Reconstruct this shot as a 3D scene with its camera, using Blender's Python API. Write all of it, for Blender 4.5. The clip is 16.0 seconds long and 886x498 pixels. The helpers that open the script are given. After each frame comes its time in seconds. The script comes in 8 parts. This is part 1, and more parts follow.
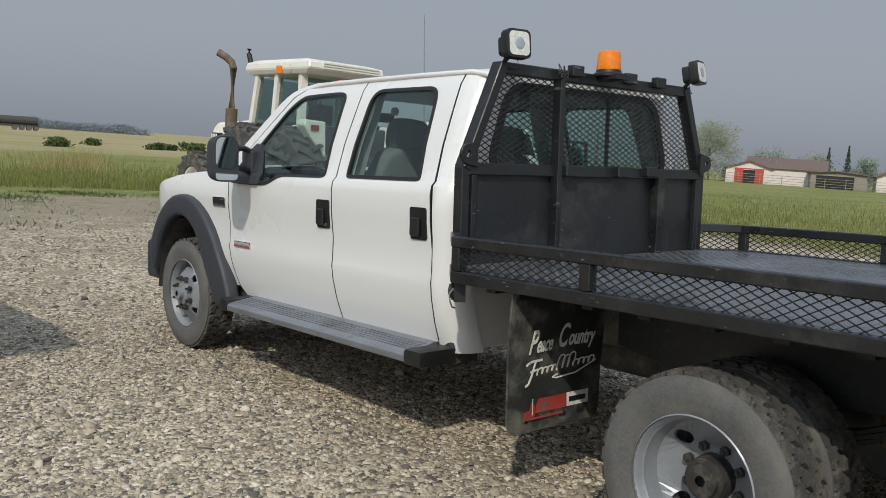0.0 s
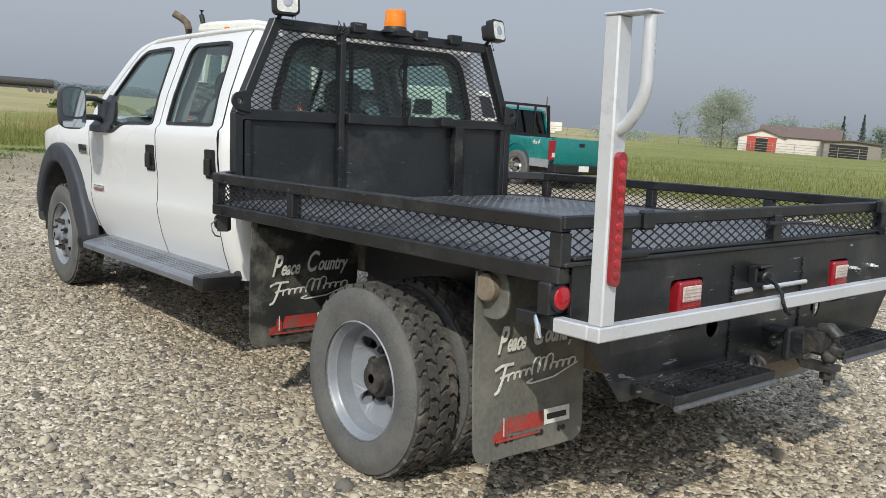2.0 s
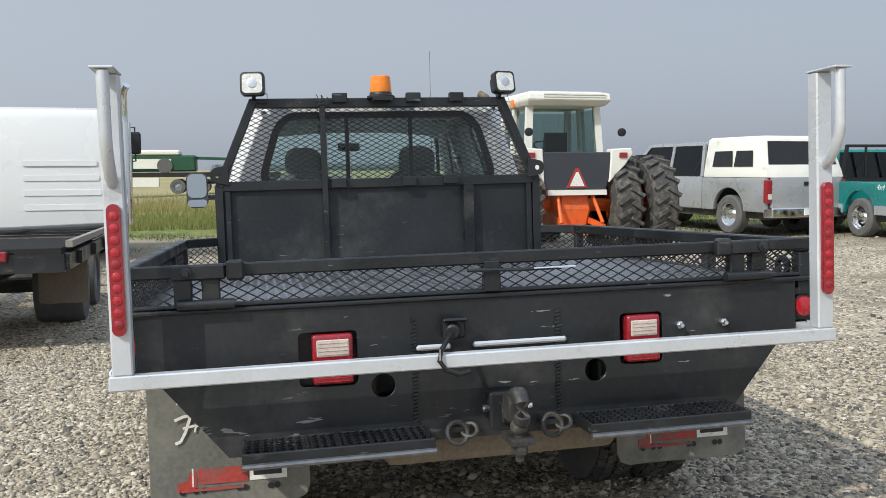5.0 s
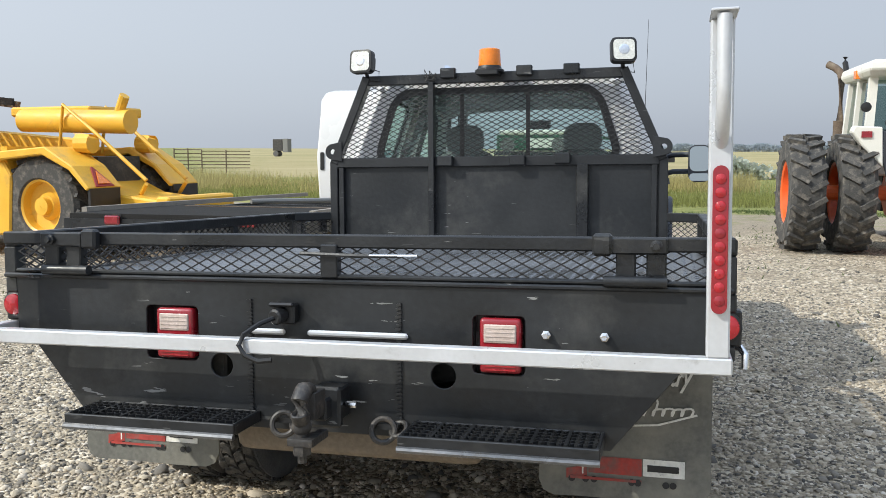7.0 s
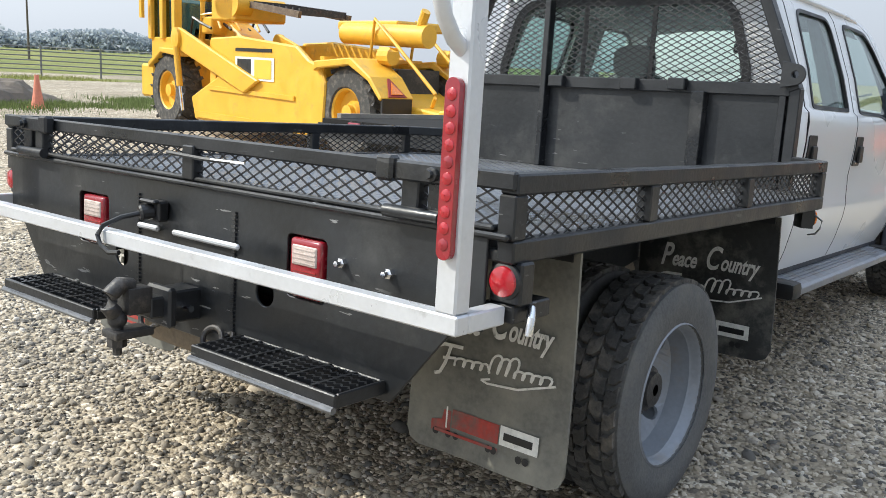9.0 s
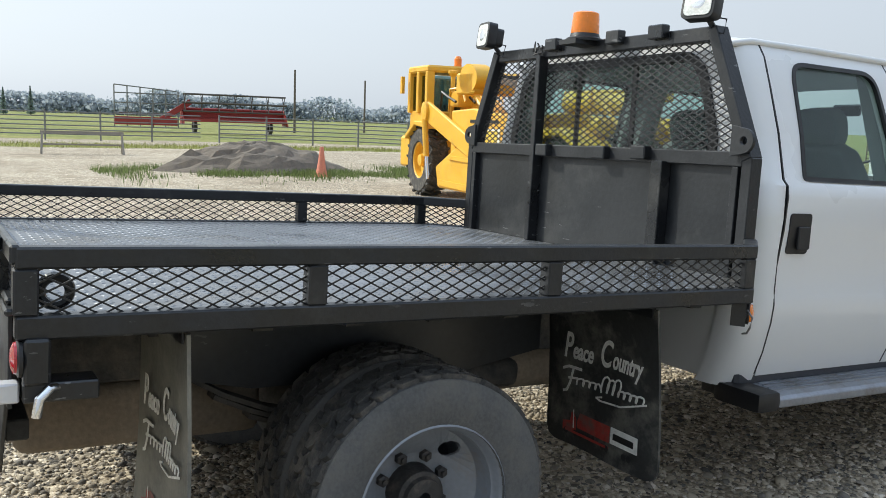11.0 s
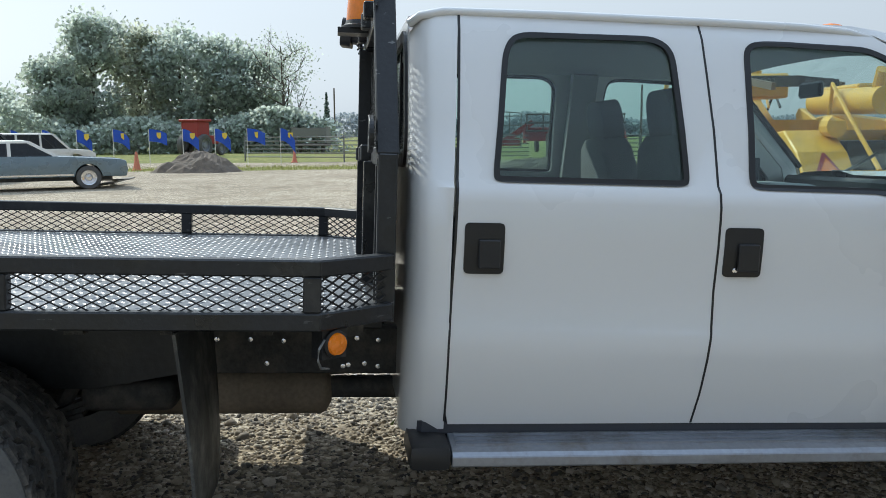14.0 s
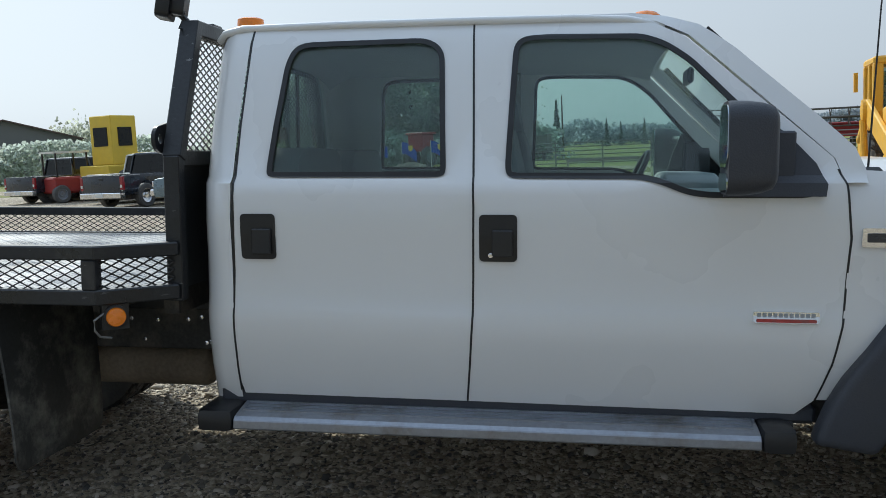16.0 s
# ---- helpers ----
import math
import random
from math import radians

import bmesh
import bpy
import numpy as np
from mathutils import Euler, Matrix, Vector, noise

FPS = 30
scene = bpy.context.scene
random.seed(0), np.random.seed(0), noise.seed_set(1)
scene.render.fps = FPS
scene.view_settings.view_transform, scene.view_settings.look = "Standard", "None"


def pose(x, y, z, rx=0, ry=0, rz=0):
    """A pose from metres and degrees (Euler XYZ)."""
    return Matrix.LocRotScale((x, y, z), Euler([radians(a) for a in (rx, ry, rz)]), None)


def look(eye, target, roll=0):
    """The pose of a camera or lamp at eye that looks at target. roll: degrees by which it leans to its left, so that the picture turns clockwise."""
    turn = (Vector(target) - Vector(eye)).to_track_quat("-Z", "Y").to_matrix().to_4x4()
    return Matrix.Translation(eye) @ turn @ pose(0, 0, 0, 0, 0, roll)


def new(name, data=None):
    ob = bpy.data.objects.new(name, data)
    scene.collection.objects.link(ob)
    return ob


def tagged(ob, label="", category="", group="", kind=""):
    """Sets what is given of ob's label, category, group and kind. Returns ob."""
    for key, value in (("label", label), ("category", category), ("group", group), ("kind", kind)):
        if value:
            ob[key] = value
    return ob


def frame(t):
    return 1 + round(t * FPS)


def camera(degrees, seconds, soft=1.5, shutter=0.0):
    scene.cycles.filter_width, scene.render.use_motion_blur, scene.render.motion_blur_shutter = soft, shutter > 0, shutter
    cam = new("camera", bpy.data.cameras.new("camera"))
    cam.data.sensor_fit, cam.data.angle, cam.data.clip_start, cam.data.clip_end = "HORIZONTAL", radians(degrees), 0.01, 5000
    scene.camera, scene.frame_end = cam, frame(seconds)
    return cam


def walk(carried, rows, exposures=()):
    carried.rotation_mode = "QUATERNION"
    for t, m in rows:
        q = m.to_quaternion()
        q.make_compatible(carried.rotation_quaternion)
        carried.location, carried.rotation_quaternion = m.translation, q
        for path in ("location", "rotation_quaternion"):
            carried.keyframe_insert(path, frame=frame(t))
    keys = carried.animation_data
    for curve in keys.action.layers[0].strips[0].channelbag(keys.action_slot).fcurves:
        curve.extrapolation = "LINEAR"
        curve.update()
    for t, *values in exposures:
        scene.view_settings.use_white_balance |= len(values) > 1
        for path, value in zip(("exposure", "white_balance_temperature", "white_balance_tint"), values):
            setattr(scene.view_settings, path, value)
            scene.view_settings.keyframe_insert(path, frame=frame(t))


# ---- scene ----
cam = camera(53.2, 16.0, soft=0.8)
TILT = pose(0, 0, 0, -2.29, -1.10)
PATH = [
    (0, (-3.797, -1.502, 1.473), (-2.487, -0.003, 1.292), 1.6),
    (0.5, (-3.777, -1.885, 1.438), (-2.458, -0.403, 1.19), 2.0),
    (1, (-3.62, -2.258, 1.421), (-2.301, -0.783, 1.128), 2.2),
    (1.5, (-3.411, -2.579, 1.43), (-2.092, -1.104, 1.141), 2.6),
    (2, (-3.167, -2.73, 1.409), (-1.89, -1.213, 1.152), 2.1),
    (2.5, (-2.87, -3.025, 1.397), (-1.777, -1.358, 1.234), 1.1),
    (3, (-2.537, -3.288, 1.414), (-1.577, -1.537, 1.309), 0.7),
    (3.5, (-2.114, -3.536, 1.403), (-1.292, -1.714, 1.322), 0.5),
    (4, (-1.689, -3.803, 1.411), (-0.962, -1.942, 1.32), 0.2),
    (4.2, (-1.52, -3.834, 1.389), (-0.838, -1.956, 1.286), -0.2),
    (6.3, (0.498, -3.822, 1.332), (0.302, -1.833, 1.248), -2.3),
    (6.5, (0.666, -3.77, 1.36), (0.381, -1.793, 1.263), -2.0),
    (7, (1.033, -3.525, 1.325), (0.531, -1.594, 1.186), -0.3),
    (7.5, (1.45, -3.314, 1.324), (0.704, -1.468, 1.133), 1.7),
    (8, (1.749, -3.113, 1.327), (0.792, -1.376, 1.07), 3.0),
    (8.5, (1.987, -2.849, 1.324), (0.921, -1.189, 0.992), 3.5),
    (8.7, (2.114, -2.75, 1.32), (0.986, -1.133, 0.985), 3.5),
    (10.8, (3.233, -1.296, 1.414), (1.554, -0.23, 1.195), 3.4),
    (11, (3.296, -1.125, 1.431), (1.589, -0.106, 1.217), 3.4),
    (11.5, (3.499, -0.66, 1.423), (1.729, 0.248, 1.211), 3.1),
    (12, (3.579, -0.229, 1.429), (1.764, 0.567, 1.16), 2.1),
    (12.5, (3.627, 0.262, 1.444), (1.763, 0.923, 1.148), 1.4),
    (13, (3.72, 0.699, 1.486), (1.792, 1.171, 1.247), 1.5),
    (13.5, (3.706, 1.043, 1.477), (1.748, 1.386, 1.264), 1.9),
    (14, (3.727, 1.439, 1.488), (1.754, 1.684, 1.275), 1.7),
    (14.5, (3.81, 1.874, 1.531), (1.822, 1.927, 1.315), 1.1),
    (15, (3.841, 2.216, 1.518), (1.855, 2.121, 1.303), 0.4),
    (15.5, (3.983, 2.642, 1.492), (2.003, 2.443, 1.29), -0.1),
    (16, (4.007, 3.029, 1.469), (2.039, 2.737, 1.266), -0.3),
]
walk(cam, [(t, TILT @ look(eye, target, roll)) for t, eye, target, roll in PATH],
     exposures=[(0, -0.18, 6250, 6), (1, 0.04, 6200, 6), (2.5, 0.22, 6150, 6), (4.2, 0.26, 6100, 6), (6.5, 0.4, 6150, 6), (8.5, 0.77, 6150, 6), (11, 0.58, 6150, 4), (13, 0.5, 5950, 3), (14.5, 0.24, 5900, 2), (16, 0.06, 5850, 2)])

# ---- world, sun ----
SUN_EL, SUN_AZ = 39.7, Vector((-0.945, -0.75, 0.0))      # the sun stands to the left of the truck and behind it
world = bpy.data.worlds.new("sky")
scene.world = world
world.use_nodes = True
wn, wl = world.node_tree.nodes, world.node_tree.links
sky = wn.new("ShaderNodeTexSky")
sky.sky_type = "NISHITA"
sky.sun_disc = False
sky.sun_elevation = radians(SUN_EL)
sky.sun_rotation = math.atan2(SUN_AZ.x, SUN_AZ.y)
sky.air_density, sky.dust_density, sky.ozone_density = 1.0, 3.0, 2.0
grey = wn.new("ShaderNodeHueSaturation")
grey.inputs["Saturation"].default_value = 0.30
haze = wn.new("ShaderNodeMixRGB")
haze.blend_type = "MIX"
haze.inputs["Fac"].default_value = 0.74
# thin smoke: a pale veil, a little brighter towards the sun's side
veil = wn.new("ShaderNodeMixRGB")
veil.inputs["Color1"].default_value, veil.inputs["Color2"].default_value = (2.87, 3.03, 3.51, 1), (5.6, 5.75, 6.15, 1)
aim, dot, half = wn.new("ShaderNodeTexCoord"), wn.new("ShaderNodeVectorMath"), wn.new("ShaderNodeMath")
dot.operation, dot.inputs[1].default_value = "DOT_PRODUCT", tuple(SUN_AZ.normalized())
half.operation, half.inputs[1].default_value, half.inputs[2].default_value = "MULTIPLY_ADD", 0.5, 0.5
wl.new(aim.outputs["Generated"], dot.inputs[0]), wl.new(dot.outputs["Value"], half.inputs[0]), wl.new(half.outputs[0], veil.inputs["Fac"])
wl.new(veil.outputs["Color"], haze.inputs["Color2"])
# smoke lit from above: the sky grows brighter towards the zenith
axes, rise, glow = wn.new("ShaderNodeSeparateXYZ"), wn.new("ShaderNodeMapRange"), wn.new("ShaderNodeMixRGB")
rise.interpolation_type = "SMOOTHSTEP"
for nm, v in (("From Min", 0.28), ("From Max", 1.0), ("To Min", 0.0), ("To Max", 1.0)):
    rise.inputs[nm].default_value = v
glow.blend_type, glow.inputs["Fac"].default_value = "MULTIPLY", 1.0
zenith = wn.new("ShaderNodeMixRGB")
zenith.inputs["Color1"].default_value, zenith.inputs["Color2"].default_value = (1, 1, 1, 1), (1.75, 1.95, 2.22, 1)
wl.new(zenith.outputs["Color"], glow.inputs["Color2"])
wl.new(aim.outputs["Generated"], axes.inputs[0]), wl.new(axes.outputs["Z"], rise.inputs["Value"]), wl.new(rise.outputs[0], zenith.inputs["Fac"])
wl.new(sky.outputs["Color"], grey.inputs["Color"])
wl.new(grey.outputs["Color"], haze.inputs["Color1"])
wl.new(haze.outputs["Color"], glow.inputs["Color1"]), wl.new(glow.outputs["Color"], wn["Background"].inputs["Color"])
wn["Background"].inputs["Strength"].default_value = 0.115
sun = new("sun", bpy.data.lights.new("sun", "SUN"))
sun.data.energy, sun.data.angle, sun.data.color = 2.8, radians(0.7), (1.0, 0.91, 0.775)
up = math.tan(radians(SUN_EL)) * SUN_AZ.length
sun.matrix_world = look((SUN_AZ.x * 20, SUN_AZ.y * 20, up * 20), (0, 0, 0))


# ---- materials ----
def mat(name, base, rough=0.6, metal=0.0, vary=0.15, scale=6.0, fine=60.0, bump=0.1, dirt=None, dirt_amount=0.0, coat=0.0, each=0.0, spec=0.5, rough_vary=0.12, scuff=0.0):
    """A surface with a coarse and a fine variation, optional dirt patches, fine relief."""
    m = bpy.data.materials.new(name)
    m.use_nodes = True
    n, l = m.node_tree.nodes, m.node_tree.links
    b = n["Principled BSDF"]
    tc = n.new("ShaderNodeTexCoord")
    n1, n2 = n.new("ShaderNodeTexNoise"), n.new("ShaderNodeTexNoise")
    for node, s in ((n1, scale), (n2, fine)):
        node.inputs["Scale"].default_value = s
        node.inputs["Detail"].default_value = 5
        l.new(tc.outputs["Object"], node.inputs["Vector"])
    add = n.new("ShaderNodeMath")
    add.operation = "ADD"
    l.new(n1.outputs["Fac"], add.inputs[0]), l.new(n2.outputs["Fac"], add.inputs[1])
    last = add.outputs[0]
    if each:
        info = n.new("ShaderNodeObjectInfo")
        ml = n.new("ShaderNodeMath")
        ml.operation = "MULTIPLY_ADD"
        ml.inputs[1].default_value = each
        l.new(info.outputs["Random"], ml.inputs[0]), l.new(last, ml.inputs[2])
        last = ml.outputs[0]
    mr = n.new("ShaderNodeMapRange")
    mr.inputs["From Min"].default_value, mr.inputs["From Max"].default_value = 0.6, 1.4 + each
    mr.inputs["To Min"].default_value, mr.inputs["To Max"].default_value = 1 - vary, 1 + vary
    l.new(last, mr.inputs["Value"])
    mx = n.new("ShaderNodeMixRGB")
    mx.blend_type = "MULTIPLY"
    mx.inputs["Fac"].default_value = 1
    mx.inputs["Color1"].default_value = (*base, 1)
    l.new(mr.outputs[0], mx.inputs["Color2"])
    col = mx.outputs[0]
    if dirt:
        n3 = n.new("ShaderNodeTexNoise")
        n3.inputs["Scale"].default_value, n3.inputs["Detail"].default_value, n3.inputs["Roughness"].default_value = scale * 0.7, 9, 0.7
        l.new(tc.outputs["Object"], n3.inputs["Vector"])
        r3 = n.new("ShaderNodeMapRange")
        r3.inputs["From Min"].default_value, r3.inputs["From Max"].default_value = 0.62 - dirt_amount * 0.35, 0.78 - dirt_amount * 0.2
        l.new(n3.outputs["Fac"], r3.inputs["Value"])
        m2 = n.new("ShaderNodeMixRGB")
        m2.inputs["Color2"].default_value = (*dirt, 1)
        l.new(r3.outputs[0], m2.inputs["Fac"]), l.new(col, m2.inputs["Color1"])
        col = m2.outputs[0]
    if scuff:
        # thin pale scratches, in patches
        k1, k2 = n.new("ShaderNodeTexNoise"), n.new("ShaderNodeTexNoise")
        k1.inputs["Scale"].default_value, k1.inputs["Detail"].default_value = 9.0, 6
        mp = n.new("ShaderNodeMapping")
        mp.inputs["Scale"].default_value, mp.inputs["Rotation"].default_value = (1.0, 2.2, 6.0), (0.3, 0.5, 0.2)
        l.new(tc.outputs["Object"], mp.inputs["Vector"])
        k2.inputs["Scale"].default_value, k2.inputs["Detail"].default_value = 2.3, 4
        l.new(mp.outputs["Vector"], k1.inputs["Vector"]), l.new(tc.outputs["Object"], k2.inputs["Vector"])
        ops = []
        for op, a, c in (("GREATER_THAN", k1.outputs["Fac"], 0.675),):
            q = n.new("ShaderNodeMath")
            q.operation, q.inputs[1].default_value = op, c
            l.new(a if a else ops[-1], q.inputs[0])
            ops.append(q.outputs[0])
        pr = n.new("ShaderNodeMapRange")
        pr.inputs["From Min"].default_value, pr.inputs["From Max"].default_value, pr.inputs["To Max"].default_value = 0.44, 0.62, scuff
        l.new(k2.outputs["Fac"], pr.inputs["Value"])
        q = n.new("ShaderNodeMath")
        q.operation = "MULTIPLY"
        l.new(ops[-1], q.inputs[0]), l.new(pr.outputs[0], q.inputs[1])
        ms = n.new("ShaderNodeMixRGB")
        ms.inputs["Color2"].default_value = (0.30, 0.30, 0.295, 1)
        l.new(q.outputs[0], ms.inputs["Fac"]), l.new(col, ms.inputs["Color1"])
        col = ms.outputs[0]
    l.new(col, b.inputs["Base Color"])
    rr = n.new("ShaderNodeMapRange")
    rr.inputs["From Min"].default_value, rr.inputs["From Max"].default_value = 0.35, 0.65
    rr.inputs["To Min"].default_value, rr.inputs["To Max"].default_value = max(0.03, rough - rough_vary), min(1, rough + rough_vary)
    l.new(n1.outputs["Fac"], rr.inputs["Value"]), l.new(rr.outputs[0], b.inputs["Roughness"])
    b.inputs["Metallic"].default_value = metal
    b.inputs["Specular IOR Level"].default_value = spec
    if coat:
        b.inputs["Coat Weight"].default_value, b.inputs["Coat Roughness"].default_value = coat, 0.08
    if bump:
        bp = n.new("ShaderNodeBump")
        bp.inputs["Strength"].default_value, bp.inputs["Distance"].default_value = bump, 0.01
        l.new(n2.outputs["Fac"], bp.inputs["Height"]), l.new(bp.outputs["Normal"], b.inputs["Normal"])
    return m


def glass(name, tint, gloss=0.03):
    m = bpy.data.materials.new(name)
    m.use_nodes = True
    n, l = m.node_tree.nodes, m.node_tree.links
    n.remove(n["Principled BSDF"])
    tr, gl, mx, fr, pw, ma = (n.new("ShaderNode" + k) for k in ("BsdfTransparent", "BsdfGlossy", "MixShader", "LayerWeight", "Math", "Math"))
    tr.inputs["Color"].default_value = (*tint, 1)
    gl.inputs["Roughness"].default_value = gloss
    # share of gloss: 0.045 head-on, rising with the fifth power towards grazing
    fr.inputs["Blend"].default_value = 0.5
    pw.operation, pw.inputs[1].default_value = "POWER", 5.0
    ma.operation, ma.inputs[1].default_value, ma.inputs[2].default_value = "MULTIPLY_ADD", 0.93, 0.045
    l.new(fr.outputs["Facing"], pw.inputs[0]), l.new(pw.outputs[0], ma.inputs[0]), l.new(ma.outputs[0], mx.inputs["Fac"]), l.new(tr.outputs[0], mx.inputs[1]), l.new(gl.outputs[0], mx.inputs[2])
    l.new(mx.outputs[0], n["Material Output"].inputs["Surface"])
    return m


DUST = (0.32, 0.28, 0.22)
WHITE = mat("white_paint", (0.70, 0.70, 0.695), 0.28, vary=0.006, scale=0.9, fine=30, bump=0.0, coat=0.6, rough_vary=0.02)
BLACK = mat("black_steel_paint", (0.012, 0.013, 0.015), 0.38, vary=0.45, scale=5, fine=70, bump=0.12, dirt=(0.045, 0.044, 0.042), dirt_amount=0.22, scuff=0.5)
BLACK2 = mat("black_plate_paint", (0.014, 0.0155, 0.0175), 0.42, vary=0.4, scale=3, fine=40, bump=0.10, dirt=(0.055, 0.055, 0.053), dirt_amount=0.25, scuff=0.8)
MESH = mat("black_expanded_metal", (0.02, 0.02, 0.022), 0.45, vary=0.3, scale=20, bump=0.0)
PLATE = mat("worn_checker_plate", (0.20, 0.205, 0.215), 0.36, metal=0.75, vary=0.3, scale=2.5, fine=40, bump=0.1, dirt=(0.17, 0.14, 0.10), dirt_amount=0.22)
DARK = mat("dark_underbody", (0.042, 0.041, 0.039), 0.75, vary=0.5, scale=9, bump=0.3, dirt=(0.12, 0.105, 0.085), dirt_amount=0.4)
RUST = mat("rusty_steel", (0.12, 0.085, 0.06), 0.85, vary=0.4, scale=12, bump=0.4, dirt=(0.2, 0.16, 0.11), dirt_amount=0.4)
TAN = mat("dusty_tank", (0.20, 0.16, 0.115), 0.85, vary=0.3, scale=5, bump=0.3)
TYRE = mat("tyre_rubber", (0.095, 0.095, 0.094), 0.85, vary=0.3, scale=9, fine=90, bump=0.25, dirt=(0.135, 0.128, 0.115), dirt_amount=0.5)
TREAD = mat("tyre_tread", (0.055, 0.053, 0.05), 0.9, vary=0.35, scale=12, fine=110, bump=0.4, dirt=(0.18, 0.16, 0.135), dirt_amount=0.4)
RIM = mat("grey_painted_rim", (0.23, 0.245, 0.27), 0.4, metal=0.15, vary=0.12, scale=8, bump=0.05, dirt=(0.25, 0.22, 0.19), dirt_amount=0.18)
HUB = mat("greasy_hub", (0.03, 0.028, 0.027), 0.55, vary=0.5, scale=20, bump=0.3, dirt=(0.12, 0.1, 0.08), dirt_amount=0.3)
SILVER = mat("silver_paint", (0.60, 0.61, 0.63), 0.38, metal=0.35, vary=0.06, scale=6, bump=0.04, dirt=(0.3, 0.29, 0.28), dirt_amount=0.04)
CHROME = mat("chrome", (0.75, 0.75, 0.76), 0.12, metal=1.0, vary=0.05, bump=0.0)
ALU = mat("ribbed_aluminium", (0.31, 0.325, 0.36), 0.4, metal=0.7, vary=0.15, scale=7, bump=0.08, dirt=(0.2, 0.18, 0.16), dirt_amount=0.2)
PLASTIC = mat("charcoal_plastic", (0.035, 0.038, 0.047), 0.55, vary=0.12, scale=5, fine=180, bump=0.15)
TRIM = mat("black_trim", (0.012, 0.012, 0.013), 0.45, vary=0.15, bump=0.05)
DUSTYFLAP = mat("dusty_flap_rubber", (0.13, 0.128, 0.112), 0.6, vary=0.35, scale=4, fine=60, bump=0.12, dirt=(0.24, 0.23, 0.19), dirt_amount=0.5)
RUBBER = mat("mudflap_rubber", (0.028, 0.029, 0.028), 0.55, vary=0.35, scale=7, fine=60, bump=0.12, dirt=(0.20, 0.19, 0.16), dirt_amount=0.4)
CLOTH = mat("grey_seat_cloth", (0.17, 0.18, 0.19), 0.95, vary=0.2, scale=12, fine=160, bump=0.3)
INSIDE = mat("grey_interior_plastic", (0.30, 0.31, 0.32), 0.7, vary=0.1, bump=0.1)
LINER = mat("headliner_cloth", (0.48, 0.49, 0.49), 0.95, vary=0.1, fine=150, bump=0.2)
GLASS = glass("tinted_glass", (0.80, 0.885, 0.86))
TGLASS = glass("green_tinted_glass", (0.42, 0.52, 0.50))
CLEAR = glass("clear_glass", (0.92, 0.955, 0.945))
SMOKE = glass("smoked_glass", (0.10, 0.11, 0.11))
MIRROR = mat("mirror_glass", (0.42, 0.46, 0.48), 0.04, metal=1.0, vary=0.0, bump=0.0, rough_vary=0.01)
REVLENS = mat("reverse_lens_plastic", (0.52, 0.43, 0.38), 0.25, vary=0.15, scale=30, fine=120, bump=0.1, coat=0.4)
RED = mat("red_lens", (0.25, 0.012, 0.02), 0.18, vary=0.12, scale=25, bump=0.0, coat=0.5)
REDLED = mat("red_led_lens", (0.36, 0.010, 0.018), 0.2, vary=0.2, scale=40, bump=0.0, coat=0.6)
AMBER = mat("amber_lens", (0.80, 0.21, 0.006), 0.2, vary=0.1, scale=30, bump=0.0, coat=0.5)
LENS = mat("frosted_lens", (0.62, 0.62, 0.58), 0.25, vary=0.2, scale=30, fine=120, bump=0.2, coat=0.5)
PAINTW = mat("white_lettering", (0.72, 0.71, 0.66), 0.6, vary=0.15, scale=30, bump=0.0, dirt=(0.1, 0.1, 0.09), dirt_amount=0.12)
DECALR = mat("red_decal", (0.36, 0.04, 0.03), 0.6, vary=0.35, scale=14, bump=0.0, dirt=(0.12, 0.10, 0.085), dirt_amount=0.4)
CASEW = mat("tractor_white", (0.72, 0.70, 0.63), 0.45, vary=0.06, scale=4, bump=0.02, dirt=(0.4, 0.36, 0.28), dirt_amount=0.08)
ORANGE = mat("tractor_orange", (0.70, 0.12, 0.02), 0.45, vary=0.15, scale=6, bump=0.05, dirt=(0.2, 0.1, 0.05), dirt_amount=0.15)
DECKTOP = mat("weathered_black_deck", (0.028, 0.027, 0.026), 0.95, vary=0.4, scale=3, bump=0.2, spec=0.1)
YELLOW = mat("machine_yellow", (0.72, 0.40, 0.035), 0.45, vary=0.14, scale=3, bump=0.05, dirt=(0.38, 0.24, 0.07), dirt_amount=0.16)
YELLOW2 = mat("faded_yellow", (0.66, 0.47, 0.05), 0.55, vary=0.12, scale=4, bump=0.05)
TEAL = mat("teal_paint", (0.006, 0.17, 0.16), 0.28, vary=0.06, scale=3, bump=0.0, coat=0.7)
PEWTER = mat("silver_car_paint", (0.33, 0.335, 0.345), 0.32, metal=0.25, vary=0.05, scale=3, bump=0.0, coat=0.6)
SLATE = mat("slate_blue_paint", (0.17, 0.225, 0.255), 0.3, metal=0.3, vary=0.06, scale=3, bump=0.0, coat=0.6)
NAVY = mat("dark_blue_paint", (0.018, 0.024, 0.035), 0.3, metal=0.2, vary=0.1, scale=3, bump=0.0, coat=0.6)
OLIVE = mat("dark_olive_paint", (0.03, 0.035, 0.03), 0.35, vary=0.1, scale=3, bump=0.0, coat=0.5)
GREEN = mat("machine_green", (0.015, 0.07, 0.035), 0.5, vary=0.2, scale=4, bump=0.0)
REDM = mat("red_machine_paint", (0.30, 0.035, 0.03), 0.55, vary=0.2, scale=4, bump=0.05)
GALV = mat("galvanised_pipe", (0.20, 0.20, 0.19), 0.6, metal=0.3, vary=0.2, scale=8, bump=0.1)
WOOD = mat("weathered_boards", (0.26, 0.235, 0.20), 0.9, vary=0.25, scale=5, fine=50, bump=0.3)
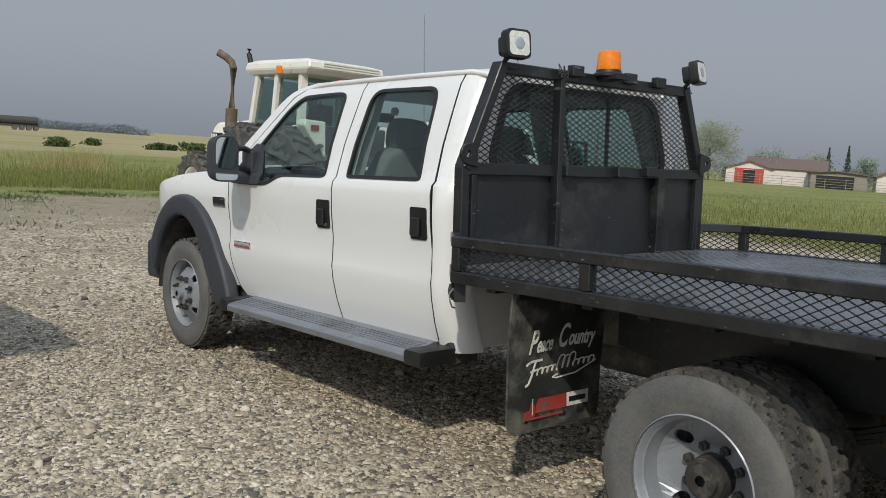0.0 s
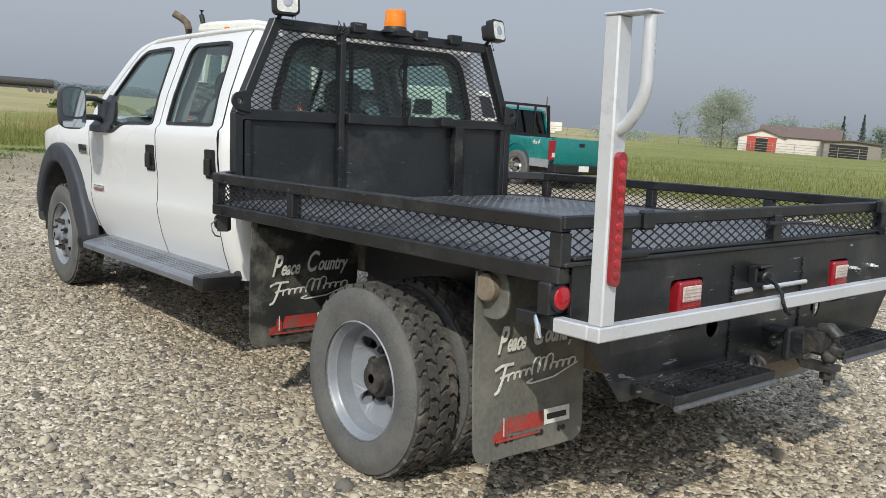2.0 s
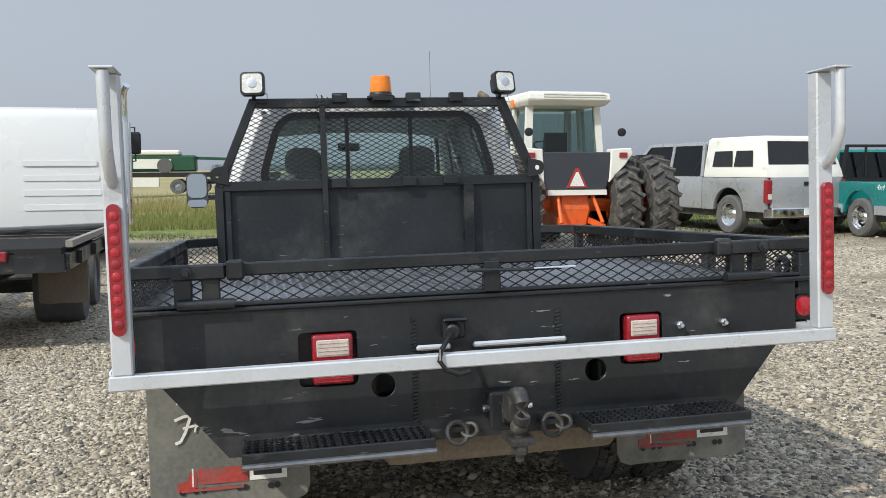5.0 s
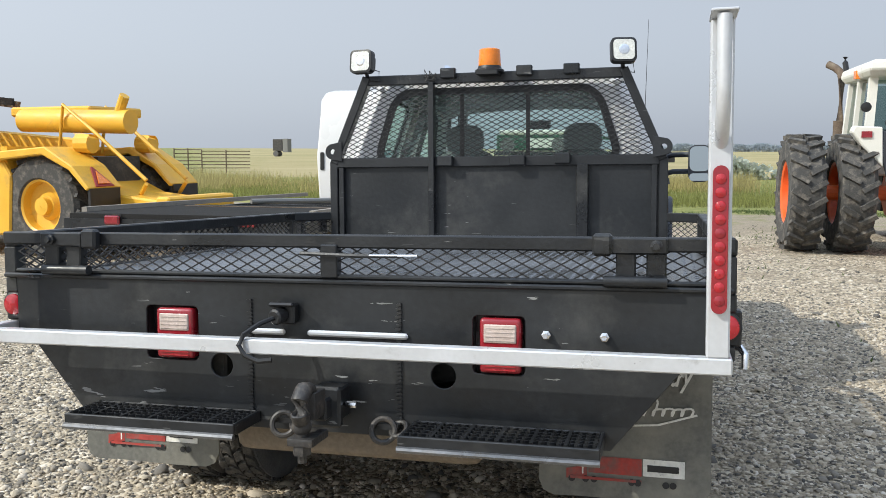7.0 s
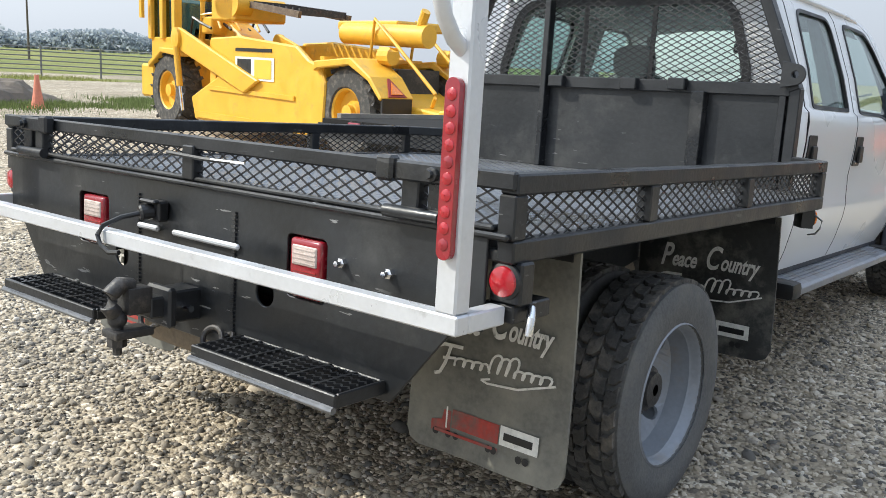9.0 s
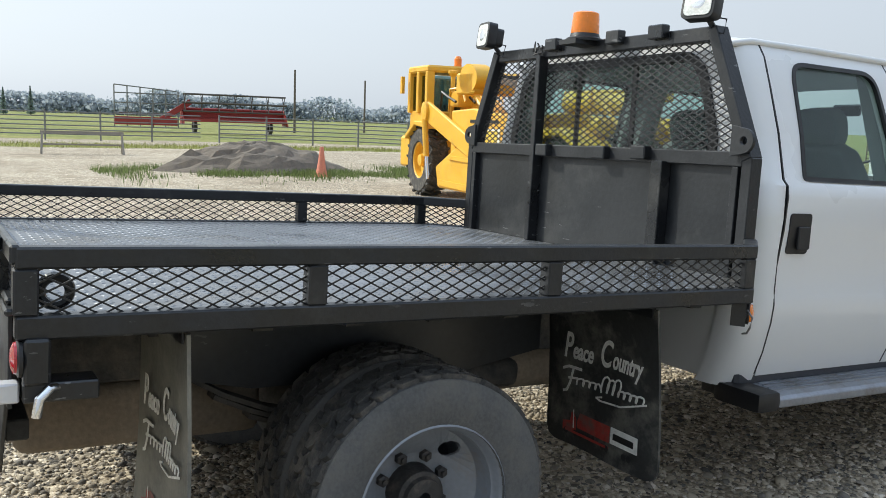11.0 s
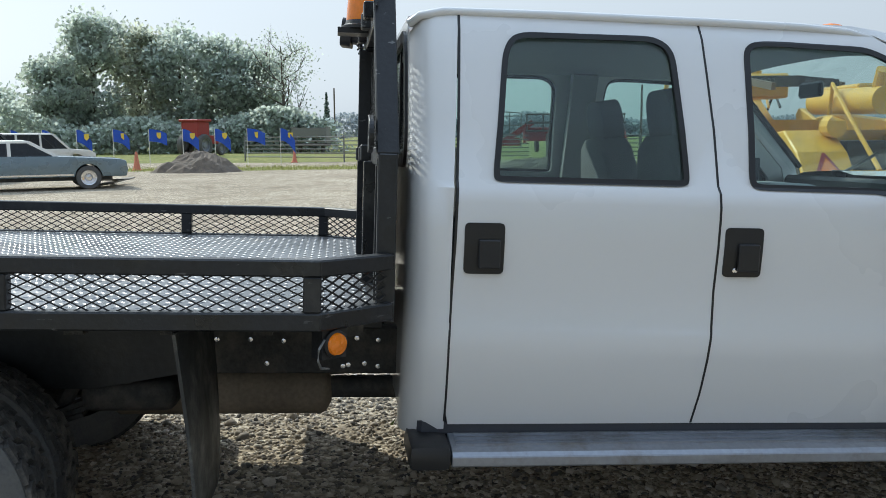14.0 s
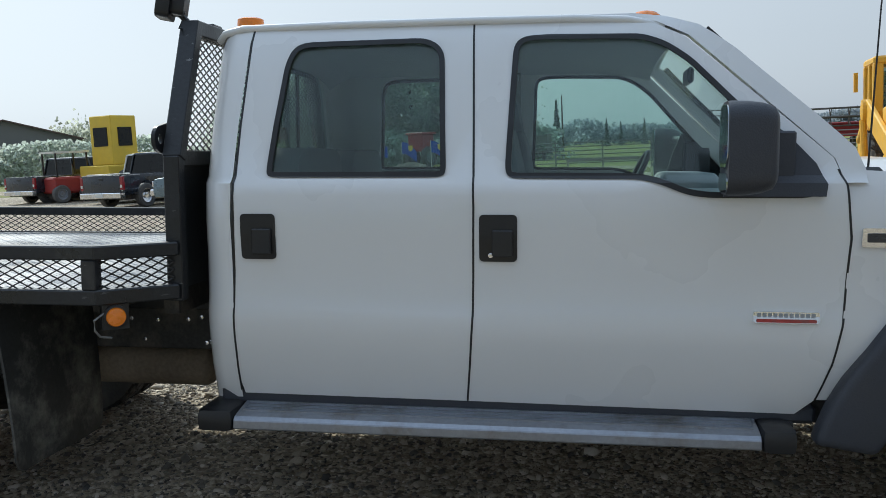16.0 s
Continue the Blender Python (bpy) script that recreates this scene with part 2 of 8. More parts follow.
FLAG = mat("blue_flag_cloth", (0.03, 0.09, 0.45), 0.8, vary=0.12, bump=0.0)
FLAGY = mat("yellow_flag_crest", (0.75, 0.55, 0.08), 0.8, vary=0.1, bump=0.0)
CONE = mat("faded_cone", (0.62, 0.22, 0.14), 0.7, vary=0.2, scale=10, bump=0.0)
SOIL = mat("turned_soil", (0.15, 0.122, 0.094), 0.95, vary=0.45, scale=5, fine=45, bump=0.9)
ROOF = mat("brown_shingles", (0.14, 0.10, 0.085), 0.9, vary=0.25, scale=3, fine=40, bump=0.3)
SIDING = mat("white_barn_siding", (0.66, 0.60, 0.56), 0.8, vary=0.1, scale=2, bump=0.1)
BARNRED = mat("red_barn_door", (0.42, 0.07, 0.05), 0.8, vary=0.15, scale=3, bump=0.1)
BARK = mat("bark", (0.12, 0.10, 0.08), 0.95, vary=0.3, scale=6, bump=0.5)


# ---- mesh helpers ----
def part(name, bm, material, parent=None, label="", bevel=0.0, smooth=False, seg=1):
    """Link a bmesh as one mesh object, under a thing or a part where one is given."""
    bmesh.ops.recalc_face_normals(bm, faces=bm.faces)
    if bevel:
        sharp = [e for e in bm.edges if len(e.link_faces) == 2 and e.calc_face_angle(0) > 0.6]
        if sharp:
            bmesh.ops.bevel(bm, geom=sharp, offset=bevel, segments=seg, profile=0.6, affect="EDGES", clamp_overlap=True)
    me = bpy.data.meshes.new(name)
    bm.to_mesh(me)
    bm.free()
    if smooth:
        me.shade_smooth()
        me.set_sharp_from_angle(angle=radians(38))
    me.materials.append(material)
    ob = new(name, me)
    if parent is not None:
        ob.parent = parent
    if label:
        ob["label"] = label
    return ob


def thing(name, m, label, category, group="", kind=""):
    """An Empty at a thing's base that holds its parts."""
    ob = new(name)
    ob.matrix_world = m
    ob.empty_display_size = 0.2
    return tagged(ob, label, category, group, kind)


def B():
    return bmesh.new()


def box(bm, x0, x1, y0, y1, z0, z1, m=None):
    r = bmesh.ops.create_cube(bm, size=1)
    t = Matrix.Translation(((x0 + x1) / 2, (y0 + y1) / 2, (z0 + z1) / 2)) @ Matrix.Diagonal((abs(x1 - x0), abs(y1 - y0), abs(z1 - z0), 1))
    bmesh.ops.transform(bm, matrix=(m @ t) if m else t, verts=r["verts"])
    return bm


def frame_of(a, b, hint=(0, 0, 1)):
    a, b = Vector(a), Vector(b)
    d = (b - a).normalized()
    s = d.cross(Vector(hint))
    if s.length < 1e-4:
        s = d.cross(Vector((0, 1, 0)))
    s.normalize()
    return a, b, d, s, s.cross(d)


def beam(bm, a, b, w, h, hint=(0, 0, 1)):
    """A square bar from a to b, w across and h along the hint."""
    a, b, d, s, u = frame_of(a, b, hint)
    vs = [bm.verts.new(p + s * (i * w / 2) + u * (j * h / 2)) for p in (a, b) for i, j in ((-1, -1), (1, -1), (1, 1), (-1, 1))]
    for f in ((0, 1, 2, 3), (7, 6, 5, 4), (0, 4, 5, 1), (1, 5, 6, 2), (2, 6, 7, 3), (3, 7, 4, 0)):
        bm.faces.new([vs[i] for i in f])
    return bm


def rod(bm, pts, r, seg=8, r2=None):
    """A round bar through the points, tapering to r2."""
    pts = [Vector(p) for p in pts]
    rings = []
    for k, p in enumerate(pts):
        a, b = pts[max(k - 1, 0)], pts[min(k + 1, len(pts) - 1)]
        _, _, d, s, u = frame_of(a, b)
        rr = r if r2 is None else r + (r2 - r) * k / (len(pts) - 1)
        rings.append([bm.verts.new(p + (s * math.cos(t) + u * math.sin(t)) * rr) for t in (2 * math.pi * i / seg for i in range(seg))])
    for q, w in zip(rings, rings[1:]):
        for i in range(seg):
            bm.faces.new((q[i], q[(i + 1) % seg], w[(i + 1) % seg], w[i]))
    bm.faces.new(rings[0][::-1]), bm.faces.new(rings[-1])
    return bm


def lathe(bm, profile, m, seg=24, closed=True):
    """Turn a profile of (radius, height) round the z axis of m."""
    rings = []
    for r, h in profile:
        rings.append([bm.verts.new(m @ Vector((r * math.cos(t), r * math.sin(t), h))) for t in (2 * math.pi * i / seg for i in range(seg))])
    for q, w in zip(rings, rings[1:]):
        for i in range(seg):
            bm.faces.new((q[i], q[(i + 1) % seg], w[(i + 1) % seg], w[i]))
    if closed:
        bm.faces.new(rings[0][::-1]), bm.faces.new(rings[-1])
    return bm


def fill(bm, loops):
    """Fill an outline, and holes in it, in the xy plane."""
    edges = []
    for loop in loops:
        vs = [bm.verts.new((x, y, 0)) for x, y in loop]
        edges += [bm.edges.new((vs[i], vs[(i + 1) % len(vs)])) for i in range(len(vs))]
    bmesh.ops.triangle_fill(bm, use_beauty=True, use_dissolve=False, edges=edges)
    return bm


def slab(bm, loops, thick, m):
    """A plate with holes, its outline in the xy plane of m, thick along z."""
    t = fill(bmesh.new(), loops)
    r = bmesh.ops.extrude_face_region(t, geom=list(t.faces))
    bmesh.ops.translate(t, vec=(0, 0, thick), verts=[v for v in r["geom"] if isinstance(v, bmesh.types.BMVert)])
    bmesh.ops.transform(t, matrix=m, verts=t.verts)
    me = bpy.data.meshes.new("t")
    t.to_mesh(me)
    t.free()
    bm.from_mesh(me)
    bpy.data.meshes.remove(me)
    return bm


XZ = Matrix(((1, 0, 0, 0), (0, 0, -1, 0), (0, 1, 0, 0), (0, 0, 0, 1)))      # outline in x and z, thick towards -y
YZ = Matrix(((0, 0, 1, 0), (1, 0, 0, 0), (0, 1, 0, 0), (0, 0, 0, 1)))       # outline in y and z, thick towards +x


def circle(cx, cy, r, n=16, ry=None):
    return [(cx + r * math.cos(2 * math.pi * i / n), cy + (ry or r) * math.sin(2 * math.pi * i / n)) for i in range(n)]


def rounded(x0, x1, y0, y1, r, n=3):
    out = []
    for cx, cy, a in ((x1 - r, y1 - r, 0), (x0 + r, y1 - r, 90), (x0 + r, y0 + r, 180), (x1 - r, y0 + r, 270)):
        out += [(cx + r * math.cos(radians(a + 90 * i / n)), cy + r * math.sin(radians(a + 90 * i / n))) for i in range(n + 1)]
    return out


def expanded(bm, w, h, m, cw=0.057, ch=0.0145, s=0.0042, d=0.004, inside=None):
    """Expanded metal: zigzag strands with open diamonds, in the xz plane of m from the origin, w wide and h high."""
    nx, nz = max(2, round(w / cw)), max(1, round(h / ch))
    cw, ch = w / nx, h / nz
    for j in range(nz):
        for i in range(2 * nx):
            za, zb = (0, 1) if (i + j) % 2 == 0 else (1, 0)
            a = Vector((i * cw / 2, 0, (j + za) * ch))
            b = Vector(((i + 1) * cw / 2, 0, (j + zb) * ch))
            if inside and not inside((a.x + b.x) / 2, (a.z + b.z) / 2):
                continue
            n = (b - a).normalized().cross(Vector((0, 1, 0)))
            e = (b - a).normalized() * s * 0.5
            vs = [bm.verts.new(m @ (p + n * k * s / 2 + Vector((0, q * d, 0)))) for p in (a - e, b + e) for k, q in ((-1, -.5), (1, -.5), (1, .5), (-1, .5))]
            for f in ((0, 4, 5, 1), (1, 5, 6, 2), (2, 6, 7, 3), (3, 7, 4, 0)):
                bm.faces.new([vs[t] for t in f])
    return bm


def letters(text, size, parent, material, m, shear=0.0, name="lettering", depth=0.001, bold=0.0):
    cu = bpy.data.curves.new(name, "FONT")
    cu.body, cu.size, cu.shear, cu.extrude, cu.offset = text, size, shear, depth, bold
    tmp = new(name, cu)
    me = bpy.data.meshes.new_from_object(tmp.evaluated_get(bpy.context.evaluated_depsgraph_get()))
    bpy.data.objects.remove(tmp)
    bpy.data.curves.remove(cu)
    me.materials.clear()
    me.materials.append(material)
    ob = new(name, me)
    ob.parent = parent
    ob.matrix_local = m
    return ob


# ---- ground ----
def step(a, b, v):
    t = min(1.0, max(0.0, (v - a) / (b - a)))
    return t * t * (3 - 2 * t)


def ground_z(x, y):
    """The yard: it tilts under the truck, and falls away gently in front of it."""
    near = 0.0192 * x - 0.0163 * y - 0.0035
    far = -0.02 + 0.14 * step(5, 10, x) - 0.17 * step(3, 8, -x) + 0.02 * step(10, 17, -x) - 0.12 * step(18, 32, y)
    off = math.hypot(max(0.0, abs(x) - 1.6), max(0.0, y - 5.4, -2.6 - y))
    return near + (far - near) * step(0.0, 6.5, off)

# ---- the truck: built in its own axes (y forward, x to its right), standing on the tilted yard ----
truck = thing("flatbed_truck", TILT, "white crew cab truck with black steel flatbed and headache rack", "truck")

HW_Z = (0.40, 0.50, 0.56, 0.66, 0.80, 0.88, 0.92, 1.05, 1.20, 1.34, 1.385, 1.41, 1.60, 1.80, 1.92, 1.98, 2.00)
HW_X = (0.86, 0.895, 0.915, 0.945, 0.972, 0.978, 0.972, 0.968, 0.982, 0.986, 0.978, 0.955, 0.905, 0.835, 0.79, 0.755, 0.735)


def hw(z):
    """Half the cab's width at a height."""
    return float(np.interp(z, HW_Z, HW_X))


def skin(loops, side, thick=0.03, off=0.0, cuts=HW_Z):
    """A body panel: an outline in y and z with holes, bent to the cab's flank and given thickness."""
    t = fill(bmesh.new(), loops)
    for z in cuts[1:-1]:
        bmesh.ops.bisect_plane(t, geom=list(t.verts) + list(t.edges) + list(t.faces), plane_co=(0, z, 0), plane_no=(0, 1, 0), dist=1e-5)
    r = bmesh.ops.extrude_face_region(t, geom=list(t.faces))
    inner = {v for v in r["geom"] if isinstance(v, bmesh.types.BMVert)}
    for v in t.verts:
        y, z = v.co.x, v.co.y
        v.co = Vector((side * (hw(z) + off - (thick if v in inner else 0)), y, z))
    return t


def loft(bm, sections):
    """Skin closed rings of equal length, capped at both ends."""
    rings = [[bm.verts.new(p) for p in s] for s in sections]
    n = len(rings[0])
    for q, w in zip(rings, rings[1:]):
        for i in range(n):
            bm.faces.new((q[i], q[(i + 1) % n], w[(i + 1) % n], w[i]))
    bm.faces.new(rings[0][::-1]), bm.faces.new(rings[-1])
    return bm


REAR_DOOR = [(1.825, 0.548), (2.711, 0.545), (2.725, 0.70), (2.738, 0.90), (2.742, 1.30), (2.735, 1.60), (2.72, 1.99), (1.845, 1.985), (1.838, 1.70), (1.828, 1.35), (1.826, 1.22), (1.815, 0.85), (1.815, 0.60)]
FRONT_DOOR = [(2.717, 0.545), (3.90, 0.538), (3.965, 0.60), (4.012, 0.74), (4.04, 0.90), (4.055, 1.20), (4.035, 1.38), (3.996, 1.47), (3.62, 1.80), (3.50, 1.905), (3.38, 1.965), (3.26, 1.985), (2.727, 1.99), (2.741, 1.60), (2.748, 1.30), (2.744, 0.90), (2.731, 0.70)]
REAR_WIN = [(1.955, 1.41), (2.625, 1.41), (2.635, 1.43), (2.612, 1.86), (2.585, 1.90), (2.53, 1.922), (2.06, 1.915), (2.015, 1.895), (1.99, 1.84), (1.948, 1.43)]
FRONT_WIN = [(2.87, 1.405), (3.31, 1.402), (3.39, 1.385), (3.49, 1.348), (3.57, 1.338), (3.90, 1.338), (3.945, 1.355), (3.94, 1.40), (3.66, 1.68), (3.51, 1.83), (3.42, 1.888), (3.33, 1.918), (3.0, 1.925), (2.91, 1.92), (2.875, 1.89), (2.855, 1.43)]


def grown(loop, by):
    """An outline pushed outwards from its middle line."""
    n, out = len(loop), []
    area = sum(loop[i][0] * loop[(i + 1) % n][1] - loop[(i + 1) % n][0] * loop[i][1] for i in range(n))
    for i in range(n):
        (ax, ay), (bx, by_), (cx, cy) = loop[i - 1], loop[i], loop[(i + 1) % n]
        d = Vector((cx - ax, cy - ay)).normalized()
        o = Vector((d.y, -d.x)) * (1 if area > 0 else -1) * by
        out.append((bx + o.x, by_ + o.y))
    return out


def eased(loop, r):
    """An outline with its corners rounded."""
    out, n = [], len(loop)
    for i in range(n):
        a, b, c = (Vector(loop[(i + k) % n]) for k in (-1, 0, 1))
        p = b + (a - b) * min(0.45, r / max(1e-6, (a - b).length))
        q = b + (c - b) * min(0.45, r / max(1e-6, (c - b).length))
        for t in (0, 0.25, 0.5, 0.75, 1):
            v = p * (1 - t) ** 2 + b * 2 * t * (1 - t) + q * t * t
            out.append((v.x, v.y))
    return out


def door(side, outline, window, handle_y, name):
    window = eased(window, 0.04)
    d = part(name, skin([outline, window], side, 0.045), WHITE, truck, smooth=True)
    part("window_seal", skin([grown(window, 0.004), grown(window, -0.016)], side, 0.02, 0.006), TRIM, d)
    g = part("window_pane", skin([grown(window, -0.012)], side, 0.004, -0.006), GLASS, d)
    g.visible_shadow = False
    part("inner_panel", skin([grown([p for p in outline if p[1] < 1.37] + ([(outline[0][0] + 0.01, 1.37)] if outline is REAR_DOOR else [(2.76, 1.36)]), -0.02)], side, 0.04, -0.05), INSIDE, d)
    z0, z1 = 1.105, 1.275
    h = part("door_handle", skin([rounded(handle_y, handle_y + 0.132, z0, z1, 0.015)], side, 0.02, 0.006), TRIM, d, "black recessed paddle door handle")
    bm = B()
    x = side * (hw(1.19) + 0.012)
    box(bm, x - 0.008, x + 0.008, handle_y + 0.045, handle_y + 0.118, z0 + 0.02, z1 - 0.055)
    part("paddle", bm, TRIM, h, bevel=0.004)
    if outline is FRONT_DOOR:
        part("lock", lathe(B(), [(0.009, 0), (0.009, 0.004), (0.005, 0.005)], Matrix.Translation((side * (hw(1.13) + 0.006), handle_y + 0.04, 1.128)) @ Matrix.Rotation(side * math.pi / 2, 4, "Y"), 10), CHROME, h)
    return d


for side in (-1, 1):
    door(side, REAR_DOOR, REAR_WIN, 1.852, "rear_door")
    fd = door(side, FRONT_DOOR, FRONT_WIN, 2.765, "front_door")
    # mirror: sail, two arms, tall shell
    part("mirror_sail", skin([[(3.615, 1.34), (3.955, 1.34), (3.962, 1.38), (3.93, 1.45), (3.84, 1.55), (3.76, 1.61), (3.70, 1.60), (3.66, 1.50)]], side, 0.03, 0.022), PLASTIC, fd)
    bm = B()
    secs = []
    for yy, k in ((3.575, 0.97), (3.59, 1.0), (3.64, 0.98), (3.69, 0.90), (3.725, 0.74), (3.74, 0.45)):
        secs.append([(side * 1.225 + x * k, yy, 1.50 + z * (0.5 + 0.5 * k)) for x, z in rounded(-0.084, 0.084, -0.147, 0.147, 0.06, 6)])
    loft(bm, secs)
    mb = part("mirror_shell", bm, PLASTIC, fd, "black telescoping tow mirror", smooth=True)
    part("mirror_glass", slab(B(), [rounded(-0.074, 0.074, -0.062, 0.135, 0.045, 5)], 0.004, Matrix.Translation((side * 1.225, 3.574, 1.50)) @ XZ), MIRROR, mb)
    part("spot_mirror", slab(B(), [rounded(-0.074, 0.074, -0.136, -0.078, 0.025, 4)], 0.004, Matrix.Translation((side * 1.225, 3.574, 1.50)) @ XZ), MIRROR, mb)
    bm = B()
    for z in (1.44, 1.575):
        rod(bm, [(side * 0.93, 3.80, z - 0.03), (side * 1.03, 3.745, z), (side * 1.20, 3.67, z)], 0.022, 10)
    box(bm, side * 0.93 - 0.05, side * 0.93 + 0.05, 3.72, 3.86, 1.39, 1.56)
    part("mirror_arm", bm, PLASTIC, mb, bevel=0.012)
    # badges on the flank
    part("door_badge", skin([rounded(3.735, 3.955, 0.895, 0.935, 0.006)], side, 0.012, 0.010), CHROME, fd, "chrome door badge with dark bar")
    part("badge_bar", skin([rounded(3.745, 3.945, 0.897, 0.909, 0.004)], side, 0.004, 0.013), DECALR, fd)
    for k in range(11):
        part("badge_stroke", skin([rounded(3.748 + 0.018 * k, 3.761 + 0.018 * k, 0.915, 0.930, 0.002)], side, 0.003, 0.0115), INSIDE, fd)
    # dark strips, proud of the skin, that paint the shade in the gaps between doors, fender and cab corner
    for line in ([(1.812, 0.56), (1.812, 0.85), (1.823, 1.22), (1.825, 1.35), (1.835, 1.70), (1.842, 1.98)],
                 [(2.714, 0.55), (2.728, 0.70), (2.741, 0.90), (2.745, 1.30), (2.738, 1.60), (2.7235, 1.98)],
                 [(3.965, 0.60), (4.012, 0.74), (4.041, 0.90), (4.055, 1.20), (4.036, 1.375), (4.01, 1.43)]):
        part("door_gap_seal", skin([[(y - 0.0038, z) for y, z in line] + [(y + 0.0038, z) for y, z in reversed(line)]], side, 0.012, 0.0014), TRIM, truck)
    # rear corner of the cab, rounded in plan
    bm = B()
    zs = [0.50, 0.56, 0.66, 0.80, 0.88, 0.95, 1.10, 1.25, 1.385, 1.41, 1.6, 1.8, 1.92, 1.985]
    rows = []
    for z in zs:
        w, r = hw(z), 0.13
        lean = 0.02 * (z - 0.5) / 1.5
        y0 = 1.66 + lean
        row = [(w, 1.812 + (0.026 if z > 1.3 else 0.0) * (z - 1.3) / 0.7), (w, y0 + r)]
        row += [(w - r + r * math.cos(radians(a)), y0 + r - r * math.sin(radians(a))) for a in (22, 45, 68, 90)]
        row += [(w - r - 0.03, y0)]
        rows.append([bm.verts.new((side * x, y, z)) for x, y in row])
    for q, p in zip(rows, rows[1:]):
        for i in range(len(q) - 1):
            bm.faces.new((q[i], q[i + 1], p[i + 1], p[i]))
    part("cab_corner", bm, WHITE, truck, smooth=True)
    # sill under the doors
    bm = B()
    box(bm, side * 0.80, side * 0.905, 1.72, 3.98, 0.50, 0.57)
    part("sill", bm, PLASTIC, truck, bevel=0.015)
    bm = B()
    box(bm, side * 0.70, side * 0.90, 1.75, 3.9, 0.44, 0.50)
    part("rocker", bm, DARK, truck)

# cab back with its window, roof, headliner
BACKWIN = [(x * (0.745 - 0.30 * (z - 1.46)) / 0.745, z) for x, z in rounded(-0.745, 0.745, 1.46, 1.925, 0.12, 5)]
part("cab_back", slab(B(), [[(-0.76, 0.52), (0.76, 0.52), (0.85, 0.90), (0.855, 1.38), (0.825, 1.41), (0.63, 1.985), (-0.63, 1.985), (-0.825, 1.41), (-0.855, 1.38), (-0.85, 0.90)], BACKWIN], 0.03, Matrix.Translation((0, 1.705, 0)) @ XZ), WHITE, truck)
g = part("back_window", slab(B(), [grown(BACKWIN, 0.01)], 0.004, Matrix.Translation((0, 1.690, 0)) @ XZ), GLASS, truck, "tinted sliding rear window")
g.visible_shadow = False
part("back_window_seal", slab(B(), [grown(BACKWIN, 0.02), grown(BACKWIN, -0.025)], 0.012, Matrix.Translation((0, 1.676, 0)) @ XZ), TRIM, g)
for x in (-0.2, 0.2):
    part("slider_frame", box(B(), x - 0.012, x + 0.012, 1.683, 1.695, 1.46, 1.90), TRIM, g)


def roof_grid(bm, drop, y0, y1, inset):
    ys = [y0, y0 + 0.015, y0 + 0.05, y0 + 0.11, 2.2, 2.75, 3.2, 3.4, 3.48, y1]
    rows = []
    for y in ys:
        e = max(0.0, 1 - (y - y0) / 0.13) if y < y0 + 0.13 else 0.0
        f = max(0.0, (y - 3.2) / 0.34)
        row = []
        for i in range(-10, 11):
            u = i / 10
            zc = 2.055 - 0.055 * abs(u) ** 2.6 - 0.075 * e ** 2.2 - 0.055 * f ** 1.8 - drop
            if abs(u) > 0.95:
                zc -= 0.012
            row.append(bm.verts.new((u * (0.755 - inset - 0.05 * e ** 3), y, zc)))
        rows.append(row)
    for q, p in zip(rows, rows[1:]):
        for i in range(20):
            bm.faces.new((q[i], q[i + 1], p[i + 1], p[i]))


bm = B()
roof_grid(bm, 0.0, 1.675, 3.55, 0.0)
cab_roof = part("cab_roof", bm, WHITE, truck, smooth=True)
bm = B()
roof_grid(bm, 0.06, 1.72, 3.5, 0.02)
part("headliner", bm, LINER, truck, smooth=True)
for side in (-1, 1):
    part("roof_rail", rod(B(), [(side * 0.700, 1.675, 1.945), (side * 0.730, 1.71, 1.972), (side * 0.748, 1.79, 1.988), (side * 0.750, 2.2, 1.994), (side * 0.750, 2.75, 1.996), (side * 0.750, 3.10, 1.994), (side * 0.748, 3.28, 1.984), (side * 0.742, 3.42, 1.955)], 0.017, 10), WHITE, cab_roof, smooth=True)
for x in (-0.45, -0.2, 0.0, 0.2, 0.45):
    bm = B()
    lathe(bm, [(0.05, 0), (0.048, 0.015), (0.03, 0.034), (0.008, 0.04)], Matrix.Translation((x * 1.15, 3.41 - 0.1 * abs(x), 2.035 - 0.035 * abs(x))) @ Matrix.Diagonal((0.8, 1.4, 1, 1)), 14)
    part("clearance_light", bm, AMBER, cab_roof, "amber cab clearance light", smooth=True)

